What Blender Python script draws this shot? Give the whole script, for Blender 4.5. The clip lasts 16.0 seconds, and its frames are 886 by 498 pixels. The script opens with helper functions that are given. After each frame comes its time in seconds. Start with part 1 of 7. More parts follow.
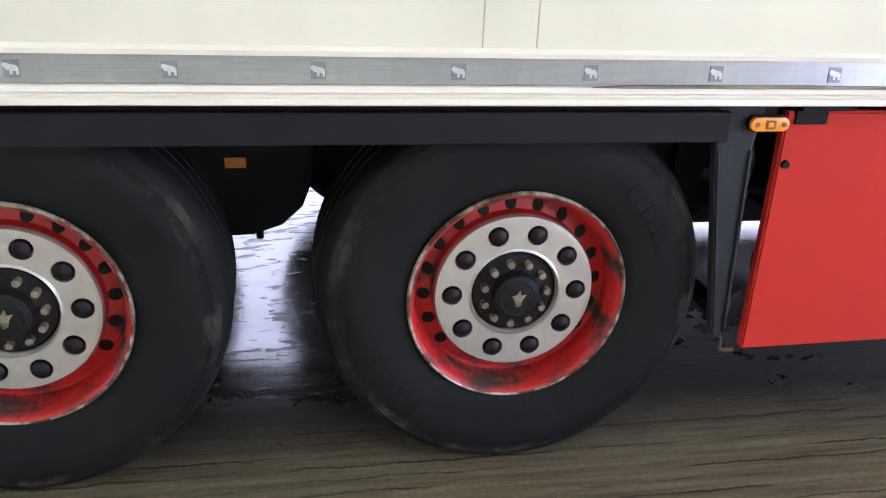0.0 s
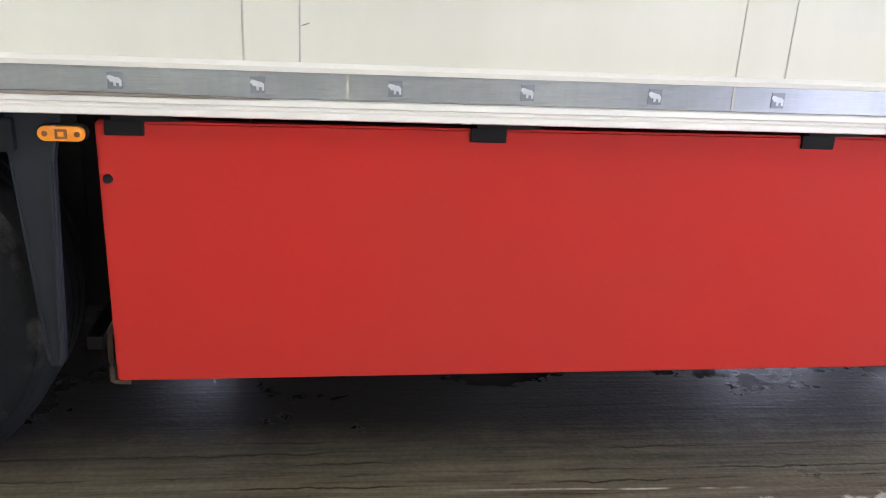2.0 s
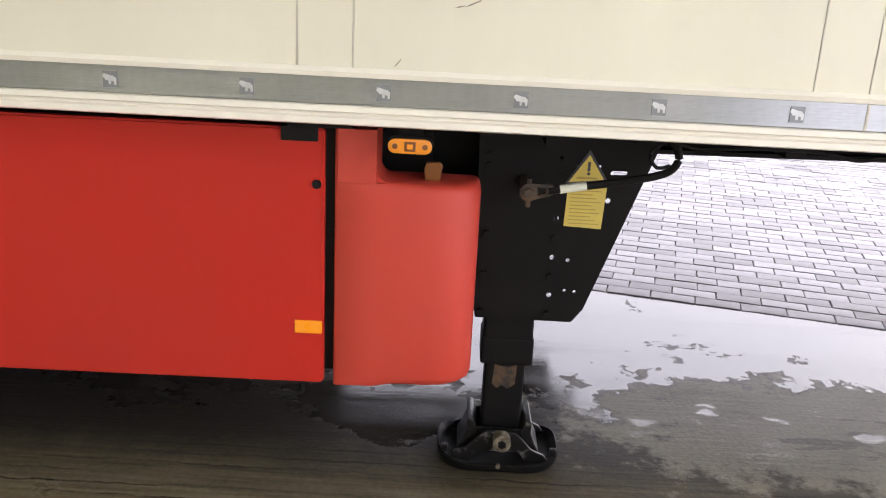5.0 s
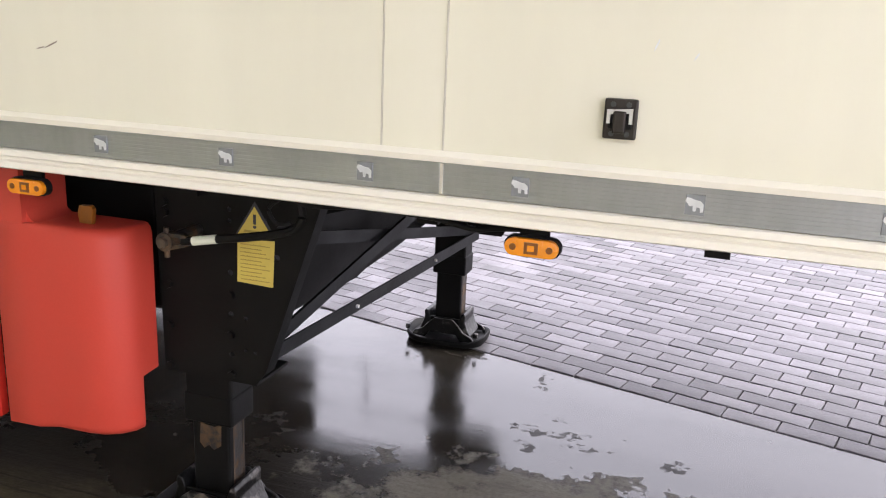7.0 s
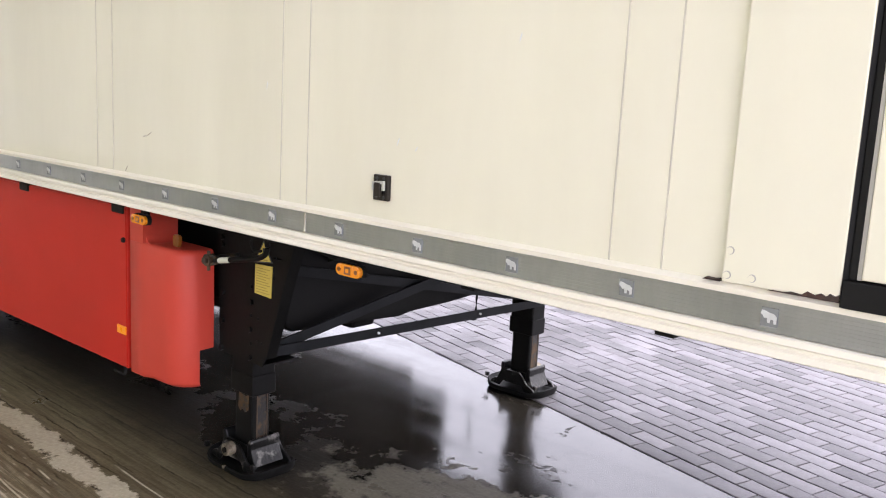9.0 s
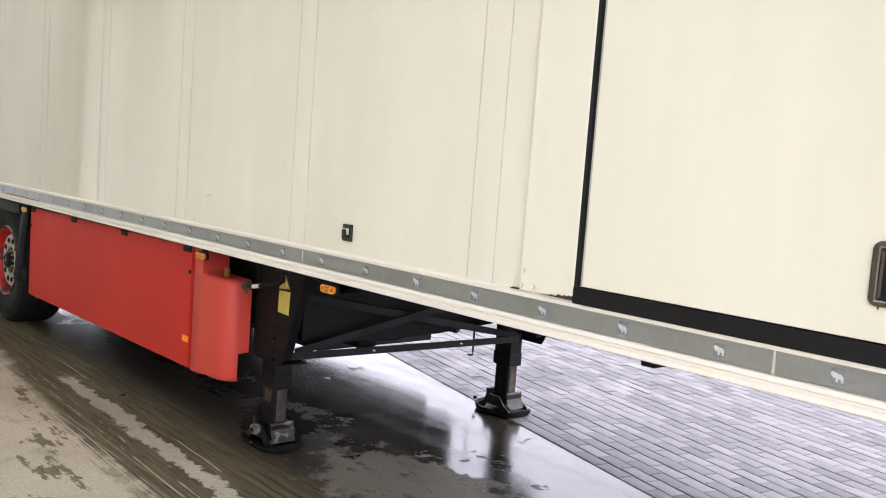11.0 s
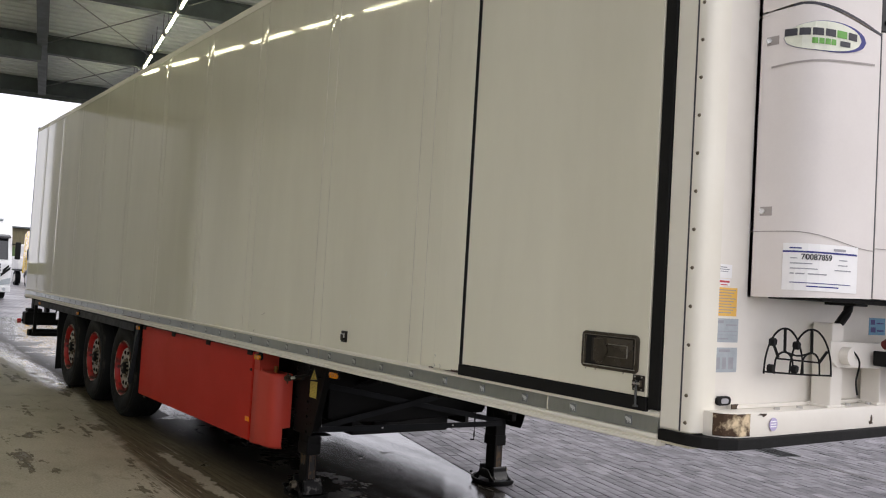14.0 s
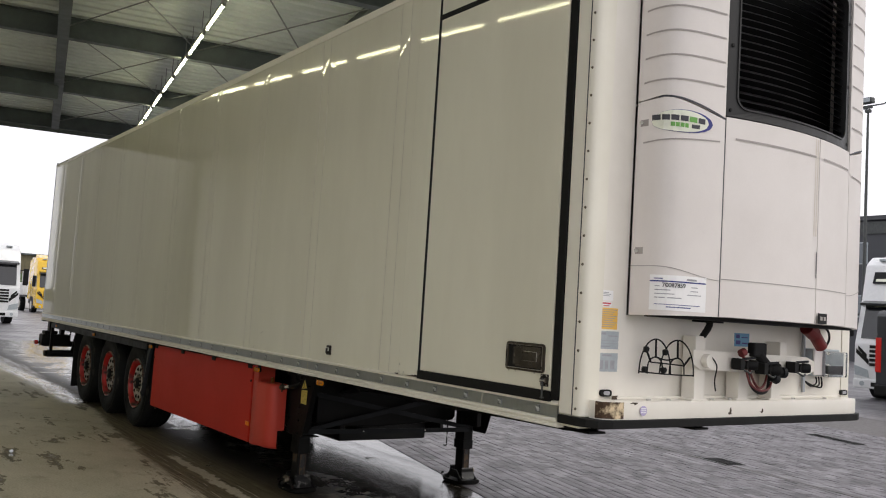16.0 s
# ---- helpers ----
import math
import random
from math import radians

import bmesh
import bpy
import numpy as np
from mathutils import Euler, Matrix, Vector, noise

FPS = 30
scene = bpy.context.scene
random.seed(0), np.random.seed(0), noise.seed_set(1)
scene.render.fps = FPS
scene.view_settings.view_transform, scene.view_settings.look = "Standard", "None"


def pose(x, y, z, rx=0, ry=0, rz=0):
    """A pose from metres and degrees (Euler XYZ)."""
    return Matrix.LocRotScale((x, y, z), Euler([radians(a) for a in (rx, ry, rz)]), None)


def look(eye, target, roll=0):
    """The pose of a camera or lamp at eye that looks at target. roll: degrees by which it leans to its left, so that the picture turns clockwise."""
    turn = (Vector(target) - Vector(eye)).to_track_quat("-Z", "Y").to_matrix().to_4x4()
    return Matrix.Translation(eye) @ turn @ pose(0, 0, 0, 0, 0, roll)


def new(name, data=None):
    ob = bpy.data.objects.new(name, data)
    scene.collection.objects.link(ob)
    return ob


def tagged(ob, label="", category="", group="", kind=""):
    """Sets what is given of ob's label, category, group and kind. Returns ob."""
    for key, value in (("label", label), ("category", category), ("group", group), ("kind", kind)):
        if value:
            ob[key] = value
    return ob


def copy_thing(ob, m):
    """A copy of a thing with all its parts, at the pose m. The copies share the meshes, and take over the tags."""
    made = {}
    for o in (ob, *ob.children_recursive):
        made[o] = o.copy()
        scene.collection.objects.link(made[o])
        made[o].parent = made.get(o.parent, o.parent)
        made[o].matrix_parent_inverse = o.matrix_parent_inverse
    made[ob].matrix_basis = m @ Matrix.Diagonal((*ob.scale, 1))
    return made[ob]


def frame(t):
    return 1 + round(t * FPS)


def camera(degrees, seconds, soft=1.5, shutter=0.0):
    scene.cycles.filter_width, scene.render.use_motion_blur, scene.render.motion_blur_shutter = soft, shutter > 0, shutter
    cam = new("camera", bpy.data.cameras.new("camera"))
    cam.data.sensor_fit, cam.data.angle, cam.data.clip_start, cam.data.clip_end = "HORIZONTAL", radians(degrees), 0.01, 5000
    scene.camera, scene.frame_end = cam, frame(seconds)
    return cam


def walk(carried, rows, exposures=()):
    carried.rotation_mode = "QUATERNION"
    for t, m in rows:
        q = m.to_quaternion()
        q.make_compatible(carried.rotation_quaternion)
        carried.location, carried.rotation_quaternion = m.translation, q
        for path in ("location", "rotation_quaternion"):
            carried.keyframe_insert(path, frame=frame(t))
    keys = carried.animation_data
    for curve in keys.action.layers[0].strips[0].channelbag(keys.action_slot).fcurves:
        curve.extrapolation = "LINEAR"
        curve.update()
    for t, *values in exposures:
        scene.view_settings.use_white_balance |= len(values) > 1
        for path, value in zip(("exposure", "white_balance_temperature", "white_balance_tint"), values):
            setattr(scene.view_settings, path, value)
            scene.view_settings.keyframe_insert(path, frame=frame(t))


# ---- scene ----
cam = camera(54.3, 16.0, soft=1.1)
PATH = [
    (0, (-0.624, -1.990, 1.562), (-0.264, -0.180, 0.792), 2.7),
    (0.5, (-0.159, -2.031, 1.593), (0.168, -0.218, 0.814), 3.1),
    (1, (0.328, -1.992, 1.593), (0.614, -0.171, 0.818), 3.0),
    (1.5, (0.801, -2.018, 1.572), (1.058, -0.179, 0.829), 3.1),
    (2, (1.275, -2.090, 1.539), (1.521, -0.232, 0.841), 3.1),
    (2.5, (1.75, -2.088, 1.459), (1.987, -0.2, 0.842), 2.4),
    (3, (2.232, -2.128, 1.478), (2.447, -0.244, 0.841), 2.5),
    (3.5, (2.665, -2.147, 1.48), (2.871, -0.263, 0.843), 2.6),
    (4, (3.085, -2.084, 1.476), (3.252, -0.191, 0.854), 2.8),
    (4.5, (3.478, -2.078, 1.457), (3.581, -0.177, 0.845), 2.9),
    (5, (3.867, -2.062, 1.442), (3.85, -0.156, 0.836), 2.9),
    (5.2, (4.034, -2.029, 1.411), (3.954, -0.12, 0.82), 3.0),
    (7.3, (5.623, -1.525, 1.483), (4.853, 0.257, 1.002), 2.5),
    (7.5, (5.805, -1.488, 1.486), (4.903, 0.244, 1.051), 2.8),
    (8, (6.185, -1.564, 1.545), (5.039, 0.032, 1.173), 3.1),
    (8.5, (6.524, -1.666, 1.565), (5.295, -0.129, 1.211), 3.0),
    (9, (6.917, -1.707, 1.556), (5.609, -0.231, 1.222), 3.0),
    (9.2, (7.051, -1.792, 1.565), (5.736, -0.321, 1.237), 3.1),
    (11.3, (8.333, -2.223, 1.62), (6.837, -0.905, 1.458), 4.0),
    (11.5, (8.452, -2.274, 1.641), (6.947, -0.967, 1.487), 3.7),
    (12, (8.812, -2.4, 1.634), (7.284, -1.114, 1.531), 3.6),
    (12.5, (9.119, -2.56, 1.639), (7.576, -1.289, 1.596), 3.7),
    (13, (9.412, -2.683, 1.658), (7.843, -1.443, 1.651), 3.5),
    (13.5, (9.766, -2.699, 1.648), (8.164, -1.503, 1.693), 3.3),
    (14, (10.049, -2.738, 1.669), (8.42, -1.581, 1.755), 3.4),
    (14.5, (10.342, -2.862, 1.659), (8.703, -1.722, 1.777), 3.4),
    (15, (10.638, -2.934, 1.656), (9.002, -1.791, 1.788), 3.3),
    (15.5, (10.905, -3.018, 1.656), (9.273, -1.87, 1.799), 3.5),
    (16, (11.129, -3.195, 1.645), (9.499, -2.045, 1.794), 3.6),
]
EXPOSURES = [(0.0, 1.96, 5500, 17), (1.0, 1.90, 5530, 16), (1.5, 1.76, 5550, 16), (2.5, 1.62, 5600, 16), (3.0, 1.48, 5700, 15), (4.0, 1.42, 6000, 14), (5.2, 1.36, 6400, 12), (8.0, 1.26, 6350, 13), (9.2, 1.24, 6300, 13), (11.3, 1.12, 6250, 12), (12.0, 0.70, 6250, 12), (12.5, 0.13, 6300, 12), (13.0, -0.02, 6400, 11), (13.5, 0.0, 6450, 9), (14.0, -0.26, 6500, 8), (14.5, -0.18, 6600, 8), (15.0, -0.48, 6650, 7), (16.0, -0.50, 6700, 5)]
walk(cam, [(t, look(eye, target, roll)) for t, eye, target, roll in PATH], EXPOSURES)

# ---- daylight: overcast sky, soft sun from the open yard side ----


def make_world():
    w = bpy.data.worlds.new("overcast_sky")
    scene.world = w
    w.use_nodes = True
    nt = w.node_tree
    nt.nodes.clear()
    out = nt.nodes.new("ShaderNodeOutputWorld")
    bg = nt.nodes.new("ShaderNodeBackground")
    sky = nt.nodes.new("ShaderNodeTexSky")
    sky.sky_type = "NISHITA"
    sky.sun_disc = False
    sky.sun_elevation = radians(38)
    sky.sun_rotation = radians(48)
    sky.dust_density = 4.0
    mix = nt.nodes.new("ShaderNodeMix")
    mix.data_type = "RGBA"
    mix.inputs[0].default_value = 0.88
    mix.inputs[7].default_value = (9.0, 8.72, 9.6, 1)
    nt.links.new(sky.outputs[0], mix.inputs[6])
    nt.links.new(mix.outputs[2], bg.inputs[0])
    bg.inputs[1].default_value = SKY_STRENGTH
    nt.links.new(bg.outputs[0], out.inputs[0])


SKY_STRENGTH = 0.2
make_world()
sun_data = bpy.data.lights.new("sun", "SUN")
sun_data.energy = 1.0
sun_data.angle = radians(25)
sun_data.color = (1.0, 0.97, 0.93)
sun = new("sun", sun_data)
sun.matrix_world = look((22, 20, 30), (0, 0, 0))


# ---- materials ----
def surf(name, c1, c2=None, scale=4.0, rough=0.5, rough2=None, metal=0.0, bump=0.0, bscale=60.0, fine=0.0, coat=0.0,
         stretch=(1, 1, 1), lo=0.35, hi=0.65, spec=0.5, per_piece=0.0):
    """Two-scale procedural surface: patches of c1 and c2, grain, and fine relief."""
    m = bpy.data.materials.new(name)
    m.use_nodes = True
    nt = m.node_tree
    b = nt.nodes["Principled BSDF"]
    c2 = c2 or tuple(v * 0.85 for v in c1)
    tc = nt.nodes.new("ShaderNodeTexCoord")
    mp = nt.nodes.new("ShaderNodeMapping")
    mp.inputs["Scale"].default_value = stretch
    nt.links.new(tc.outputs["Object"], mp.inputs[0])
    n1 = nt.nodes.new("ShaderNodeTexNoise")
    n1.inputs["Scale"].default_value = scale
    n1.inputs["Detail"].default_value = 6
    n1.inputs["Roughness"].default_value = 0.62
    nt.links.new(mp.outputs[0], n1.inputs[0])
    ramp = nt.nodes.new("ShaderNodeMapRange")
    ramp.inputs[1].default_value, ramp.inputs[2].default_value = lo, hi
    nt.links.new(n1.outputs[0], ramp.inputs[0])
    mix = nt.nodes.new("ShaderNodeMix")
    mix.data_type = "RGBA"
    mix.inputs[6].default_value = (*c1, 1)
    mix.inputs[7].default_value = (*c2, 1)
    nt.links.new(ramp.outputs[0], mix.inputs[0])
    col = mix.outputs[2]
    n2 = nt.nodes.new("ShaderNodeTexNoise")
    n2.inputs["Scale"].default_value = bscale
    n2.inputs["Detail"].default_value = 4
    nt.links.new(mp.outputs[0], n2.inputs[0])
    if fine:
        hs = nt.nodes.new("ShaderNodeHueSaturation")
        mr = nt.nodes.new("ShaderNodeMapRange")
        mr.inputs[3].default_value, mr.inputs[4].default_value = 1 - fine, 1 + fine
        nt.links.new(n2.outputs[0], mr.inputs[0])
        nt.links.new(mr.outputs[0], hs.inputs["Value"])
        nt.links.new(col, hs.inputs["Color"])
        col = hs.outputs[0]
    if per_piece:
        oi = nt.nodes.new("ShaderNodeObjectInfo")
        ge = nt.nodes.new("ShaderNodeNewGeometry")
        ad = nt.nodes.new("ShaderNodeMath")
        ad.operation = "ADD"
        nt.links.new(oi.outputs["Random"], ad.inputs[0])
        nt.links.new(ge.outputs["Random Per Island"], ad.inputs[1])
        fr = nt.nodes.new("ShaderNodeMath")
        fr.operation = "FRACT"
        nt.links.new(ad.outputs[0], fr.inputs[0])
        mr = nt.nodes.new("ShaderNodeMapRange")
        mr.inputs[3].default_value, mr.inputs[4].default_value = 1 - per_piece, 1 + per_piece
        nt.links.new(fr.outputs[0], mr.inputs[0])
        hs = nt.nodes.new("ShaderNodeHueSaturation")
        nt.links.new(mr.outputs[0], hs.inputs["Value"])
        nt.links.new(col, hs.inputs["Color"])
        col = hs.outputs[0]
    nt.links.new(col, b.inputs["Base Color"])
    if rough2 is None:
        b.inputs["Roughness"].default_value = rough
    else:
        mr = nt.nodes.new("ShaderNodeMapRange")
        mr.inputs[3].default_value, mr.inputs[4].default_value = rough, rough2
        nt.links.new(ramp.outputs[0], mr.inputs[0])
        nt.links.new(mr.outputs[0], b.inputs["Roughness"])
    b.inputs["Metallic"].default_value = metal
    b.inputs["Coat Weight"].default_value = coat
    b.inputs["Specular IOR Level"].default_value = spec
    if bump:
        bp = nt.nodes.new("ShaderNodeBump")
        bp.inputs["Strength"].default_value = bump
        bp.inputs["Distance"].default_value = 0.01
        nt.links.new(n2.outputs[0], bp.inputs["Height"])
        nt.links.new(bp.outputs[0], b.inputs["Normal"])
    return m


def concrete_floor():
    """Washed concrete: dried pale areas, brown wet tracks along the lane, glossy puddles."""
    m = bpy.data.materials.new("wet_concrete")
    m.use_nodes = True
    nt = m.node_tree
    b = nt.nodes["Principled BSDF"]
    tc = nt.nodes.new("ShaderNodeTexCoord")

    def noise_at(scale, stretch=(1, 1, 1), detail=6, rot=0.0, off=(0, 0, 0), rough=0.6):
        mp = nt.nodes.new("ShaderNodeMapping")
        mp.inputs["Scale"].default_value = stretch
        mp.inputs["Rotation"].default_value = (0, 0, radians(rot))
        mp.inputs["Location"].default_value = off
        nt.links.new(tc.outputs["Object"], mp.inputs[0])
        n = nt.nodes.new("ShaderNodeTexNoise")
        n.inputs["Scale"].default_value = scale
        n.inputs["Detail"].default_value = detail
        n.inputs["Roughness"].default_value = rough
        nt.links.new(mp.outputs[0], n.inputs[0])
        return n.outputs[0]

    def ramp(v, a, z, lo=0.0, hi=1.0, clamp=True):
        r = nt.nodes.new("ShaderNodeMapRange")
        r.clamp = clamp
        for k, val in zip((1, 2, 3, 4), (a, z, lo, hi)):
            r.inputs[k].default_value = val
        nt.links.new(v, r.inputs[0])
        return r.outputs[0]

    def math_(op, a, c):
        return math2(op, a, c, False)

    def math2(op, a, c, clamp=True):
        n = nt.nodes.new("ShaderNodeMath")
        n.operation = op
        n.use_clamp = clamp
        for k, v in enumerate((a, c)):
            if isinstance(v, float):
                n.inputs[k].default_value = v
            else:
                nt.links.new(v, n.inputs[k])
        return n.outputs[0]

    def blend(f, a, c):
        x = nt.nodes.new("ShaderNodeMix")
        x.data_type = "RGBA"
        nt.links.new(f, x.inputs[0])
        for k, v in ((6, a), (7, c)):
            if isinstance(v, tuple):
                x.inputs[k].default_value = (*v, 1)
            else:
                nt.links.new(v, x.inputs[k])
        return x.outputs[2]

    sep = nt.nodes.new("ShaderNodeSeparateXYZ")
    nt.links.new(tc.outputs["Object"], sep.inputs[0])
    X, Y = sep.outputs[0], sep.outputs[1]
    patch = noise_at(0.9, (0.6, 1.0, 1))
    streak = noise_at(2.2, (0.12, 1.6, 1), rot=4)
    tread = noise_at(9.0, (0.16, 3.2, 1), detail=5, rot=1, rough=0.7)
    grain = noise_at(55.0, detail=3)
    fleck = noise_at(6.0, off=(3, 7, 0), detail=9, rough=0.68)
    blob = noise_at(1.9, (0.38, 1.5, 1), off=(9, 2, 0), detail=9, rough=0.66)
    # wash water has run in a band along the trailer; its near edge bends with the wheel track
    edge = math_("MINIMUM", math_("MAXIMUM", math_("SUBTRACT", -0.18, math_("MULTIPLY", X, 0.11)), -0.53), 0.02)
    off = math_("SUBTRACT", Y, edge)
    off = math_("ADD", off, ramp(streak, 0.2, 0.8, -0.09, 0.09, False))
    off = math_("ADD", off, ramp(fleck, 0.2, 0.8, -0.07, 0.07, False))
    wet = ramp(off, -0.03, 0.06)
    # dried strip between the tyre tracks
    lean = math_("ADD", Y, math_("MULTIPLY", math_("SUBTRACT", X, 1.65), 0.025))
    strip = math_("ADD", math_("ABSOLUTE", math_("ADD", lean, 0.115), 0.0), ramp(streak, 0.2, 0.8, -0.03, 0.03, False))
    strip = math_("ADD", strip, ramp(fleck, 0.2, 0.8, -0.075, 0.075, False))
    strip = math2("MULTIPLY", ramp(strip, 0.062, 0.050), ramp(math_("ADD", X, ramp(fleck, 0.2, 0.8, -0.3, 0.3, False)), 2.08, 2.2))
    # fine dry scrape lines along the lane, and streaks by its outer edge
    for c, seed in ((-0.245, 1.0), (-0.30, 4.0), (-0.395, 7.0), (0.0, 11.0), (-0.43, 15.0)):
        ln = math_("ABSOLUTE", math_("SUBTRACT", math_("ADD", lean, ramp(noise_at(1.2, (1, 0.2, 1), 2, off=(seed, 0, 0)), 0.2, 0.8, -0.012, 0.012, False)), c), 0.0)
        ln = math2("MULTIPLY", ramp(ln, 0.006, 0.002), ramp(noise_at(3.5, (0.5, 0.5, 1), 4, off=(seed, 3, 0)), 0.50, 0.56))
        strip = math2("MAXIMUM", strip, math2("MULTIPLY", ln, ramp(X, 1.2, 2.2)))
    scrape = math2("MULTIPLY", ramp(noise_at(11.0, (0.09, 3.0, 1), 6, off=(2, 2, 0), rough=0.7), 0.50, 0.58), math2("MULTIPLY", ramp(off, 0.24, 0.02), ramp(X, 2.3, 3.2)))
    strip = math2("MAXIMUM", strip, math2("MULTIPLY", scrape, 0.8))
    # a dried island in front of the landing leg
    dx = math_("MULTIPLY", math_("SUBTRACT", X, 5.15), 1.15)
    dy = math_("MULTIPLY", math_("SUBTRACT", Y, 0.62), 2.5)
    isle = math_("SQRT", math_("ADD", math_("MULTIPLY", dx, dx), math_("MULTIPLY", dy, dy)), 0.0)
    isle = ramp(math_("ADD", isle, ramp(fleck, 0.2, 0.8, -0.75, 0.75, False)), 1.05, 0.80)
    wet = math2("SUBTRACT", wet, math2("MULTIPLY", strip, 0.92))
    wet = math2("SUBTRACT", wet, math2("MULTIPLY", isle, 0.33))
    blot = math2("MULTIPLY", ramp(math_("ADD", blob, ramp(fleck, 0.2, 0.8, -0.07, 0.07, False)), 0.572, 0.590), 0.85)
    wet = math2("MAXIMUM", wet, blot)
    dry_col = blend(ramp(patch, 0.3, 0.7), (0.57, 0.525, 0.42), (0.38, 0.345, 0.265))
    dry_col = blend(ramp(noise_at(3.2, (0.8, 1.2, 1), 9, off=(5, 5, 0), rough=0.7), 0.54, 0.80), dry_col, (0.26, 0.235, 0.175))
    # tyre prints: thin wavy lines along the lane
    wavy = math_("ADD", Y, ramp(noise_at(7.0, (1, 1, 1), 3, off=(4, 1, 0)), 0.2, 0.8, -0.014, 0.014, False))
    row = math_("ABSOLUTE", math_("SUBTRACT", math_("FRACT", math_("MULTIPLY", math_("ADD", wavy, 20.0), 17.0), 0.0), 0.5), 0.0)
    print_line = math2("MULTIPLY", ramp(row, 0.11, 0.03), ramp(noise_at(3.0, (0.45, 3.0, 1), 4, off=(8, 1, 0)), 0.47, 0.58))
    wet_col = blend(ramp(tread, 0.35, 0.65), (0.165, 0.138, 0.086), (0.075, 0.062, 0.038))
    wet_col = blend(print_line, wet_col, (0.030, 0.024, 0.015))
    # wet floor under the trailer, darkened in colour for the shade behind the guard too
    soaked_shade = blend(ramp(streak, 0.3, 0.7), (0.040, 0.034, 0.026), (0.022, 0.020, 0.016))
    wet_col = blend(ramp(math_("ADD", Y, ramp(fleck, 0.2, 0.8, -0.1, 0.1, False)), 0.05, 0.38), wet_col, soaked_shade)
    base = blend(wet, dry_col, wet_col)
    gm = nt.nodes.new("ShaderNodeHueSaturation")
    nt.links.new(ramp(grain, 0.2, 0.8, 0.78, 1.22), gm.inputs["Value"])
    nt.links.new(base, gm.inputs["Color"])
    nt.links.new(gm.outputs[0], b.inputs["Base Color"])
    # standing water with ragged edges, deeper on the far side; thin films in the blots
    pud = math_("ADD", noise_at(1.5, (0.8, 1, 1), 10, off=(1.3, 0.4, 0), rough=0.72), ramp(Y, 0.25, 1.4, -0.10, 0.20))
    pud = math_("ADD", pud, ramp(fleck, 0.2, 0.8, -0.12, 0.12, False))
    # shallow pools beside the landing leg, and a few drops left on the island
    for cx, cy, wx, wy, deep in ((4.36, 0.78, 2.4, 2.9, 0.14), (3.72, 0.58, 2.2, 3.6, 0.22), (-0.66, 0.80, 1.7, 1.5, 0.24), (-1.97, 0.80, 1.7, 1.5, 0.2)):
        px = math_("MULTIPLY", math_("SUBTRACT", X, cx), wx)
        py = math_("MULTIPLY", math_("SUBTRACT", Y, cy), wy)
        pool = math_("SQRT", math_("ADD", math_("MULTIPLY", px, px), math_("MULTIPLY", py, py)), 0.0)
        pud = math_("ADD", pud, ramp(pool, 1.0, 0.3, 0.0, deep))
    puddle = math2("MULTIPLY", ramp(pud, 0.54, 0.565), ramp(wet, 0.3, 0.6))
    puddle = math2("MULTIPLY", puddle, ramp(isle, 0.3, 0.0))
    drops = math2("MULTIPLY", ramp(noise_at(4.5, (0.8, 1.2, 1), 5, off=(2, 6, 0)), 0.60, 0.62), ramp(isle, 0.3, 0.6))
    puddle = math2("MAXIMUM", puddle, drops)
    film = math2("MULTIPLY", math2("MULTIPLY", ramp(blob, 0.63, 0.65), ramp(fleck, 0.42, 0.5)), ramp(Y, -0.9, -1.15))
    far = math2("MULTIPLY", ramp(X, -1.6, -2.6), ramp(math_("ABSOLUTE", math_("ADD", Y, ramp(streak, 0.2, 0.8, -0.2, 0.2, False)), 0.0), 0.30, 0.15))
    film = math2("MAXIMUM", film, math2("MULTIPLY", far, ramp(fleck, 0.40, 0.48)))
    puddle = math2("MAXIMUM", puddle, film)
    crumbs = math2("MULTIPLY", ramp(math_("ADD", noise_at(13.0, (0.55, 1.6, 1), 7, off=(6, 3, 0), rough=0.75), ramp(noise_at(2.6, (1, 1, 1), 3, off=(3, 8, 0)), 0.3, 0.7, -0.07, 0.07, False)), 0.535, 0.575), ramp(X, 0.6, 0.2))
    puddle = math2("MULTIPLY", puddle, ramp(crumbs, 0.0, 1.0, 1.0, 0.12))
    damp = math2("SUBTRACT", ramp(wet, 0.0, 1.0, 0.66, 0.58), math2("MULTIPLY", ramp(Y, 0.15, 0.6, 0.0, 0.27), wet))
    slick = math_("ADD", ramp(fleck, 0.35, 0.65, 0.04, 0.12), ramp(streak, 0.35, 0.65, 0.0, 0.16))
    r = blend(puddle, damp, slick)
    nt.links.new(r, b.inputs["Roughness"])
    sp = ramp(puddle, 0.0, 1.0, 0.07, 0.5)
    nt.links.new(sp, b.inputs["Specular IOR Level"])
    bp = nt.nodes.new("ShaderNodeBump")
    bp.inputs["Distance"].default_value = 0.006
    hgt = math2("ADD", math2("MULTIPLY", grain, 0.35), math2("MULTIPLY", tread, 0.65))
    nt.links.new(hgt, bp.inputs["Height"])
    nt.links.new(ramp(puddle, 0.0, 1.0, 0.55, 0.10), bp.inputs["Strength"])
    nt.links.new(bp.outputs[0], b.inputs["Normal"])
    return m


def glow(name, col, strength):
    m = bpy.data.materials.new(name)
    m.use_nodes = True
    b = m.node_tree.nodes["Principled BSDF"]
    b.inputs["Base Color"].default_value = (*col, 1)
    b.inputs["Emission Color"].default_value = (*col, 1)
    b.inputs["Emission Strength"].default_value = strength
    return m


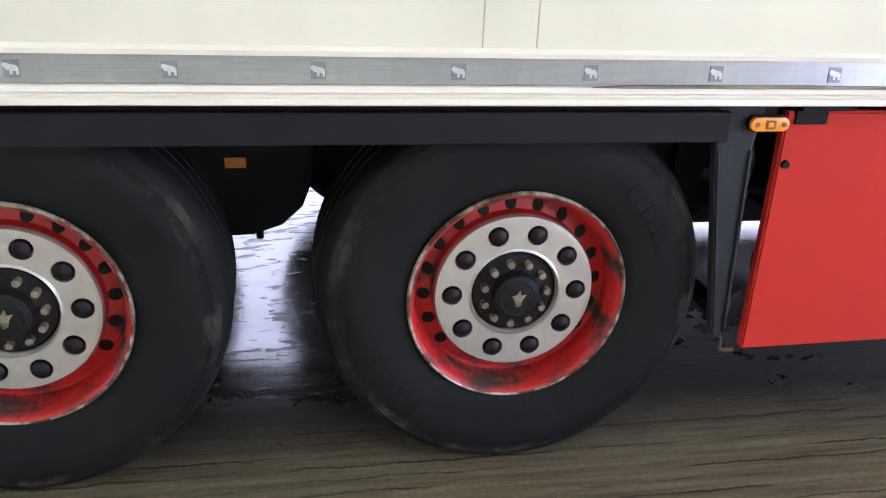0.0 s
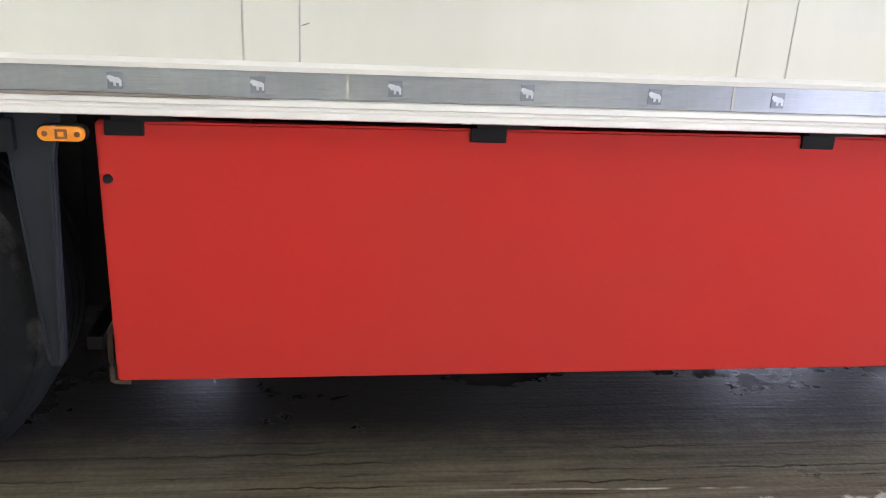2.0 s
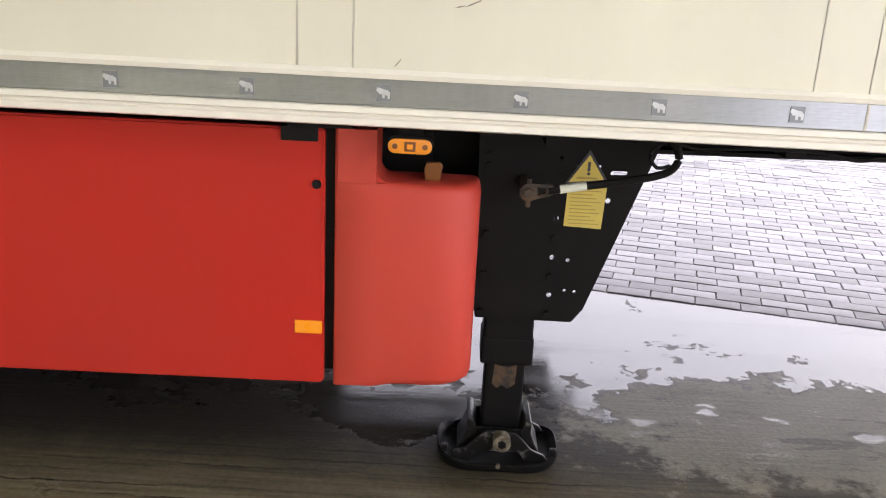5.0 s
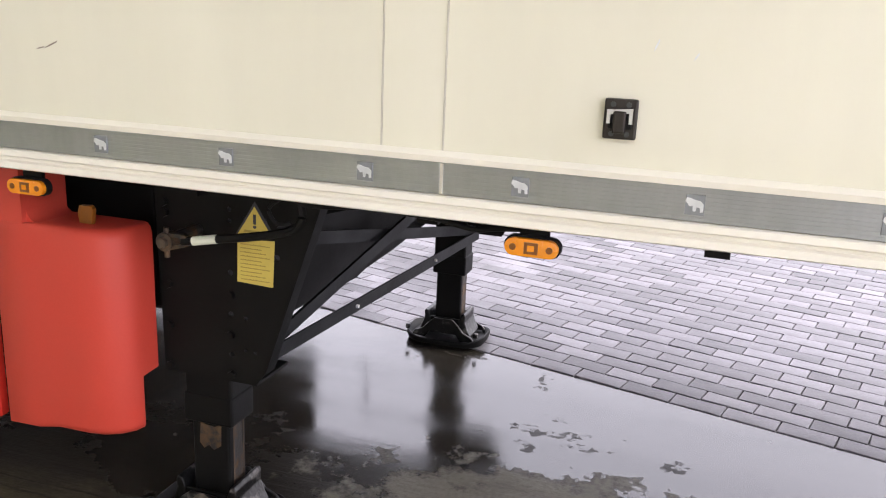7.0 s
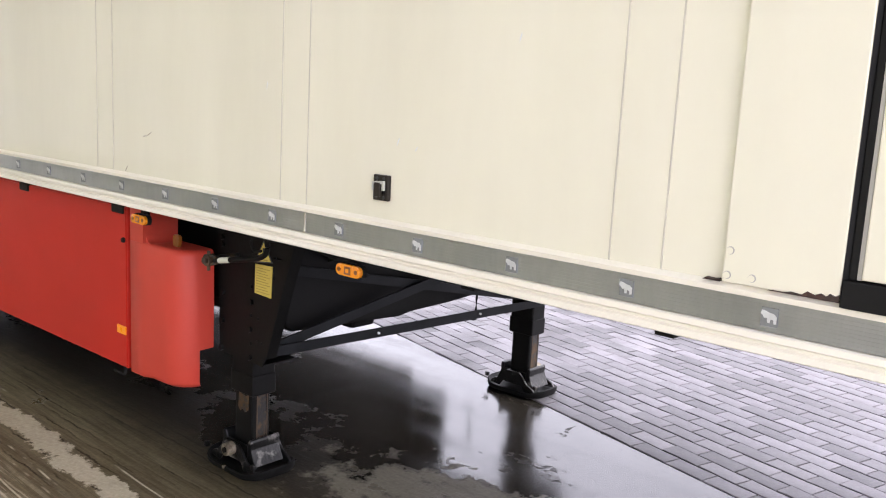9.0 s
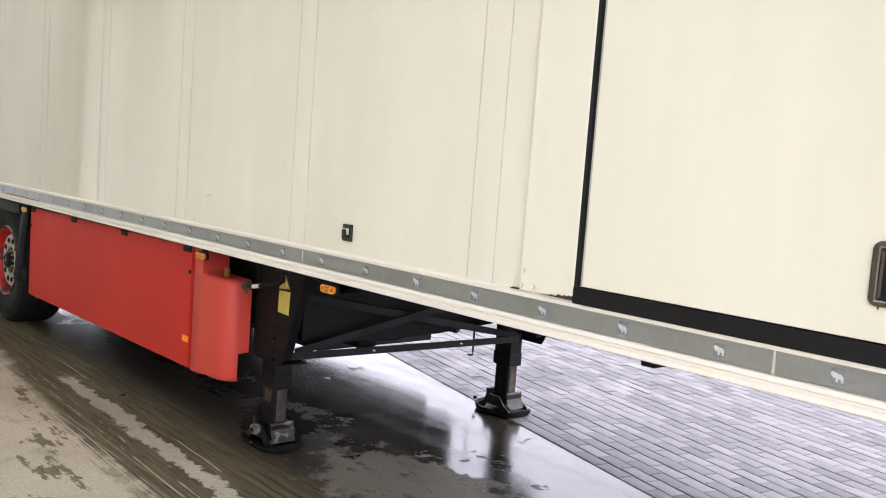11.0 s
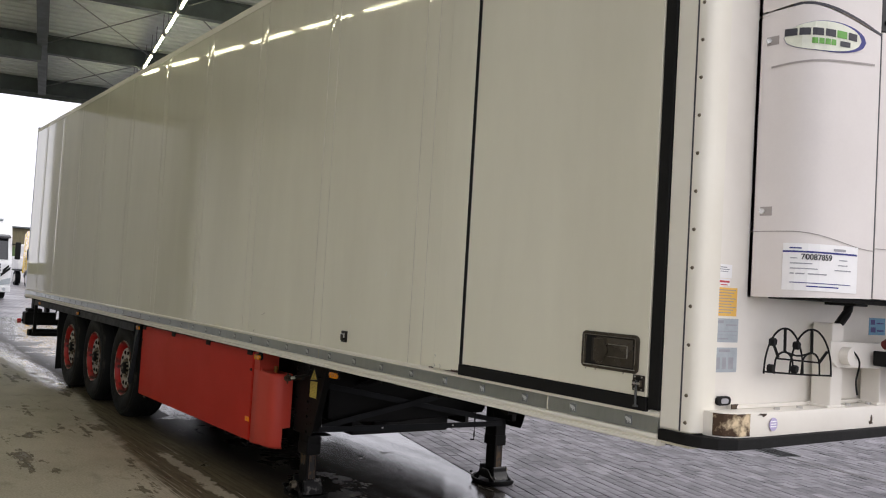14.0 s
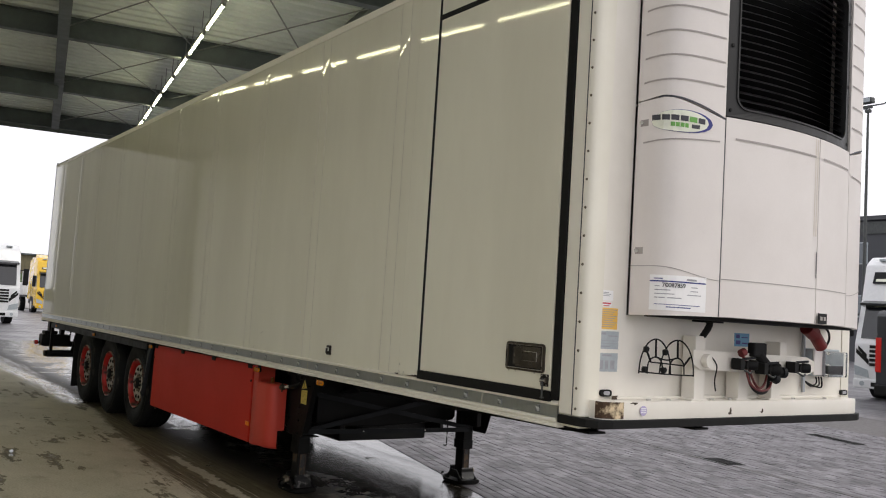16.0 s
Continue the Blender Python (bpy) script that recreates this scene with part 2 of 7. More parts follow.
def glass(name, col=(0.9, 0.95, 0.95), rough=0.05):
    m = bpy.data.materials.new(name)
    m.use_nodes = True
    b = m.node_tree.nodes["Principled BSDF"]
    b.inputs["Base Color"].default_value = (*col, 1)
    b.inputs["Transmission Weight"].default_value = 1.0
    b.inputs["Roughness"].default_value = rough
    return m


M = {
    "panel": surf("cream_panel", (0.76, 0.737, 0.60), (0.685, 0.66, 0.53), 0.7, 0.028, 0.045, spec=0.42, bump=0.012, bscale=7, stretch=(1.6, 1, 0.35), fine=0.015),
    "trim": surf("cream_profile", (0.80, 0.77, 0.67), (0.755, 0.72, 0.615), 2.0, 0.3, 0.42, stretch=(0.4, 1, 1), fine=0.01),
    "white": surf("white_front", (0.81, 0.775, 0.70), (0.75, 0.71, 0.63), 1.5, 0.32, 0.45, bump=0.01, bscale=20, fine=0.02),
    "cover": surf("white_plastic_cover", (0.76, 0.715, 0.68), (0.71, 0.665, 0.63), 1.6, 0.38, 0.5, bump=0.02, bscale=90, fine=0.02),
    "groove": surf("grey_groove", (0.40, 0.365, 0.34), None, 5, 0.6),
    "seam": surf("grey_sealant", (0.47, 0.44, 0.365), (0.60, 0.57, 0.48), 6, 0.4),
    "galv": surf("galvanised_strip", (0.50, 0.52, 0.54), (0.43, 0.45, 0.47), 3.0, 0.35, 0.40, metal=0.92, stretch=(1, 1, 0.3), bscale=60, fine=0.08),
    "stampdark": surf("stamp_field", (0.27, 0.285, 0.30), None, 30, 0.45, metal=0.5),
    "edgetrim": surf("door_edge_trim", (0.42, 0.41, 0.37), (0.36, 0.35, 0.32), 9, 0.45, 0.6),
    "stamplight": surf("stamp_mark", (0.70, 0.72, 0.73), None, 30, 0.35, metal=0.3),
    "red": surf("red_plastic", (0.50, 0.026, 0.017), (0.455, 0.031, 0.020), 1.1, 0.42, 0.52, spec=0.15, bump=0.02, bscale=120, fine=0.03),
    "redbox": surf("faded_red_plastic", (0.53, 0.052, 0.032), (0.48, 0.062, 0.040), 1.4, 0.42, 0.55, spec=0.3, bump=0.03, bscale=140, fine=0.04),
    "redrim": surf("red_rim_paint", (0.42, 0.014, 0.012), (0.035, 0.020, 0.016), 7.5, 0.4, 0.75, bump=0.2, bscale=70, lo=0.50, hi=0.63, fine=0.15),
    "redplug": surf("red_plug", (0.19, 0.012, 0.011), (0.12, 0.010, 0.009), 14, 0.45, 0.6),
    "tyre": surf("tyre_rubber", (0.0055, 0.006, 0.0065), (0.011, 0.0115, 0.0115), 7.0, 0.6, 0.78, spec=0.16, bump=0.12, bscale=110, fine=0.12),
    "tyreworn": surf("scuffed_rubber", (0.0075, 0.008, 0.008), (0.045, 0.043, 0.038), 11.0, 0.65, 0.85, spec=0.14, bump=0.35, bscale=130, fine=0.4, lo=0.50, hi=0.68),
    "black": surf("black_paint", (0.0038, 0.0038, 0.004), (0.008, 0.0077, 0.007), 4.0, 0.45, 0.62, spec=0.14, bump=0.05, bscale=70, fine=0.15),
    "matblack": surf("black_rubber", (0.006, 0.006, 0.006), (0.010, 0.010, 0.0095), 9.0, 0.55, 0.7, spec=0.2, bump=0.06, bscale=80, fine=0.1),
    "darkgrey": surf("dark_grey_plastic", (0.0095, 0.011, 0.013), (0.007, 0.008, 0.009), 5.0, 0.45, 0.6, spec=0.2, bump=0.06, bscale=90, fine=0.1),
    "ring": surf("satin_steel_ring", (0.58, 0.56, 0.52), (0.46, 0.44, 0.40), 6.0, 0.34, 0.5, metal=0.75, bump=0.05, bscale=120, fine=0.05),
    "rust": surf("rusty_steel", (0.10, 0.062, 0.035), (0.05, 0.038, 0.028), 14.0, 0.7, 0.85, metal=0.2, bump=0.3, bscale=90, fine=0.2),
    "rimedge": surf("worn_rim_edge", (0.40, 0.36, 0.30), (0.10, 0.045, 0.025), 16.0, 0.4, 0.75, metal=0.35, bump=0.3, bscale=120, fine=0.25, lo=0.42, hi=0.56),
    "grime": surf("brake_grime", (0.020, 0.015, 0.012), (0.07, 0.03, 0.02), 18.0, 0.65, 0.85, bump=0.4, bscale=90, fine=0.3),
    "worn": surf("worn_edge_dirt", (0.30, 0.26, 0.21), (0.16, 0.12, 0.085), 9.0, 0.6, 0.75, bump=0.1, bscale=80, stretch=(0.5, 1, 3), fine=0.15),
    "nut": surf("worn_nut", (0.30, 0.26, 0.19), (0.10, 0.08, 0.055), 30.0, 0.5, 0.7, metal=0.4, bump=0.2, bscale=120),
    "cap": surf("black_nut_cap", (0.007, 0.007, 0.009), None, 20, 0.4, 0.5, spec=0.22),
    "amber": surf("amber_lens", (0.85, 0.30, 0.012), (0.75, 0.25, 0.01), 20, 0.2, 0.3, coat=0.5),
    "amberdark": surf("amber_lens_inset", (0.22, 0.075, 0.008), None, 30, 0.35),
    "orange": surf("orange_reflector", (1.0, 0.36, 0.01), (0.9, 0.30, 0.01), 40, 0.25, 0.35),
    "redlens": surf("red_lens", (0.55, 0.012, 0.01), None, 20, 0.2, coat=0.4),
    "yellow": surf("yellow_sticker", (0.66, 0.52, 0.10), (0.58, 0.46, 0.10), 12, 0.45, 0.55),
    "sticker_orange": surf("orange_sticker", (0.85, 0.52, 0.10), (0.80, 0.46, 0.08), 12, 0.45),
    "sticker_grey": surf("silver_sticker", (0.40, 0.44, 0.46), (0.33, 0.37, 0.39), 20, 0.35, 0.45),
    "sticker_white": surf("white_sticker", (0.90, 0.89, 0.88), (0.87, 0.86, 0.85), 20, 0.4),
    "sticker_blue": surf("blue_sticker", (0.10, 0.32, 0.52), (0.08, 0.27, 0.46), 20, 0.4),
    "ink": surf("dark_ink", (0.05, 0.05, 0.06), None, 30, 0.6),
    "ink_grey": surf("grey_ink", (0.36, 0.36, 0.38), None, 30, 0.6),
    "ink_blue": surf("blue_ink", (0.03, 0.035, 0.22), None, 30, 0.5),
    "ink_red": surf("red_ink", (0.55, 0.05, 0.07), None, 30, 0.5),
    "green": surf("green_ink", (0.16, 0.42, 0.08), None, 30, 0.5),
    "oval": surf("pale_badge", (0.80, 0.82, 0.68), None, 20, 0.3, coat=0.4),
    "lilac": surf("lilac_badge", (0.50, 0.44, 0.66), None, 30, 0.4),
    "steel": surf("dark_steel", (0.055, 0.06, 0.06), (0.085, 0.09, 0.088), 6, 0.4, 0.55, metal=0.5, bump=0.04, bscale=60),
    "chrome": surf("bright_steel", (0.62, 0.61, 0.58), (0.45, 0.43, 0.40), 18, 0.25, 0.4, metal=0.95),
    "handle": surf("bronze_grey_handle", (0.12, 0.103, 0.086), (0.062, 0.053, 0.043), 10, 0.22, 0.36, metal=0.8, fine=0.08),
    "bronzeblack": surf("bronze_black_metal", (0.035, 0.028, 0.022), (0.02, 0.017, 0.014), 14, 0.3, 0.45, metal=0.4, fine=0.15),
    "slat": surf("grey_black_slat", (0.050, 0.051, 0.055), (0.036, 0.037, 0.040), 5, 0.35, 0.5),
    "frameblack": surf("black_moulded_plastic", (0.010, 0.010, 0.011), (0.016, 0.016, 0.016), 6, 0.36, 0.5, spec=0.35, bump=0.03, bscale=120, fine=0.1),
    "stain": surf("yellowed_stain", (0.62, 0.56, 0.48), (0.70, 0.64, 0.57), 14, 0.45, 0.6),
    "rustcream": surf("rusting_cream_paint", (0.70, 0.56, 0.36), (0.055, 0.028, 0.012), 16.0, 0.6, 0.8, bump=0.2, bscale=90, fine=0.2, lo=0.36, hi=0.52),
    "edge": surf("worn_bright_edge", (0.36, 0.32, 0.27), (0.16, 0.14, 0.115), 12, 0.25, 0.4, metal=0.85),
    "rustblack": surf("rust_over_black", (0.010, 0.0095, 0.009), (0.085, 0.05, 0.024), 22.0, 0.5, 0.8, bump=0.2, bscale=90, fine=0.2, lo=0.45, hi=0.6),
    "print": surf("faded_print", (0.42, 0.31, 0.06), None, 30, 0.6),
    "postgrey": surf("blue_grey_plastic", (0.017, 0.020, 0.0235), (0.012, 0.014, 0.0165), 5.0, 0.45, 0.6, spec=0.25, bump=0.06, bscale=90, fine=0.1),
    "unseengrey": surf("grey_hall_cladding", (0.25, 0.25, 0.24), (0.21, 0.21, 0.20), 0.5, 0.6, 0.75, bump=0.04, bscale=8, fine=0.05),
    "clasp": surf("bright_clasp", (0.62, 0.62, 0.60), None, 20, 0.3, metal=0.6),
    "wornblack": surf("worn_black_paint", (0.0045, 0.0045, 0.0045), (0.16, 0.15, 0.14), 17.0, 0.35, 0.55, spec=0.4, bump=0.25, bscale=70, fine=0.2, lo=0.56, hi=0.68),
    "roof": surf("zinc_roof_deck", (0.74, 0.79, 0.75), (0.64, 0.69, 0.66), 1.2, 0.35, 0.5, metal=0.15, bump=0.02, bscale=40, fine=0.05),
    "beam": surf("grey_green_beam", (0.11, 0.13, 0.13), (0.085, 0.10, 0.10), 3.0, 0.5, 0.65, bump=0.03, bscale=60, fine=0.08),
    "galvbeam": surf("galvanised_beam", (0.30, 0.31, 0.31), (0.24, 0.25, 0.25), 4, 0.45, 0.6, metal=0.4),
    "cladding": surf("pale_cladding", (0.72, 0.72, 0.68), (0.66, 0.66, 0.63), 0.5, 0.5, 0.65, bump=0.04, bscale=8, fine=0.05),
    "tube": glow("fluorescent_tube", (1.0, 0.95, 0.62), 30.0),
    "concrete": concrete_floor(),
    "paver": surf("grey_concrete_paver", (0.175, 0.165, 0.178), (0.12, 0.114, 0.123), 2.0, 0.45, 0.62, spec=0.32, bump=0.25, bscale=120, fine=0.2, per_piece=0.34),
    "joint": surf("dark_sand_joint", (0.075, 0.07, 0.07), (0.17, 0.16, 0.16), 12, 0.7, 0.85, bump=0.3, bscale=120),
    "ground": surf("paved_yard", (0.19, 0.182, 0.193), (0.15, 0.144, 0.153), 0.6, 0.28, 0.5, bump=0.2, bscale=25, fine=0.15),
    "truckwhite": surf("white_cab_paint", (0.78, 0.79, 0.80), (0.70, 0.71, 0.72), 2, 0.2, 0.3, coat=0.5),
    "truckyellow": surf("yellow_cab_paint", (0.80, 0.50, 0.02), (0.72, 0.44, 0.02), 2, 0.22, 0.3, coat=0.5),
    "darkglass": surf("dark_windscreen", (0.012, 0.014, 0.018), None, 3, 0.06, 0.12, spec=0.8),
    "vanblack": surf("dark_van_paint", (0.02, 0.022, 0.026), (0.03, 0.032, 0.036), 2, 0.15, 0.25, coat=0.6),
    "building": surf("dark_cladding", (0.045, 0.048, 0.055), (0.06, 0.063, 0.07), 0.4, 0.5, 0.7, bump=0.05, bscale=10),
    "window": surf("far_window", (0.16, 0.18, 0.2), None, 1, 0.1),
    "shedbrown": surf("olive_brown_boards", (0.16, 0.14, 0.075), (0.12, 0.105, 0.06), 2, 0.7, 0.85, stretch=(1, 6, 1), bump=0.2, bscale=12, fine=0.15),
    "shedgreen": surf("green_boards", (0.11, 0.17, 0.06), (0.08, 0.12, 0.05), 2, 0.7, 0.85, stretch=(1, 6, 1), bump=0.2, bscale=12, fine=0.15),
    "bag": surf("white_woven_bag", (0.74, 0.74, 0.72), (0.62, 0.62, 0.60), 3, 0.7, bump=0.4, bscale=14),
    "grass": surf("winter_bank", (0.09, 0.10, 0.05), (0.13, 0.12, 0.07), 0.5, 0.9, bump=0.5, bscale=5, fine=0.2),
    "clear": glass("clear_lid", (0.93, 0.95, 0.95), 0.08),
    "cable_red": surf("red_cable", (0.13, 0.011, 0.010), None, 20, 0.4),
}

# far paving: courses of stones with darker joints
_nt = M["ground"].node_tree
_tc, _mp, _br = (_nt.nodes.new(k) for k in ("ShaderNodeTexCoord", "ShaderNodeMapping", "ShaderNodeTexBrick"))
_mp.inputs["Rotation"].default_value = (0, 0, radians(14.2))
_nt.links.new(_tc.outputs["Object"], _mp.inputs[0])
_nt.links.new(_mp.outputs[0], _br.inputs[0])
for key, val in (("Scale", 1.0), ("Mortar Size", 0.016), ("Mortar Smooth", 0.3), ("Brick Width", 0.42), ("Row Height", 0.21)):
    _br.inputs[key].default_value = val
_br.inputs["Color1"].default_value, _br.inputs["Color2"].default_value, _br.inputs["Mortar"].default_value = (1.25, 1.25, 1.25, 1), (0.75, 0.75, 0.78, 1), (0.42, 0.42, 0.42, 1)
_mul = _nt.nodes.new("ShaderNodeMix")
_mul.data_type, _mul.blend_type = "RGBA", "MULTIPLY"
_mul.inputs[0].default_value = 1.0
_bsdf = _nt.nodes["Principled BSDF"]
_nt.links.new(_bsdf.inputs["Base Color"].links[0].from_socket, _mul.inputs[6])
_nt.links.new(_br.outputs[0], _mul.inputs[7])
_nt.links.new(_mul.outputs[2], _bsdf.inputs["Base Color"])

# the strip is drawn lengthwise, so that it smears its reflections upright
node = M["galv"].node_tree.nodes["Principled BSDF"]
node.inputs["Anisotropic"].default_value = 1.0
upright = M["galv"].node_tree.nodes.new("ShaderNodeCombineXYZ")
upright.inputs[2].default_value = 1.0
M["galv"].node_tree.links.new(upright.outputs[0], node.inputs["Tangent"])


# ---- mesh helpers ----
def part(name, bm, material, parent=None, label=""):
    me = bpy.data.meshes.new(name)
    bmesh.ops.recalc_face_normals(bm, faces=bm.faces)
    bm.to_mesh(me)
    bm.free()
    me.materials.append(M[material] if isinstance(material, str) else material)
    ob = new(name, me)
    ob.parent = parent
    if label:
        tagged(ob, label)
    return ob


def again(ob, m, parent=None, name=None):
    """Another piece on the same mesh."""
    o = new(name or ob.name.split(".")[0], ob.data)
    o.parent = parent or ob.parent
    o.matrix_basis = m
    if "label" in ob:
        o["label"] = ob["label"]
    return o


def thing(name, label, category, group="", kind="", at=(0, 0, 0)):
    e = new(name)
    e.location = at
    e.empty_display_size = 0.1
    return tagged(e, label, category, group, kind)


def block(bm, x0, x1, y0, y1, z0, z1, bev=0.0, seg=2):
    r = bmesh.ops.create_cube(bm, size=1.0)
    vs = r["verts"]
    for v in vs:
        v.co = Vector(((x0 + x1) / 2 + v.co.x * (x1 - x0), (y0 + y1) / 2 + v.co.y * (y1 - y0), (z0 + z1) / 2 + v.co.z * (z1 - z0)))
    if bev:
        es = list({e for v in vs for e in v.link_edges})
        bmesh.ops.bevel(bm, geom=es, offset=bev, segments=seg, profile=0.6, affect="EDGES", clamp_overlap=True)
    return bm


def B(x0, x1, y0, y1, z0, z1, bev=0.0, seg=2):
    return block(bmesh.new(), x0, x1, y0, y1, z0, z1, bev, seg)


def extrude(bm, poly, axis, a, b):
    """A prism over a polygon. axis x: poly in (y, z); y: (x, z); z: (x, y)."""
    def at(p, q):
        return {"x": (q, p[0], p[1]), "y": (p[0], q, p[1]), "z": (p[0], p[1], q)}[axis]
    lo = [bm.verts.new(at(p, a)) for p in poly]
    hi = [bm.verts.new(at(p, b)) for p in poly]
    n = len(poly)
    for i in range(n):
        bm.faces.new((lo[i], lo[(i + 1) % n], hi[(i + 1) % n], hi[i]))
    bm.faces.new(lo[::-1])
    bm.faces.new(hi)
    return bm


def P(poly, axis, a, b, bev=0.0):
    bm = extrude(bmesh.new(), poly, axis, a, b)
    if bev:
        bmesh.ops.recalc_face_normals(bm, faces=bm.faces)
        bmesh.ops.bevel(bm, geom=list(bm.edges), offset=bev, segments=2, profile=0.6, affect="EDGES", clamp_overlap=True)
    return bm


def rod(bm, p, q, r, seg=12, r2=None, caps=True):
    p, q = Vector(p), Vector(q)
    d = q - p
    m = Matrix.Translation((p + q) / 2) @ d.to_track_quat("Z", "Y").to_matrix().to_4x4()
    bmesh.ops.create_cone(bm, cap_ends=caps, segments=seg, radius1=r, radius2=r if r2 is None else r2, depth=d.length, matrix=m)
    return bm


def R(p, q, r, seg=12, r2=None):
    return rod(bmesh.new(), p, q, r, seg, r2)


def bar(bm, p, q, w, h):
    """A flat bar from p to q, w wide across and h deep."""
    p, q = Vector(p), Vector(q)
    d = q - p
    m = Matrix.Translation((p + q) / 2) @ d.to_track_quat("X", "Z").to_matrix().to_4x4()
    r = bmesh.ops.create_cube(bm, size=1.0)
    for v in r["verts"]:
        v.co = m @ Vector((v.co.x * d.length, v.co.y * w, v.co.z * h))
    return bm


def cable(bm, pts, r, seg=8):
    """A round cable through points, smoothed."""
    pts = [Vector(p) for p in pts]
    out = []
    for i in range(len(pts) - 1):
        a, b, c, d = pts[max(i - 1, 0)], pts[i], pts[i + 1], pts[min(i + 2, len(pts) - 1)]
        for k in range(5):
            t = k / 5
            out.append(0.5 * ((2 * b) + (c - a) * t + (2 * a - 5 * b + 4 * c - d) * t * t + (3 * b - a - 3 * c + d) * t ** 3))
    out.append(pts[-1])
    rings = []
    for i, p in enumerate(out):
        d = (out[min(i + 1, len(out) - 1)] - out[max(i - 1, 0)]).normalized()
        q = d.to_track_quat("Z", "Y").to_matrix()
        rings.append([bm.verts.new(p + q @ Vector((r * math.cos(6.2832 * k / seg), r * math.sin(6.2832 * k / seg), 0))) for k in range(seg)])
    for a, b in zip(rings, rings[1:]):
        for k in range(seg):
            bm.faces.new((a[k], a[(k + 1) % seg], b[(k + 1) % seg], b[k]))
    bm.faces.new(rings[0][::-1])
    bm.faces.new(rings[-1])
    return bm


def lathe(bm, prof, seg=48, closed=False):
    """Turns (radius, y) points about the y axis through the origin."""
    rings = []
    for r, y in prof:
        rings.append([bm.verts.new((r * math.cos(6.283185 * k / seg), y, r * math.sin(6.283185 * k / seg))) for k in range(seg)])
    pairs = list(zip(rings, rings[1:])) + ([(rings[-1], rings[0])] if closed else [])
    for a, b in pairs:
        for k in range(seg):
            bm.faces.new((a[k], a[(k + 1) % seg], b[(k + 1) % seg], b[k]))
    return bm


def smooth(ob, angle=35):
    me = ob.data
    me.polygons.foreach_set("use_smooth", [True] * len(me.polygons))
    me.set_sharp_from_angle(angle=radians(angle))
    return ob


def capsule_poly(cx, cz, w, h, seg=8):
    """A stadium outline, w wide and h high."""
    r, pts = h / 2, []
    for k in range(seg + 1):
        a = -math.pi / 2 + math.pi * k / seg
        pts.append((cx + w / 2 - r + r * math.cos(a), cz + r * math.sin(a)))
    for k in range(seg + 1):
        a = math.pi / 2 + math.pi * k / seg
        pts.append((cx - w / 2 + r + r * math.cos(a), cz + r * math.sin(a)))
    return pts


def round_rect(x0, x1, z0, z1, r, seg=5):
    pts = []
    for cx, cz, a0 in ((x1 - r, z0 + r, -90), (x1 - r, z1 - r, 0), (x0 + r, z1 - r, 90), (x0 + r, z0 + r, 180)):
        for k in range(seg + 1):
            a = radians(a0 + 90 * k / seg)
            pts.append((cx + r * math.cos(a), cz + r * math.sin(a)))
    return pts

# ---- the yard: ground to the horizon, washed concrete pad, paving ----
PAD = pose(0, 3.087, 0, 0, 0, -14.2)
ROOF = pose(0, 3.4, 0, 0, 0, -10.5)


def flat(bm, x0, x1, y0, y1, z, m=Matrix()):
    bm.faces.new([bm.verts.new(m @ Vector(p)) for p in ((x0, y0, z), (x1, y0, z), (x1, y1, z), (x0, y1, z))])
    return bm


ground = tagged(part("ground", flat(bmesh.new(), -400, 400, -400, 400, -0.02), "ground"), "wet grey paved yard stretching to the horizon", "ground", kind="structure")
slab = B(-17.5, 14, -16, -0.003, -0.12, 0.0)
slab.transform(PAD)
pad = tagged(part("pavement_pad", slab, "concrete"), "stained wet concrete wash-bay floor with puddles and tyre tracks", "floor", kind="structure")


# ---- canopy over the wash bay ----
canopy = thing("canopy", "dark steel canopy with corrugated zinc deck over the wash bay", "canopy", kind="structure")


def in_roof(bm):
    bm.transform(ROOF)
    return bm


def i_beam_x(bm, u0, u1, v, z0, h, w):
    block(bm, u0, u1, v - w / 2, v + w / 2, z0, z0 + 0.018)
    block(bm, u0, u1, v - w / 2, v + w / 2, z0 + h - 0.018, z0 + h)
    block(bm, u0, u1, v - 0.006, v + 0.006, z0 + 0.018, z0 + h - 0.018)
    return bm


def i_beam_y(bm, u, v0, v1, z0, h, w):
    block(bm, u - w / 2, u + w / 2, v0, v1, z0, z0 + 0.018)
    block(bm, u - w / 2, u + w / 2, v0, v1, z0 + h - 0.018, z0 + h)
    block(bm, u - 0.006, u + 0.006, v0, v1, z0 + 0.018, z0 + h - 0.018)
    return bm


def deck(u0, u1, v0, v1, z):
    """Trapezoid sheet, ribs along v."""
    bm = bmesh.new()
    p, pts, u = 0.34, [], u0
    while u < u1:
        for du, dz in ((0, 0), (0.12, 0), (0.155, 0.10), (0.305, 0.10)):
            if u + du <= u1:
                pts.append((u + du, z + dz))
        u += p
    a = [bm.verts.new((x, v0, zz)) for x, zz in pts]
    b = [bm.verts.new((x, v1, zz)) for x, zz in pts]
    for i in range(len(pts) - 1):
        bm.faces.new((a[i], a[i + 1], b[i + 1], b[i]))
    return in_roof(bm)


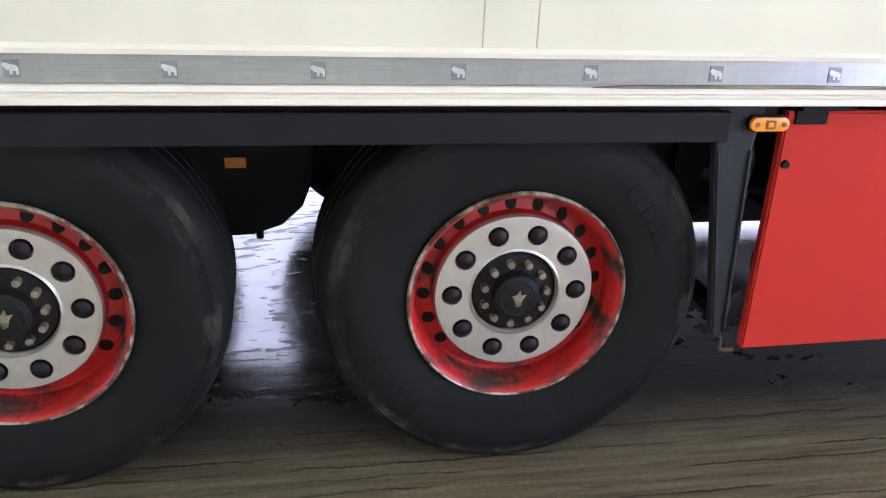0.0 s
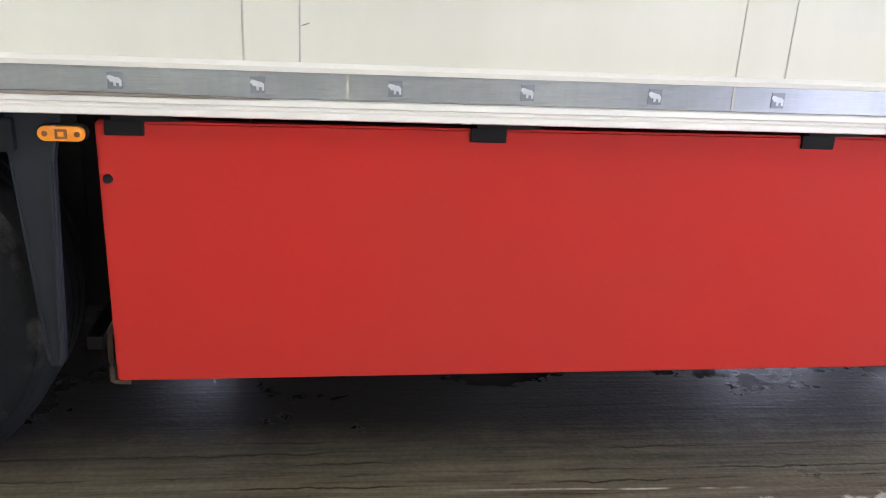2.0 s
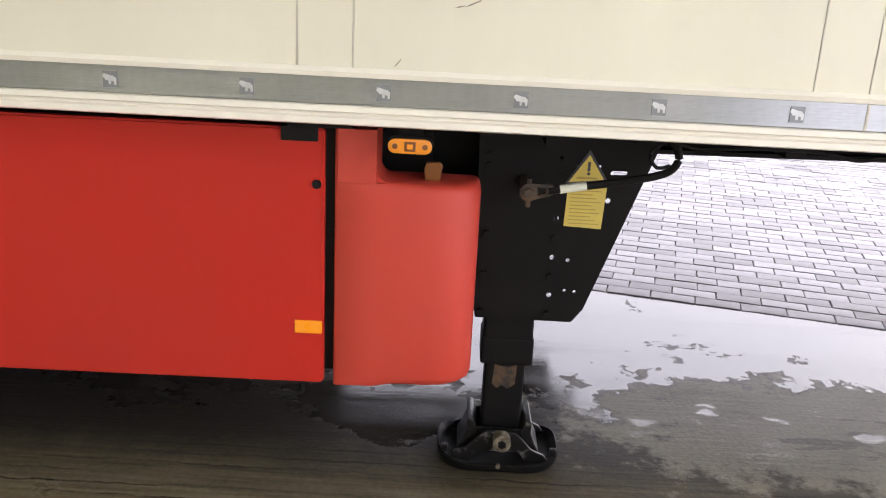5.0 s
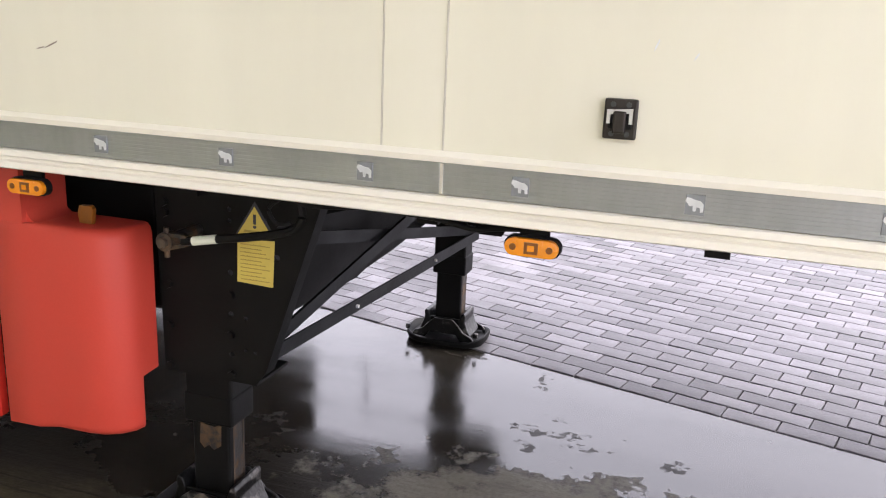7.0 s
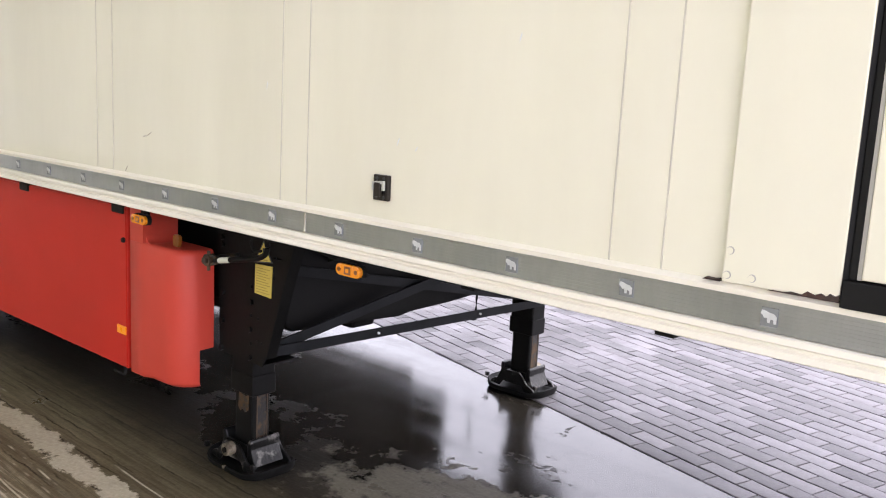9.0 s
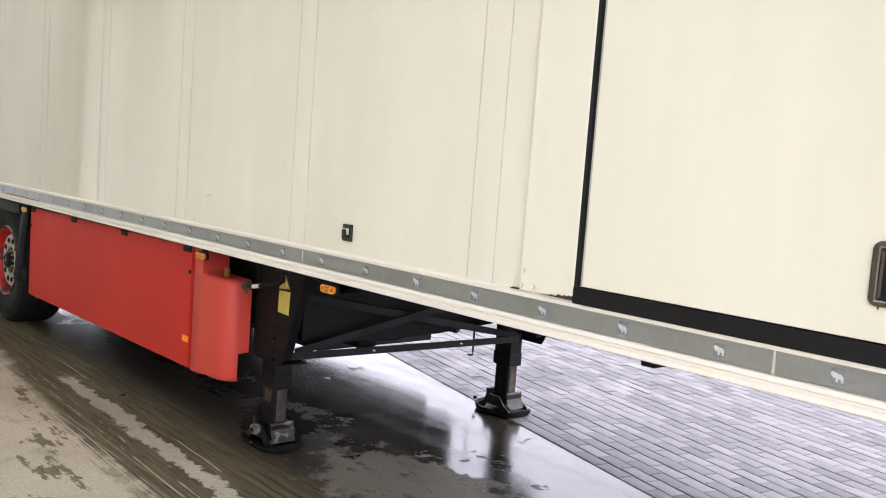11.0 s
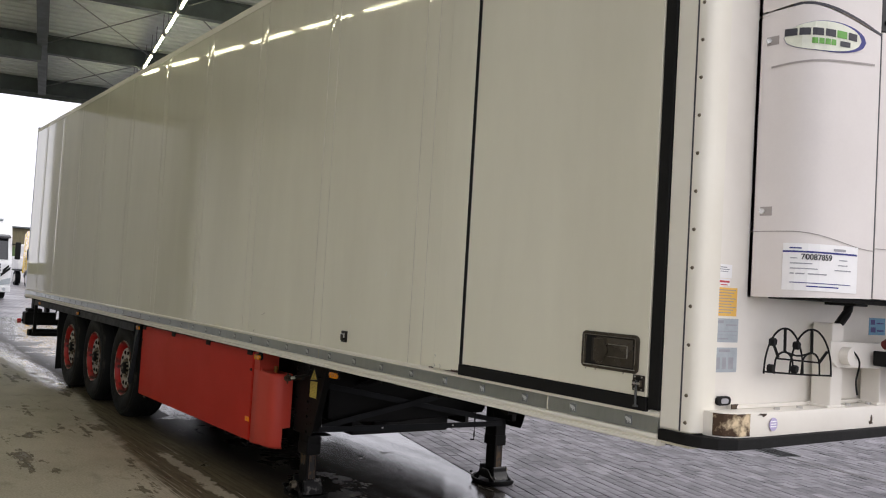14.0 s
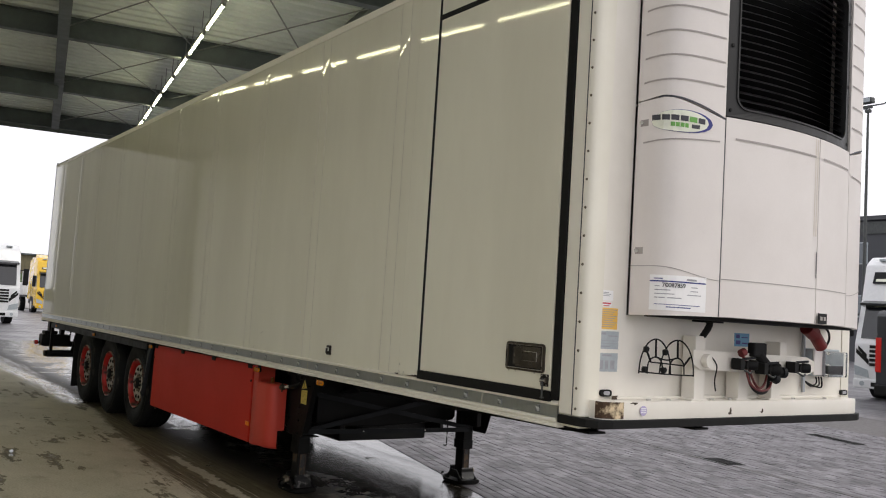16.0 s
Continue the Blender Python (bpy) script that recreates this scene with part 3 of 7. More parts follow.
# R_FRONT is unseen; roof and near wall run on to dim the front panels
R_END, R_FRONT, R_NEAR, R_FAR, LONG = -15.3, 10.8, -13.0, 0.25, -4.5
# added wall, never in view: shapes the light and reflections on the trailer side
wall = B(R_END, R_FRONT, R_NEAR - 0.2, R_NEAR, -0.02, 6.3)
wall.transform(ROOF)
tagged(part("wall_near", wall, "cladding"), "unseen pale wall added to close the wash bay and even out reflections", "wall", kind="structure")
# added wall, out of view: keeps bright sky out of the rear panels' reflection
rear_wall = B(-26.5, R_END - 0.002, R_NEAR - 0.2, R_NEAR, -0.02, 15.0)
rear_wall.transform(ROOF)
tagged(part("wall_hall", rear_wall, "unseengrey"), "unseen tall grey wall added to darken the reflection in the trailer side", "wall", kind="structure")
for args in ((R_END, R_FRONT, LONG, R_FAR, 6.72), (R_END, R_FRONT, R_NEAR, LONG - 0.002, 6.72)):
    part("roof_deck", deck(*args), "roof", canopy)
for u in (-15.2, -10.05, -5.2, -0.3, 4.6, 9.5):
    part("cross_beam", in_roof(i_beam_y(bmesh.new(), u, R_NEAR, R_FAR, 6.3, 0.4, 0.18)), "beam", canopy)
for v in (R_FAR - 0.1, LONG, -9.0, R_NEAR + 0.1):
    part("long_beam", in_roof(i_beam_x(bmesh.new(), R_END, R_FRONT, v, 6.28, 0.42, 0.2)), "beam", canopy)
part("edge_fascia", in_roof(B(R_END - 0.06, R_END, R_NEAR, R_FAR, 6.2, 6.85, 0.01)), "beam", canopy)
part("edge_fascia", in_roof(B(R_END, R_FRONT, R_FAR, R_FAR + 0.05, 6.25, 6.85, 0.01)), "beam", canopy)
part("gutter", in_roof(i_beam_y(bmesh.new(), -9.3, R_NEAR, LONG, 5.95, 0.38, 0.22)), "beam", canopy)
for u0, u1 in ((-15.2, -10.05), (-10.05, -5.2), (-5.2, -0.3), (-0.3, 4.6), (4.6, 9.5)):
    for v0, v1 in ((LONG, -2.1), (-2.1, R_FAR)):
        part("brace_rod", in_roof(rod(rod(bmesh.new(), (u0, v0, 6.5), (u1, v1, 6.5), 0.014, 6), (u0, v1, 6.52), (u1, v0, 6.52), 0.014, 6)), "galvbeam", canopy)
# columns stand clear of the lane, along the near edge and behind the pad
for u, v in ((-15.2, R_NEAR + 0.1), (-5.2, R_NEAR + 0.1), (4.6, R_NEAR + 0.1)):
    col = B(u - 0.11, u + 0.11, v - 0.11, v + 0.11, 0.0, 6.28, 0.008)
    part("column", in_roof(col), "beam", canopy)


def tube_lamp(x, y, first=None):
    d = Matrix.Translation((x, y, 6.2)) @ Matrix.Rotation(radians(-9.7), 4, "Z")
    if first is not None:
        return copy_thing(first, d)
    e = thing("tube_light", "lit white fluorescent tube batten under the canopy", "light", "tube lights under the canopy")
    part("housing", B(-0.04, 1.66, -0.03, 0.03, 0.05, 0.10, 0.008), "galvbeam", e)
    part("tube", R((0.10, 0, 0.022), (1.49, 0, 0.022), 0.02, 10), "tube", e)
    for x in (0.06, 1.50):
        part("lamp_holder", B(x, x + 0.035, -0.026, 0.026, 0.0, 0.05, 0.004), "galvbeam", e)
    for x in (0.3, 1.3):
        part("hanger", R((x, 0, 0.10), (x, 0, 0.5), 0.008, 6), "galvbeam", e)
    e.matrix_basis = d
    return e


lamp0 = None
for k in range(-5, 8):
    lamp0 = tube_lamp(-4.92 + 1.70 * k, 1.96 - 0.29 * k, lamp0) if lamp0 is None else (tube_lamp(-4.92 + 1.70 * k, 1.96 - 0.29 * k, lamp0), lamp0)[1]
for k in range(-6, 5):
    tube_lamp(-4.40 + 1.70 * k, -4.03 - 0.29 * k, lamp0)


# ---- the trailer ----
trailer = thing("semi_trailer", "cream-white refrigerated semi-trailer with red side guard standing on its landing legs", "trailer")
X0, X1, WID, TOP = -5.78, 7.91, 2.53, 3.93
SEAMS = [3.484 + 1.2135 * k for k in range(-7, 3)]

# body core, roof and far side
part("body_core", B(X0 + 0.03, X1 - 0.02, 0.012, WID - 0.012, 1.10, TOP - 0.03), "panel", trailer)
part("far_side_wall", B(X0, X1 - 0.01, WID - 0.012, WID, 1.22, TOP - 0.06), "panel", trailer)
part("roof_sheet", B(X0, X1, 0.03, WID - 0.03, TOP - 0.03, TOP, 0.008), "panel", trailer)
part("rear_frame", B(X0 - 0.03, X0 + 0.03, 0.0, WID, 1.06, TOP + 0.01, 0.008), "galv", trailer, "grey metal rear door frame")

# wall sheets between the joints, with narrow joint strips
edges = [X0 + 0.045]
for s in SEAMS:
    if s > X0 + 0.2:
        edges += [s, s + 0.131]
edges += [6.188]
g = 0.0022
bow = random.Random(5)


def bowed_sheet(a, b, z0, z1, rise):
    """A wall sheet that is slightly bowed between its joints, as pressed sandwich panels are."""
    n = 12
    front = [(a + (b - a) * k / n, -rise * math.sin(math.pi * k / n) * (1 if rise > 0 else 0.8)) for k in range(n + 1)]
    return P(front + [(b, 0.012), (a, 0.012)], "z", z0, z1)


for a, b in zip(edges, edges[1:]):
    strip = b - a < 0.14
    if strip:
        part("joint_strip", bowed_sheet(a + g, b - g, 1.214, TOP - 0.075, 0.0008), "panel", trailer)
    else:
        smooth(part("wall_panel", bowed_sheet(a + g, b - g, 1.214, TOP - 0.075, bow.choice((-1, 1)) * bow.uniform(0.0001, 0.00025)), "panel", trailer), 30)
for a in edges[1:]:
    part("joint_line", B(a - 0.0017, a + 0.0017, -0.0018, 0.012, 1.214, TOP - 0.075, 0.0008), "seam", trailer, "grey sealant joint")
post = part("door_post", B(6.188, 6.4215, -0.018, 0.012, 1.2235, TOP - 0.075, 0.004), "panel", trailer)
# the post's side bevel, its shade put into a black colour
part("post_edge", P([(6.4217, -0.016), (6.430, -0.008), (6.4305, 0.012), (6.4217, 0.012)], "z", 1.2235, TOP - 0.076), "matblack", post, "bevelled post edge coloured black for its shade")
for x, z in ((6.202, 1.29), (6.200, 1.239), (6.252, 1.240)):
    riv = part("rivet", R((x, -0.0195, z), (x, -0.012, z), 0.0085, 12), "edgetrim", post)
    smooth(part("rivet_head", R((x, -0.0225, z), (x, -0.0192, z), 0.0072, 12, 0.005), "panel", riv))
for pts in ([(6.148, 1.2225), (6.155, 1.2275), (6.170, 1.226), (6.184, 1.2285), (6.186, 1.2225)], [(6.285, 1.2225), (6.296, 1.225), (6.315, 1.2245), (6.332, 1.2285), (6.352, 1.226), (6.362, 1.2345), (6.376, 1.230), (6.388, 1.235), (6.398, 1.231), (6.404, 1.237), (6.414, 1.234), (6.421, 1.238), (6.421, 1.2225)]):
    part("worn_edge", P(pts, "y", -0.0195, -0.004), "grime", trailer, "worn blackened sill edge")

# upper rail
part("top_profile", P([(-0.006, 3.855), (-0.006, 3.885), (0.004, 3.895), (0.004, 3.915), (0.03, 3.935), (0.05, 3.935), (0.05, 3.855)], "x", X0, 7.76), "trim", trailer)
# lower rail: lip, galvanised rub strip, two-step skirt profile
part("lip_profile", P([(-0.010, 1.200), (-0.012, 1.212), (-0.004, 1.222), (0.012, 1.222), (0.012, 1.200)], "x", X0, 7.75), "trim", trailer)
part("skirt_profile", P([(-0.004, 1.134), (-0.013, 1.131), (-0.015, 1.119), (-0.006, 1.114), (-0.006, 1.108), (-0.015, 1.104), (-0.017, 1.090), (-0.008, 1.086), (0.04, 1.086), (0.04, 1.134)], "x", X0, 7.75), "trim", trailer)
ribs = [(0.01, 1.1345)]
for k in range(8):
    z = 1.136 + k * 0.0079
    ribs += [(-0.0052, z), (-0.0056, z + 0.001), (-0.0056, z + 0.0065), (-0.0052, z + 0.0075)]
ribs += [(0.01, 1.1995)]
part("rub_strip", P(ribs, "x", X0, 7.745), "galv", trailer, "ribbed galvanised rub strip")
field = part("stamp", B(-0.017, 0.017, -0.0085, -0.004, -0.019, 0.019), "stampdark", trailer)
mark_bm = P([(-0.018, 0.006), (-0.015, 0.013), (-0.008, 0.012), (0.0, 0.009), (0.009, 0.008), (0.015, 0.002), (0.015, -0.012), (0.010, -0.013), (0.009, -0.005), (0.003, -0.004), (0.002, -0.012), (-0.003, -0.012), (-0.004, -0.002), (-0.010, -0.003), (-0.013, 0.002)], "y", -0.0095, -0.0085)
mark = part("mark", mark_bm, "stamplight", field)
for k in range(-15, 24):
    x = 0.113 + 0.3252 * k
    if k == 0:
        field.matrix_basis = Matrix.Translation((x, 0, 1.167))
    else:
        f2 = again(field, Matrix.Translation((x, 0, 1.167)), trailer)
        again(mark, Matrix(), f2)
for x in (2.27, 4.83, 7.1, 1.30):
    part("strip_joint", B(x - 0.003, x + 0.003, -0.0075, -0.004, 1.136, 1.198), "seam", trailer)
part("peeled_edge", P([(0.12, 1.1335), (0.22, 1.139), (0.62, 1.1405), (1.0, 1.1385), (1.12, 1.1345), (0.6, 1.1325)], "y", -0.0175, -0.006), "worn", trailer, "bent dirty edge of the skirt profile")

# scuffs and dried splashes on the sheets
for x, z, l, a in ((3.89, 1.38, 0.022, 25), (3.86, 1.372, 0.012, 15), (3.72, 1.237, 0.014, 50), (5.22, 1.443, 0.012, 70), (5.29, 1.427, 0.008, 60), (2.05, 1.44, 0.015, 10), (0.62, 1.36, 0.010, 35), (4.62, 1.58, 0.013, 80), (5.62, 1.72, 0.012, 75), (1.2, 1.31, 0.012, 20)):
    b = bmesh.new()
    extrude(b, [(-l, 0.0), (-l * 0.3, 0.0018), (l, 0.0008), (l * 0.8, -0.0012), (-l * 0.2, -0.0014)], "y", -0.0016, -0.0006)
    b.transform(Matrix.Translation((x, 0, z)) @ Matrix.Rotation(radians(-a), 4, "Y"))
    part("scuff", b, "worn" if z < 1.42 or x < 3 else "stamplight", trailer)

# side door near the front
door = part("side_door", B(6.4555, 7.692, -0.020, 0.012, 1.272, 3.60, 0.004), "panel", trailer, "cream side door")
part("seal_left", B(6.431, 6.4455, -0.012, 0.012, 1.269, 3.64, 0.003), "matblack", door, "black rubber door seal")
part("edge_trim", B(6.446, 6.4550, -0.015, 0.012, 1.270, 3.60, 0.002), "edgetrim", door, "grey door edge trim")
part("seal_right", B(7.697, 7.752, -0.016, 0.012, 1.226, 3.64, 0.004), "matblack", door, "black rubber door seal")
part("seal_bottom", B(6.4225, 7.695, -0.022, 0.012, 1.214, 1.268, 0.004), "matblack", door, "black rubber door seal")
part("seal_top", B(6.442, 7.695, -0.016, 0.012, 3.604, 3.64, 0.004), "matblack", door, "black rubber door seal")
part("top_header", B(6.388, 7.752, -0.004, 0.012, 3.644, 3.853, 0.003), "panel", trailer)
tray = P(round_rect(7.322, 7.648, 1.358, 1.515, 0.022), "y", -0.0280, -0.0210, 0.003)
handle = part("door_handle", tray, "handle", door, "bronze-grey recessed metal door handle")
# tray lips in brighter metal to draw their lit lines, brightest at the bottom
LIPS = (([(7.338, 1.370), (7.632, 1.370), (7.632, 1.3735), (7.338, 1.3735)], "chrome"), ([(7.338, 1.499), (7.632, 1.499), (7.632, 1.502), (7.338, 1.502)], "edge"),
        ([(7.338, 1.374), (7.342, 1.374), (7.342, 1.4985), (7.338, 1.4985)], "edge"), ([(7.629, 1.374), (7.632, 1.374), (7.632, 1.4985), (7.629, 1.4985)], "edge"))
for pts, mat in LIPS:
    part("tray_lip", P(pts, "y", -0.0325, -0.0280, 0.001), mat, handle)
# flat black plate that draws the shaded hollow of the tray
part("recess", P(round_rect(7.343, 7.6285, 1.3745, 1.4982, 0.006), "y", -0.0294, -0.0282), "matblack", handle)
part("recess_step", P([(7.345, 1.377), (7.353, 1.383), (7.353, 1.490), (7.345, 1.496)], "y", -0.0312, -0.0296, 0.0005), "handle", handle)
part("dish", P([(7.385, 1.388), (7.412, 1.384), (7.412, 1.491), (7.385, 1.487)], "y", -0.0305, -0.0296), "bronzeblack", handle)
part("tray_back", P(round_rect(7.414, 7.622, 1.379, 1.494, 0.005), "y", -0.0340, -0.0296, 0.001), "handle", handle)
part("paddle", P([(7.404, 1.392), (7.45, 1.388), (7.462, 1.396), (7.466, 1.412), (7.478, 1.418), (7.484, 1.430), (7.484, 1.450), (7.478, 1.460), (7.466, 1.467), (7.462, 1.480), (7.45, 1.488), (7.404, 1.486)], "y", -0.0400, -0.0342, 0.003), "handle", handle)
part("bolt_cover", B(7.49, 7.592, -0.0385, -0.0342, 1.4175, 1.465, 0.002), "handle", handle)
# highlights of the bolt cover as thin bars, chrome on top and right
for a, b, c, d in ((7.488, 7.595, 1.4658, 1.4682), (7.5928, 7.5955, 1.4175, 1.4655), (7.488, 7.595, 1.4142, 1.4165)):
    part("cover_edge", B(a, b, -0.0400, -0.0342, c, d, 0.0008), "chrome" if c > 1.4165 else "edge", handle)
for x, z in ((7.344, 1.357), (7.40, 1.356), (7.56, 1.354)):
    part("run_mark", P([(x, z + 0.004), (x + 0.006, z + 0.004), (x + 0.004, z - 0.006), (x + 0.002, z - 0.008)], "y", -0.0206, -0.0200), "grime", handle)
latch = part("door_latch", B(7.622, 7.683, -0.027, -0.0205, 1.292, 1.356, 0.003), "bronzeblack", door, "black steel door latch with a hanging pin")
part("latch_dish", R((7.653, -0.0290, 1.338), (7.653, -0.0272, 1.338), 0.012, 14), "matblack", latch)
for x in (7.632, 7.668):
    part("latch_lug", B(x, x + 0.007, -0.042, -0.0272, 1.312, 1.336, 0.002), "edge", latch)
    for z in (1.299, 1.349):
        part("screw", R((x + 0.003, -0.0290, z), (x + 0.003, -0.0268, z), 0.004, 8), "chrome", latch)
part("latch_staple", R((7.634, -0.038, 1.323), (7.674, -0.038, 1.323), 0.0055, 10), "chrome", latch)
part("latch_bolt", R((7.652, -0.038, 1.232), (7.652, -0.038, 1.334), 0.005, 8), "steel", latch)
part("latch_foot", B(7.642, 7.662, -0.044, -0.030, 1.228, 1.236, 0.002), "steel", latch)

# small square lock plate in the side
lock = part("lock_plate", B(5.139, 5.199, -0.014, 0.0, 1.274, 1.347, 0.004), "bronzeblack", trailer, "black square lock plate with a bright clasp")
part("lock_dish", B(5.148, 5.191, -0.018, -0.0142, 1.293, 1.328, 0.003), "matblack", lock)
part("clasp", P([(5.146, 1.303), (5.152, 1.303), (5.153, 1.320), (5.186, 1.323), (5.186, 1.304), (5.192, 1.304), (5.192, 1.331), (5.146, 1.328)], "y", -0.026, -0.0182), "clasp", lock)
part("key_tongue", B(5.157, 5.181, -0.030, -0.0182, 1.286, 1.326, 0.004), "bronzeblack", lock)
for dx, dz in ((0.018, 0.063), (0.046, 0.063), (0.018, 0.010), (0.046, 0.010)):
    part("screw", R((5.137 + dx, -0.0165, 1.274 + dz), (5.137 + dx, -0.013, 1.274 + dz), 0.005, 8), "steel", lock)

# corner post with rivets, front wall
part("corner_post", B(7.755, 7.849, -0.006, 0.03, 1.165, TOP, 0.004), "trim", trailer)
part("post_gap", B(7.850, 7.8585, -0.0075, 0.03, 1.165, TOP), "ink", trailer)
corner = [(7.859, 0.03), (7.859, -0.008), (7.89, -0.006), (7.905, 0.004), (7.915, 0.02), (7.918, 0.05), (7.918, 0.115), (7.9, 0.115)]
smooth(part("corner_angle", P(corner, "z", 1.165, TOP), "trim", trailer))
rivet = None
for k in range(19):
    z = 1.20 + 0.1495 * k - (0.045 if k == 1 else 0)
    if rivet is None:
        rivet = smooth(part("rivet", R((0, 0, 0), (0, -0.006, 0), 0.0078, 10, 0.005), "nut", trailer))
        rivet.matrix_basis = Matrix.Translation((7.879, -0.0065, z))
    else:
        again(rivet, Matrix.Translation((7.879, -0.0065, z)))
part("front_wall", B(7.895, 7.912, 0.116, WID - 0.116, 1.16, TOP, 0.002), "white", trailer)
smooth(part("corner_angle", P([(x, WID - y) for x, y in corner], "z", 1.165, TOP), "trim", trailer))

# bumper and rubber along the front edge
def plan_bumper(off):
    return [(7.915, 0.052 - off), (7.96, 0.052 - off), (7.995 + off, 0.07), (8.022 + off, 0.12), (8.032 + off, 0.25), (8.036 + off, WID / 2),
            (8.032 + off, WID - 0.25), (8.022 + off, WID - 0.12), (7.995 + off, WID - 0.07), (7.96, WID - 0.052 + off), (7.915, WID - 0.052 + off)]


bumper = smooth(part("front_bumper", P(plan_bumper(0.0), "z", 1.158, 1.252, 0.004), "white", trailer, "white painted steel front bumper with rust at the corner"))
part("rust_patch", P([(7.962, 0.0505), (7.9965, 0.0685), (8.0238, 0.1195), (8.0300, 0.19), (8.026, 0.19), (8.018, 0.12), (7.99, 0.073), (7.962, 0.056)], "z", 1.164, 1.249), "rustcream", bumper, "rust-eaten corner patch")
part("paint_chip", P([(1.045, 1.186), (1.058, 1.19), (1.060, 1.212), (1.069, 1.214), (1.074, 1.196), (1.07, 1.183), (1.082, 1.176), (1.05, 1.174)], "x", 8.030, 8.0368), "rust", bumper)
part("paint_chip", P([(1.345, 1.186), (1.36, 1.188), (1.364, 1.205), (1.374, 1.204), (1.376, 1.184), (1.36, 1.178)], "x", 8.030, 8.0370), "rust", bumper)
part("paint_chip", P([(0.235, 1.243), (0.262, 1.241), (0.268, 1.234), (0.285, 1.240), (0.292, 1.247), (0.25, 1.249)], "x", 8.028, 8.0338), "rust", bumper)
for y in (0.42, 0.58, 0.95, 1.12, 1.55, 1.75, 2.1):
    part("bolt", R((7.99, y, 1.252), (7.99, y, 1.262), 0.012, 6), "chrome", bumper)
part("ledge", B(7.913, 7.935, 0.20, 2.33, 1.2525, 1.268, 0.003), "white", bumper)
part("rust_streak", P([(0.198, 1.2525), (0.238, 1.2525), (0.232, 1.262), (0.245, 1.272), (0.198, 1.272)], "x", 7.934, 7.9372), "rust", bumper)
rub = [(7.752, -0.012), (7.89, -0.014), (7.95, 0.0), (8.01, 0.035), (8.042, 0.11), (8.048, 0.25), (8.052, WID / 2), (8.048, WID - 0.25), (8.042, WID - 0.11), (8.01, WID - 0.035), (7.95, WID), (7.752, WID + 0.01)]
part("rubber_skirt", P([(x - (0.006 if x > 8.0 else 0), y) for x, y in rub], "z", 1.114, 1.157, 0.004), "matblack", trailer, "black rubber edge under the front wall")
part("front_floor", B(6.5, 7.74, 0.092, WID - 0.04, 1.08, 1.104), "black", trailer)
badge = bmesh.new()
rod(badge, (8.0365, 0.33, 1.205), (8.0385, 0.33, 1.205), 0.026, 24)
part("round_badge", badge, "lilac", bumper, "small round lilac sticker")
for dz in (-0.010, 0.0, 0.010):
    part("badge_line", B(8.0384, 8.0394, 0.312, 0.348, 1.204 + dz, 1.208 + dz), "sticker_white", bumper)
for y in (0.165, 2.44):
    lampf = part("front_marker", P([(y + (yy - y), zz) for yy, zz in capsule_poly(y, 1.285, 0.085, 0.036)], "x", 7.913, 7.928, 0.003), "matblack", trailer, "small black front position lamp")
    part("lens", P(capsule_poly(y, 1.285, 0.045, 0.020), "x", 7.928, 7.931), "ink_grey", lampf)

# stickers on the front wall
def sticker(name, y0, y1, z0, z1, mat, label, lines=(), ink="ink_grey", x=7.9125):
    s = part(name, B(x, x + 0.0015, y0, y1, z0, z1), mat, trailer, label)
    for a, b, c, d in lines:
        part("text_bar", B(x + 0.0015, x + 0.0022, y0 + (y1 - y0) * a, y0 + (y1 - y0) * b, z0 + (z1 - z0) * c, z0 + (z1 - z0) * d), ink, s)
    return s


bars = [(0.06, 0.94 - 0.1 * (k % 3), 0.90 - 0.1 * k, 0.93 - 0.1 * k) for k in range(9)]
sticker("sticker", 0.112, 0.195, 1.768, 1.822, "sticker_white", "small white label with grey bars", [(0.1, 0.6, 0.75, 0.82), (0.1, 0.8, 0.6, 0.66), (0.1, 0.7, 0.45, 0.5)])
sticker("sticker", 0.105, 0.185, 1.738, 1.764, "sticker_white", "small white label with a red line of print", [(0.05, 0.95, 0.45, 0.75), (0.25, 0.8, 0.05, 0.2)], "ink_red")
sticker("sticker", 0.095, 0.235, 1.618, 1.730, "sticker_orange", "orange warning sticker with small print", bars)
sticker("sticker", 0.092, 0.250, 1.514, 1.608, "sticker_grey", "silver type plate sticker", [(0.08, 0.4, 0.8, 0.92), (0.5, 0.95, 0.7, 0.76), (0.05, 0.95, 0.45, 0.47), (0.05, 0.95, 0.3, 0.32), (0.1, 0.6, 0.12, 0.18)], "ink_grey")
sticker("sticker", 0.096, 0.250, 1.396, 1.493, "sticker_grey", "silver type plate sticker", [(0.25, 0.7, 0.82, 0.93), (0.1, 0.3, 0.12, 0.6), (0.4, 0.55, 0.12, 0.6), (0.65, 0.85, 0.12, 0.6)], "ink_grey")
sticker("sticker", 1.245, 1.39, 1.56, 1.64, "sticker_blue", "blue information sticker", [(0.1, 0.35, 0.6, 0.9), (0.45, 0.9, 0.65, 0.72), (0.1, 0.4, 0.15, 0.45), (0.5, 0.9, 0.2, 0.3)], "ink_blue")

# ---- refrigeration unit ----
unit = part("refrigeration_unit", B(7.915, 8.10, 0.40, 2.13, 1.74, 3.86), "matblack", trailer, "white refrigeration unit with black condenser grille")
HALF = [(7.915, 0.300), (7.98, 0.300), (8.05, 0.304), (8.10, 0.316), (8.14, 0.342), (8.168, 0.382), (8.188, 0.430), (8.206, 0.490), (8.222, 0.560), (8.238, 0.648)]


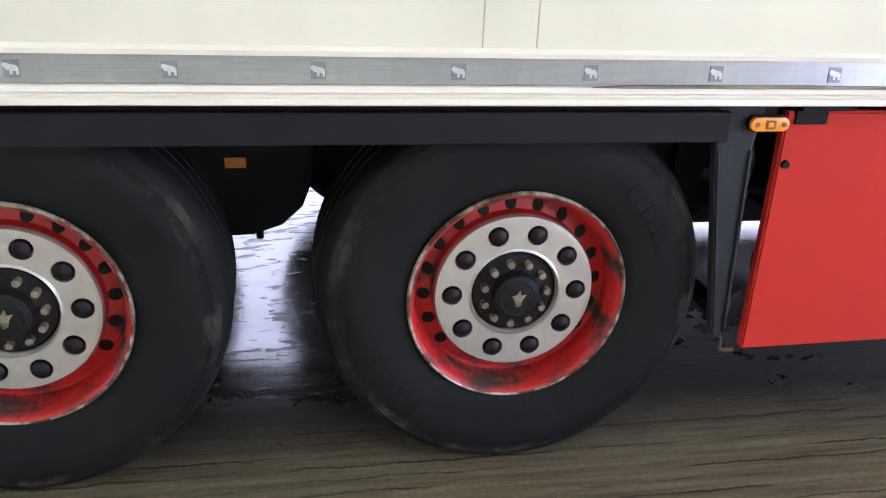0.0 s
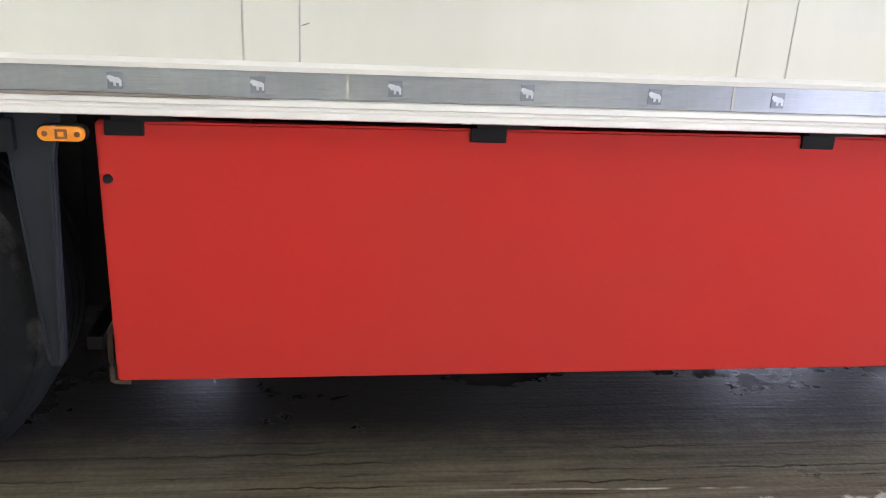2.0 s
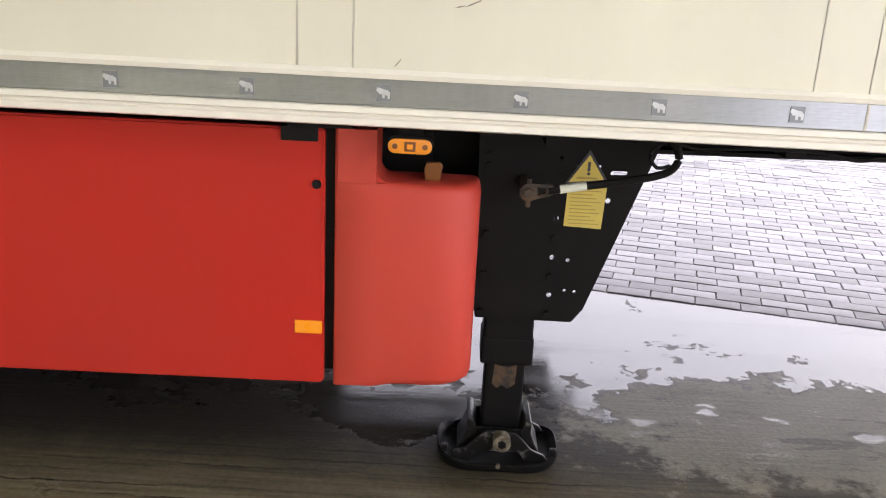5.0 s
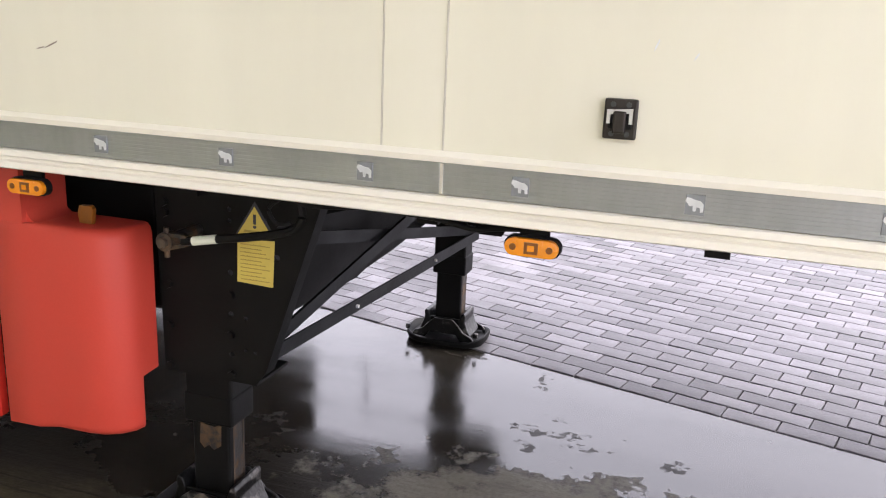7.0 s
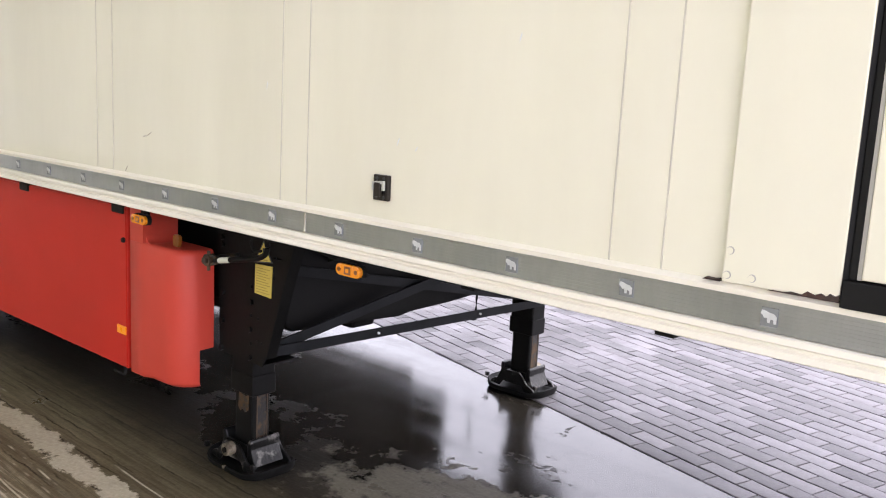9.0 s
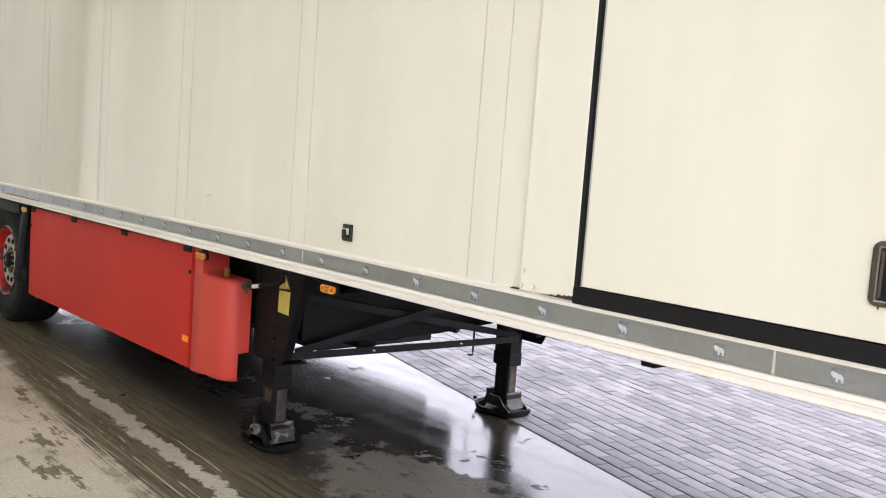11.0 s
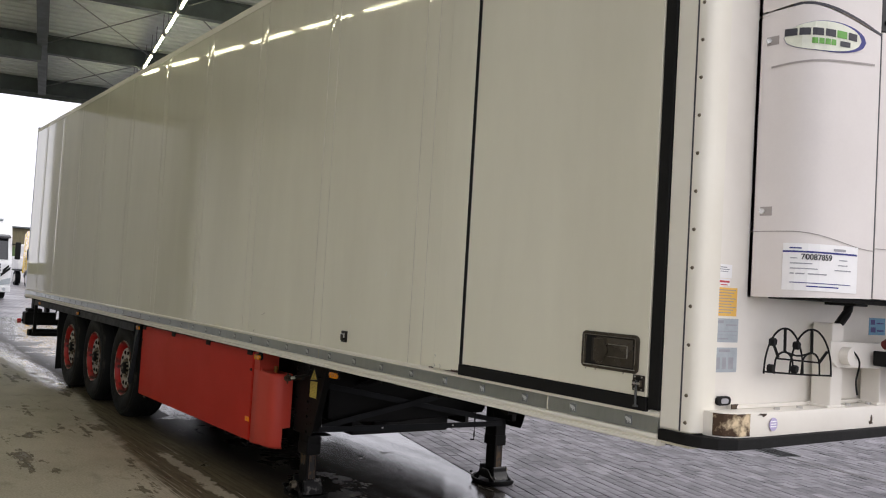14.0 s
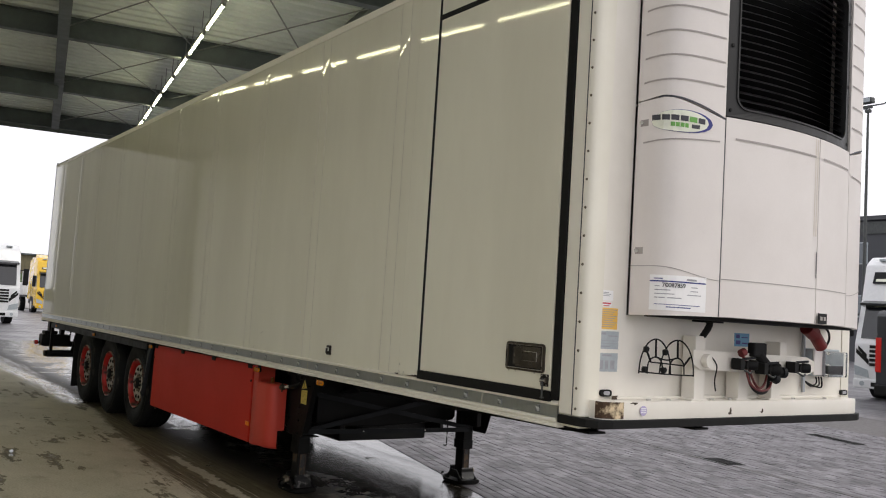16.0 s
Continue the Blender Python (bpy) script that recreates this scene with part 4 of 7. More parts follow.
def shell(plan, top, bot, back=7.93):
    """A cover over a plan line, its top and bottom heights given by functions of the index share."""
    bm = bmesh.new()
    n = len(plan)
    fr_lo = [bm.verts.new((x, y, bot(i / (n - 1)))) for i, (x, y) in enumerate(plan)]
    fr_hi = [bm.verts.new((x, y, top(i / (n - 1)))) for i, (x, y) in enumerate(plan)]
    bk_lo = [bm.verts.new((back, y, bot(i / (n - 1)))) for i, (x, y) in enumerate(plan)]
    bk_hi = [bm.verts.new((back, y, top(i / (n - 1)))) for i, (x, y) in enumerate(plan)]
    for i in range(n - 1):
        bm.faces.new((fr_lo[i], fr_lo[i + 1], fr_hi[i + 1], fr_hi[i]))
        bm.faces.new((fr_hi[i], fr_hi[i + 1], bk_hi[i + 1], bk_hi[i]))
        bm.faces.new((bk_lo[i], bk_lo[i + 1], fr_lo[i + 1], fr_lo[i]))
    bm.faces.new((fr_lo[0], fr_hi[0], bk_hi[0], bk_lo[0]))
    bm.faces.new((fr_lo[-1], bk_lo[-1], bk_hi[-1], fr_hi[-1]))
    bmesh.ops.remove_doubles(bm, verts=bm.verts, dist=1e-5)
    return bm


def ease(v):
    v = min(max(v, 0.0), 1.0)
    return v * v * (3 - 2 * v)


def top_low(s):
    return 2.838 + 0.028 * math.sin(min(s * 2.2, 1) * math.pi * 0.5) - 0.088 * min(max((s - 0.32) / 0.68, 0.0), 1.0) ** 1.45


def along(plan, s):
    """Place and outward normal at the share s of a plan line's length."""
    seg = [math.dist(a, b) for a, b in zip(plan, plan[1:])]
    d = s * sum(seg)
    for (a, b), l in zip(zip(plan, plan[1:]), seg):
        if d <= l + 1e-9:
            t = d / l
            p = (a[0] + (b[0] - a[0]) * t, a[1] + (b[1] - a[1]) * t)
            n = ((b[1] - a[1]) / l, -(b[0] - a[0]) / l)
            return p, n
        d -= l
    return plan[-1], (1, 0)


def decal(plan, outline, off):
    """A thin plate that follows the plan line; outline gives (s, z) low and high edges."""
    bm = bmesh.new()
    lo, hi = [], []
    for s, z0, z1 in outline:
        p, n = along(plan, s)
        lo.append(bm.verts.new((p[0] + n[0] * off, p[1] + n[1] * off, z0)))
        hi.append(bm.verts.new((p[0] + n[0] * off, p[1] + n[1] * off, z1)))
    for i in range(len(outline) - 1):
        bm.faces.new((lo[i], lo[i + 1], hi[i + 1], hi[i]))
    return bm


def band(plan, s0, s1, z0, z1, off, slope=0.0, n=14):
    return decal(plan, [(s0 + (s1 - s0) * k / n, z0 + slope * k / n, z1 + slope * k / n) for k in range(n + 1)], off)


def ellipse(plan, s, z, ws, h, off, n=28):
    pts = []
    for k in range(n + 1):
        c = -1 + 2 * k / n
        dz = h / 2 * math.sqrt(max(0.0, 1 - c * c)) + 1e-4
        pts.append((s + ws / 2 * c, z - dz, z + dz))
    return decal(plan, pts, off)


CENTRE = [(8.24 + 0.085 * (1 - ((y - 1.265) / 0.61) ** 2), y) for y in [0.656 + 1.218 * k / 16 for k in range(17)]]
MIR = [(x, WID - y) for x, y in HALF][::-1]
for plan, side in ((HALF, 1), (MIR, 0)):
    t_low = (lambda s: top_low(s)) if side else (lambda s: top_low(1 - s))
    smooth(part("lower_cover", shell(plan, t_low, lambda s: 1.70 + 0.018 * (s if side else 1 - s)), "cover", unit, "white moulded plastic cover"))
    smooth(part("upper_cover", shell(plan, lambda s: 3.88, lambda s: t_low(s) + 0.012), "cover", unit, "white moulded plastic cover"))
    for k in range(7):
        z = 2.95 + 0.133 * k
        part("groove", decal(plan, [(s if side else 1 - s, z + 0.004 * math.sin(math.pi * s) - 0.05 * max(0.16 - s, 0), z + 0.010 + 0.004 * math.sin(math.pi * s) - 0.05 * max(0.16 - s, 0)) for s in [0.10 + 0.87 * k / 18 for k in range(19)]][::1 if side else -1], 0.003), "groove", unit)
    part("groove", band(plan, 0.12 if side else 0.06, 0.94 if side else 0.88, 2.622 if side else 2.650, 2.630 if side else 2.658, 0.003, 0.028 if side else -0.028), "groove", unit)
    part("crease", decal(plan, [(s, 1.962 - 0.055 * ease(((s if side else 1 - s) - 0.3) / 0.7), 1.966 - 0.055 * ease(((s if side else 1 - s) - 0.3) / 0.7)) for s in [k / 16 for k in range(17)]], 0.003), "groove", unit)
    part("gap", decal(plan, [(s, t_low(s) - 0.001, t_low(s) + 0.0095) for s in [(0.27 + 0.73 * k / 16) if side else 0.73 * k / 16 for k in range(17)]], 0.0012), "ink", unit)
    for z in (2.735, 2.045):
        p, n = along(plan, 0.10 if side else 0.90)
        fast = part("fastener", R((p[0] - 0.004, p[1], z), (p[0] + n[0] * 0.012, p[1] + n[1] * 0.012, z), 0.011, 10), "chrome", unit)
        part("fastener_plate", band(plan, 0.075 if side else 0.83, 0.17 if side else 0.925, z - 0.018, z + 0.018, 0.0014), "groove", fast)

part("cover_gap", B(8.12, 8.2388, 0.6486, 0.6554, 1.722, 2.79), "ink", unit, "dark gap between the covers")
part("drip_tray", B(7.92, 8.16, 0.43, 2.10, 1.699, 1.7185, 0.004), "matblack", unit)

# badge: pale oval with a dark blue crescent and bars for its lettering
oval = part("badge", ellipse(HALF, 0.525, 2.735, 0.64, 0.122, 0.0028), "ink_blue", unit, "oval badge with green and dark bars")
part("badge_field", ellipse(HALF, 0.502, 2.735, 0.585, 0.116, 0.0045), "oval", oval)
for k, (s, w) in enumerate(((0.215, 0.098), (0.318, 0.080), (0.403, 0.080), (0.488, 0.085), (0.575, 0.092), (0.672, 0.085))):
    part("letter_bar", band(HALF, s, s + w - 0.008, 2.741 - 0.002 * k, 2.770 - 0.002 * k, 0.0062, -0.002, 3), "green" if k == 4 else "ink", oval)
for k in range(4):
    part("letter_bar", band(HALF, 0.40 + 0.044 * k, 0.437 + 0.044 * k, 2.704 - 0.001 * k, 2.727 - 0.001 * k, 0.0062, -0.001, 2), "green", oval)
part("letter_bar", band(HALF, 0.60, 0.69, 2.700, 2.721, 0.0062, 0.0, 3), "ink", oval)

# stock label, lower down on the same cover
lab = part("stock_label", band(HALF, 0.265, 0.840, 1.735, 1.918, 0.0028), "sticker_white", unit, "white stock label with a blue line and small print")
part("label_line", band(HALF, 0.265, 0.831, 1.882, 1.889, 0.0042), "ink_blue", lab)
part("label_line", band(HALF, 0.318, 0.778, 1.764, 1.767, 0.0042), "ink_blue", lab)
for s0, s1, z, h, mat in ((0.309, 0.389, 1.897, 0.008, "ink_blue"), (0.619, 0.725, 1.894, 0.016, "ink_grey"), (0.318, 0.362, 1.858, 0.006, "ink_grey"),
                          (0.67, 0.743, 1.858, 0.007, "ink_grey"), (0.318, 0.460, 1.838, 0.007, "ink_grey"), (0.66, 0.745, 1.838, 0.007, "ink_grey"),
                          (0.318, 0.50, 1.818, 0.007, "ink_grey"), (0.63, 0.78, 1.818, 0.007, "ink_grey"), (0.318, 0.57, 1.798, 0.008, "ink_grey"), (0.424, 0.672, 1.75, 0.008, "ink_blue")):
    part("text_bar", band(HALF, s0, s1, z, z + h * 0.62, 0.0042, 0.0, 4), mat, lab)


def lettering(text, size, m, mat, parent, name="lettering"):
    cu = bpy.data.curves.new(name, "FONT")
    cu.body, cu.size, cu.extrude, cu.offset = text, size, 0.0004, 0.0006
    tmp = bpy.data.objects.new(name, cu)
    scene.collection.objects.link(tmp)
    me = bpy.data.meshes.new_from_object(tmp)
    bpy.data.objects.remove(tmp)
    me.materials.clear()
    me.materials.append(M[mat])
    o = new(name, me)
    o.parent = parent
    o.matrix_basis = m
    return o


word = lettering("70087859", 0.031, Matrix(), "ink", lab)
half_len = sum(math.dist(a, b) for a, b in zip(HALF, HALF[1:]))
for v in word.data.vertices:
    (px_, py_), (nx_, ny_) = along(HALF, 0.385 + v.co.x / half_len)
    lift = 0.0052 + v.co.z
    v.co = Vector((px_ + nx_ * lift, py_ + ny_ * lift, 1.856 + v.co.y))

# centre doors and condenser grille
CL, CR = [p for p in CENTRE if p[1] <= 1.43] , [p for p in CENTRE if p[1] >= 1.40]
CL = CL + [(8.24 + 0.085 * (1 - ((1.418 - 1.265) / 0.61) ** 2), 1.418)]
CL = sorted(set(CL), key=lambda p: p[1])
CL = [p for p in CL if p[1] <= 1.4181]
CR = [(8.24 + 0.085 * (1 - ((1.426 - 1.265) / 0.61) ** 2), 1.426)] + [p for p in CENTRE if p[1] > 1.44]
dl = smooth(part("service_door", shell(CL, lambda s: 2.795, lambda s: 1.72), "cover", unit, "white service door"))
dr = smooth(part("service_door", shell(CR, lambda s: 2.795, lambda s: 1.72), "cover", unit, "white service door"))
for d, plan in ((dl, CL), (dr, CR)):
    part("groove", band(plan, 0.08, 0.95, 2.675, 2.687, 0.003), "groove", d)
    part("crease", band(plan, 0.0, 1.0, 1.918, 1.922, 0.003), "groove", d)
for s0, s1 in ((0.940, 0.956), (0.968, 0.988)):
    part("stain", band(CL, s0, s1, 2.22, 2.785, 0.0012), "stain", dl, "yellowed strip by the door gap")
part("gap", band(CENTRE, 0.615, 0.622, 1.98, 2.13, 0.004), "ink", unit)
sw = part("switch_box", band(CR, 0.01, 0.26, 1.722, 1.782, 0.012), "matblack", dr, "black switch box with two rockers")
part("rocker", band(CR, 0.06, 0.12, 1.742, 1.764, 0.016), "groove", sw)
part("rocker", band(CR, 0.15, 0.21, 1.742, 1.764, 0.016), "groove", sw)


def ring_bow(inset_side, inset_low, inset_top, radius, out, n=14):
    """One loop round the grille opening, bowed like the covers, with rounded corners."""
    y0, y1, z0, z1 = 0.657 + inset_side, 1.873 - inset_side, 2.803 + inset_low, 3.86 - inset_top
    loop = [(y0 + radius + (y1 - y0 - 2 * radius) * k / n, z0) for k in range(n)]
    for (cy, cz), a0 in (((y1 - radius, z0 + radius), -90), ((y1 - radius, z1 - radius), 0), ((y0 + radius, z1 - radius), 90), ((y0 + radius, z0 + radius), 180)):
        loop += [(cy + radius * math.cos(radians(a0 + 15 * q)), cz + radius * math.sin(radians(a0 + 15 * q))) for q in range(7)]
        if a0 == 0:
            loop += [(y1 - radius - (y1 - y0 - 2 * radius) * k / n, z1) for k in range(1, n)]
    return [(8.228 + out + 0.085 * (1 - ((y - 1.265) / 0.61) ** 2), y, z) for y, z in loop]


def grille_ring(loops):
    bm = bmesh.new()
    rows_ = [[bm.verts.new(q) for q in lp] for lp in loops]
    m_ = len(rows_[0])
    for a, b in zip(rows_, rows_[1:]):
        for k in range(m_):
            q = (a[k], a[(k + 1) % m_], b[(k + 1) % m_], b[k])
            bm.faces.new(q)
    bmesh.ops.remove_doubles(bm, verts=bm.verts, dist=1e-5)
    bmesh.ops.recalc_face_normals(bm, faces=bm.faces[:])
    return bm


gr = part("grille_frame", grille_ring([ring_bow(0, 0, 0, 0.006, -0.10), ring_bow(0, 0, 0, 0.006, -0.004), ring_bow(0.004, 0.004, 0.004, 0.01, 0.0), ring_bow(0.068, 0.048, 0.10, 0.07, 0.0), ring_bow(0.076, 0.056, 0.108, 0.064, -0.006), ring_bow(0.086, 0.066, 0.118, 0.055, -0.06)]), "frameblack", unit, "black condenser grille frame")
part("rim", grille_ring([ring_bow(0.066, 0.046, 0.098, 0.074, -0.002), ring_bow(0.067, 0.047, 0.099, 0.073, 0.007), ring_bow(0.076, 0.056, 0.108, 0.066, 0.007), ring_bow(0.078, 0.058, 0.110, 0.064, -0.008)]), "frameblack", gr)
for y, z in ((0.69, 2.84), (1.84, 2.84), (0.69, 3.2), (1.84, 3.2), (0.69, 3.6), (1.84, 3.6)):
    x_ = 8.228 + 0.085 * (1 - ((y - 1.265) / 0.61) ** 2)
    part("screw", R((x_ - 0.004, y, z), (x_ + 0.004, y, z), 0.011, 10), "matblack", gr)
SL = [(8.205 + 0.085 * (1 - ((y - 1.265) / 0.61) ** 2), y) for y in [0.735 + 1.06 * k / 10 for k in range(11)]]
for k in range(21):
    z = 2.862 + 0.042 * k
    bm = bmesh.new()
    a = [bm.verts.new((x + 0.006, y, z)) for x, y in SL]
    b = [bm.verts.new((x - 0.05, y, z + 0.034)) for x, y in SL]
    for i in range(len(SL) - 1):
        bm.faces.new((a[i], a[i + 1], b[i + 1], b[i]))
    bmesh.ops.solidify(bm, geom=bm.faces[:], thickness=0.004)
    part("slat", bm, "slat", gr)

GUARD_ARCS = ((0.515, 0.142), (0.7125, 0.155))
# ---- things under the unit: wire guard, hose bracket, plugs, box ----
guard = bmesh.new()


def wire(bm, pts, r=0.0042):
    return cable(bm, pts, r, 6)


for cy, rr in GUARD_ARCS:
    wire(guard, [(7.955, cy - rr * math.cos(math.pi * k / 10), 1.393 + 0.187 * math.sin(math.pi * k / 10)) for k in range(11)])
    wire(guard, [(7.955, cy - 0.068 * math.cos(math.pi * k / 8), 1.393 + 0.09 * math.sin(math.pi * k / 8) ** 0.6) for k in range(9)])
    rod(guard, (7.955, cy + 0.004, 1.482), (7.955, cy, 1.58), 0.006, 6)
for (y0, z0), (y1, z1) in (((0.432, 1.52), (0.472, 1.462)), ((0.83, 1.49), (0.775, 1.444))):
    rod(guard, (7.955, y0, z0), (7.955, y1, z1), 0.006, 6)
wire(guard, [(7.955, 0.47, 1.456), (7.955, 0.62, 1.450), (7.955, 0.765, 1.444)])
wire(guard, [(7.955, 0.515, 1.486), (7.955, 0.61, 1.470), (7.955, 0.71, 1.482)])
wire(guard, [(7.955, 0.372, 1.402), (7.955, 0.62, 1.394), (7.955, 0.868, 1.391)])
for v in guard.verts:
    s_ = (v.co.y - 0.373) / 0.494
    v.co.x += 0.09 * s_
    v.co.y = 0.373 + 0.339 * s_
wg = part("wire_guard", guard, "matblack", trailer, "black bent-wire guard made of two fan shapes")
for y, z in ((0.430, 1.522), (0.603, 1.511), (0.423, 1.415), (0.594, 1.414)):
    s_ = (y - 0.373) / 0.494
    yy, xx = 0.373 + 0.339 * s_, 7.955 + 0.09 * s_
    part("guard_clip", P([(yy - 0.012, z - 0.004), (yy - 0.004, z - 0.016), (yy + 0.010, z - 0.008), (yy + 0.013, z + 0.008), (yy + 0.002, z + 0.017), (yy - 0.010, z + 0.012)], "x", xx - 0.012, xx + 0.012), "matblack", wg)
brk = part("hose_bracket", P([(0.72, 1.535), (1.82, 1.515), (1.90, 1.49), (1.90, 1.43), (1.82, 1.405), (1.35, 1.41), (0.78, 1.425), (0.72, 1.455)], "x", 8.02, 8.035, 0.003), "white", trailer, "white hose bracket with three posts")
for y in (0.80, 1.20, 1.52):
    part("post", B(7.93, 8.02, y - 0.065 + 0.02, y + 0.065 - 0.02, 1.25, 1.50 if y > 0.9 else 1.61, 0.006), "white", brk)
    part("foot", B(7.92, 8.025, y - 0.07, y + 0.07, 1.2525, 1.262, 0.003), "white", brk)
part("arm", B(7.915, 8.02, 1.55, 1.62, 1.46, 1.60, 0.006), "white", brk)
sock = part("socket", R((8.036, 0.82, 1.475), (8.075, 0.82, 1.475), 0.038, 18), "white", brk)
part("cord", cable(bmesh.new(), [(8.07, 0.83, 1.50), (8.085, 0.86, 1.45), (8.07, 0.865, 1.37), (8.075, 0.87, 1.31)], 0.004), "matblack", sock)


def coupling(y, z, big, knob):
    r = 0.034 if big else 0.026
    c = part("air_coupling", R((8.036, y, z), (8.10, y + 0.01, z), r, 16), "matblack", brk, "black coupling head")
    head = bmesh.new()
    lathe(head, [(r * 1.15, 0.0), (r * 1.15, 0.035), (r * 0.95, 0.05), (r * 0.72, 0.05), (r * 0.62, 0.03), (0.001, 0.03)], 18)
    head.transform(Matrix.Translation((8.085, y + 0.03, z)) @ Matrix.Rotation(radians(-50), 4, "Z"))
    smooth(part("head", head, "matblack", c))
    part("body", R((8.066, y - 0.055, z + 0.012), (8.09, y + 0.045, z - 0.010), r * 0.85, 14), "matblack", c)
    part("flap", P(round_rect(y - 0.085, y - 0.050, z - 0.030, z + 0.036, 0.008), "x", 8.05, 8.115, 0.004), "matblack", c)
    part("latch", bar(bmesh.new(), (8.10, y - 0.04, z + 0.034), (8.115, y + 0.045, z + 0.042), 0.018, 0.012), "darkgrey", c)
    part("spring", cable(bmesh.new(), [(8.10, y - 0.03, z - 0.03), (8.115, y, z - 0.045), (8.11, y + 0.03, z - 0.036)], 0.006), "steel", c)
    if big:
        part("neck", R((8.06, y + 0.05, z - 0.012), (8.085, y + 0.135, z - 0.018), r * 0.8, 14), "matblack", c)
        part("end_ring", R((8.085, y + 0.125, z - 0.018), (8.09, y + 0.15, z - 0.019), r * 0.95, 16), "darkgrey", c)
        part("lower_cap", R((8.08, y + 0.05, z - 0.045), (8.08, y + 0.09, z - 0.062), r * 0.8, 14), "darkgrey", c)
    if knob:
        part("knob", R((8.09, y - 0.02, z + 0.025), (8.09, y - 0.035, z + 0.060), 0.009, 10), "redplug", c)
        part("knob_cap", R((8.085, y - 0.05, z + 0.062), (8.09, y - 0.02, z + 0.075), 0.023, 14), "redplug", c, "red cap")
    return c


coupling(1.12, 1.462, False, True)
coupling(1.345, 1.44, True, False)
coupling(1.65, 1.452, False, False)
part("plug_cap", B(8.02, 8.07, 1.222, 1.345, 1.508, 1.59, 0.010), "matblack", brk, "black square socket cover")
part("plug_stem", R((8.045, 1.30, 1.52), (8.08, 1.33, 1.46), 0.03, 12), "matblack", brk)
part("hose", cable(bmesh.new(), [(8.06, 1.16, 1.44), (8.075, 1.18, 1.36), (8.075, 1.27, 1.315), (8.07, 1.38, 1.33), (8.06, 1.42, 1.42)], 0.0065), "cable_red", brk, "red coiled cable")
part("hose", cable(bmesh.new(), [(8.05, 1.19, 1.43), (8.065, 1.2, 1.35), (8.065, 1.28, 1.30), (8.06, 1.37, 1.315), (8.05, 1.40, 1.41)], 0.009), "matblack", brk)
part("hose", cable(bmesh.new(), [(8.05, 1.21, 1.43), (8.07, 1.22, 1.37), (8.06, 1.29, 1.325), (8.055, 1.35, 1.35), (8.05, 1.385, 1.42)], 0.007), "cable_red", brk)
part("drain_hose", cable(bmesh.new(), [(8.03, 0.86, 1.70), (8.03, 0.845, 1.66), (8.0, 0.83, 1.60), (7.985, 0.815, 1.53)], 0.019), "matblack", unit, "black drain hose")
part("hose_plate", B(7.95, 8.09, 0.80, 0.90, 1.688, 1.70, 0.003), "matblack", unit)
plug = part("power_plug", R((8.06, 1.84, 1.665), (8.06, 1.93, 1.585), 0.038, 16), "redplug", unit, "hanging red power plug")
part("plug_collar", R((8.06, 1.76, 1.700), (8.06, 1.84, 1.665), 0.044, 14), "redplug", plug)
part("plug_cord", cable(bmesh.new(), [(8.06, 1.92, 1.60), (8.07, 1.97, 1.60), (8.07, 2.0, 1.65), (8.06, 1.98, 1.70), (8.05, 1.90, 1.71)], 0.007), "matblack", plug)
jb = part("document_box", B(7.914, 7.97, 1.975, 2.30, 1.396, 1.570, 0.008), "sticker_grey", trailer, "grey plastic junction box with a clear lid")
part("box_cover", B(7.9705, 7.985, 1.98, 2.075, 1.402, 1.566, 0.006), "cover", jb)
lid = part("lid", B(7.9705, 8.02, 2.085, 2.315, 1.392, 1.556, 0.012), "clear", jb, "clear lid")
part("inner_card", B(7.972, 7.9735, 2.10, 2.29, 1.475, 1.535), "sticker_grey", jb)
part("switch_row", B(7.972, 7.990, 2.11, 2.28, 1.41, 1.465, 0.003), "darkgrey", jb)
part("hinge", B(7.9705, 8.0, 2.076, 2.084, 1.40, 1.56, 0.002), "ink_grey", jb)
for k in range(3):
    part("cord", cable(bmesh.new(), [(7.95, 2.06 + 0.03 * k, 1.39), (7.96, 2.05 + 0.03 * k, 1.35 - 0.012 * k), (7.95, 2.0 + 0.02 * k, 1.33), (7.93, 1.965, 1.36)], 0.005), "matblack", jb)
part("conduit", R((7.93, 1.94, 1.70), (7.93, 1.95, 1.29), 0.012, 10), "galv", trailer)

# ---- chassis ----
for y in (0.76, 1.77):
    web = [(-5.5, 1.03), (-5.5, 0.82), (-3.6, 0.70), (2.6, 0.62), (3.4, 0.64), (4.35, 0.93), (7.3, 0.97), (7.3, 1.03)]
    part("chassis_beam", P(web, "y", y - 0.006, y + 0.006), "black", trailer)
    for (xa, za), (xb, zb) in zip(web[1:-2], web[2:-1]):
        part("beam_flange", bar(bmesh.new(), (xa, y, za), (xb, y, zb), 0.14, 0.014), "black", trailer)
for x in [-5.2 + 0.62 * k for k in range(20)]:
    part("cross_member", B(x, x + 0.05, 0.16, WID - 0.16, 1.03, 1.085), "black", trailer)
part("underfloor", B(X0 + 0.05, 7.6, 0.045, WID - 0.045, 1.086, 1.099), "black", trailer)
part("king_plate", B(5.6, 7.1, 0.70, 1.83, 0.955, 0.972, 0.004), "black", trailer)
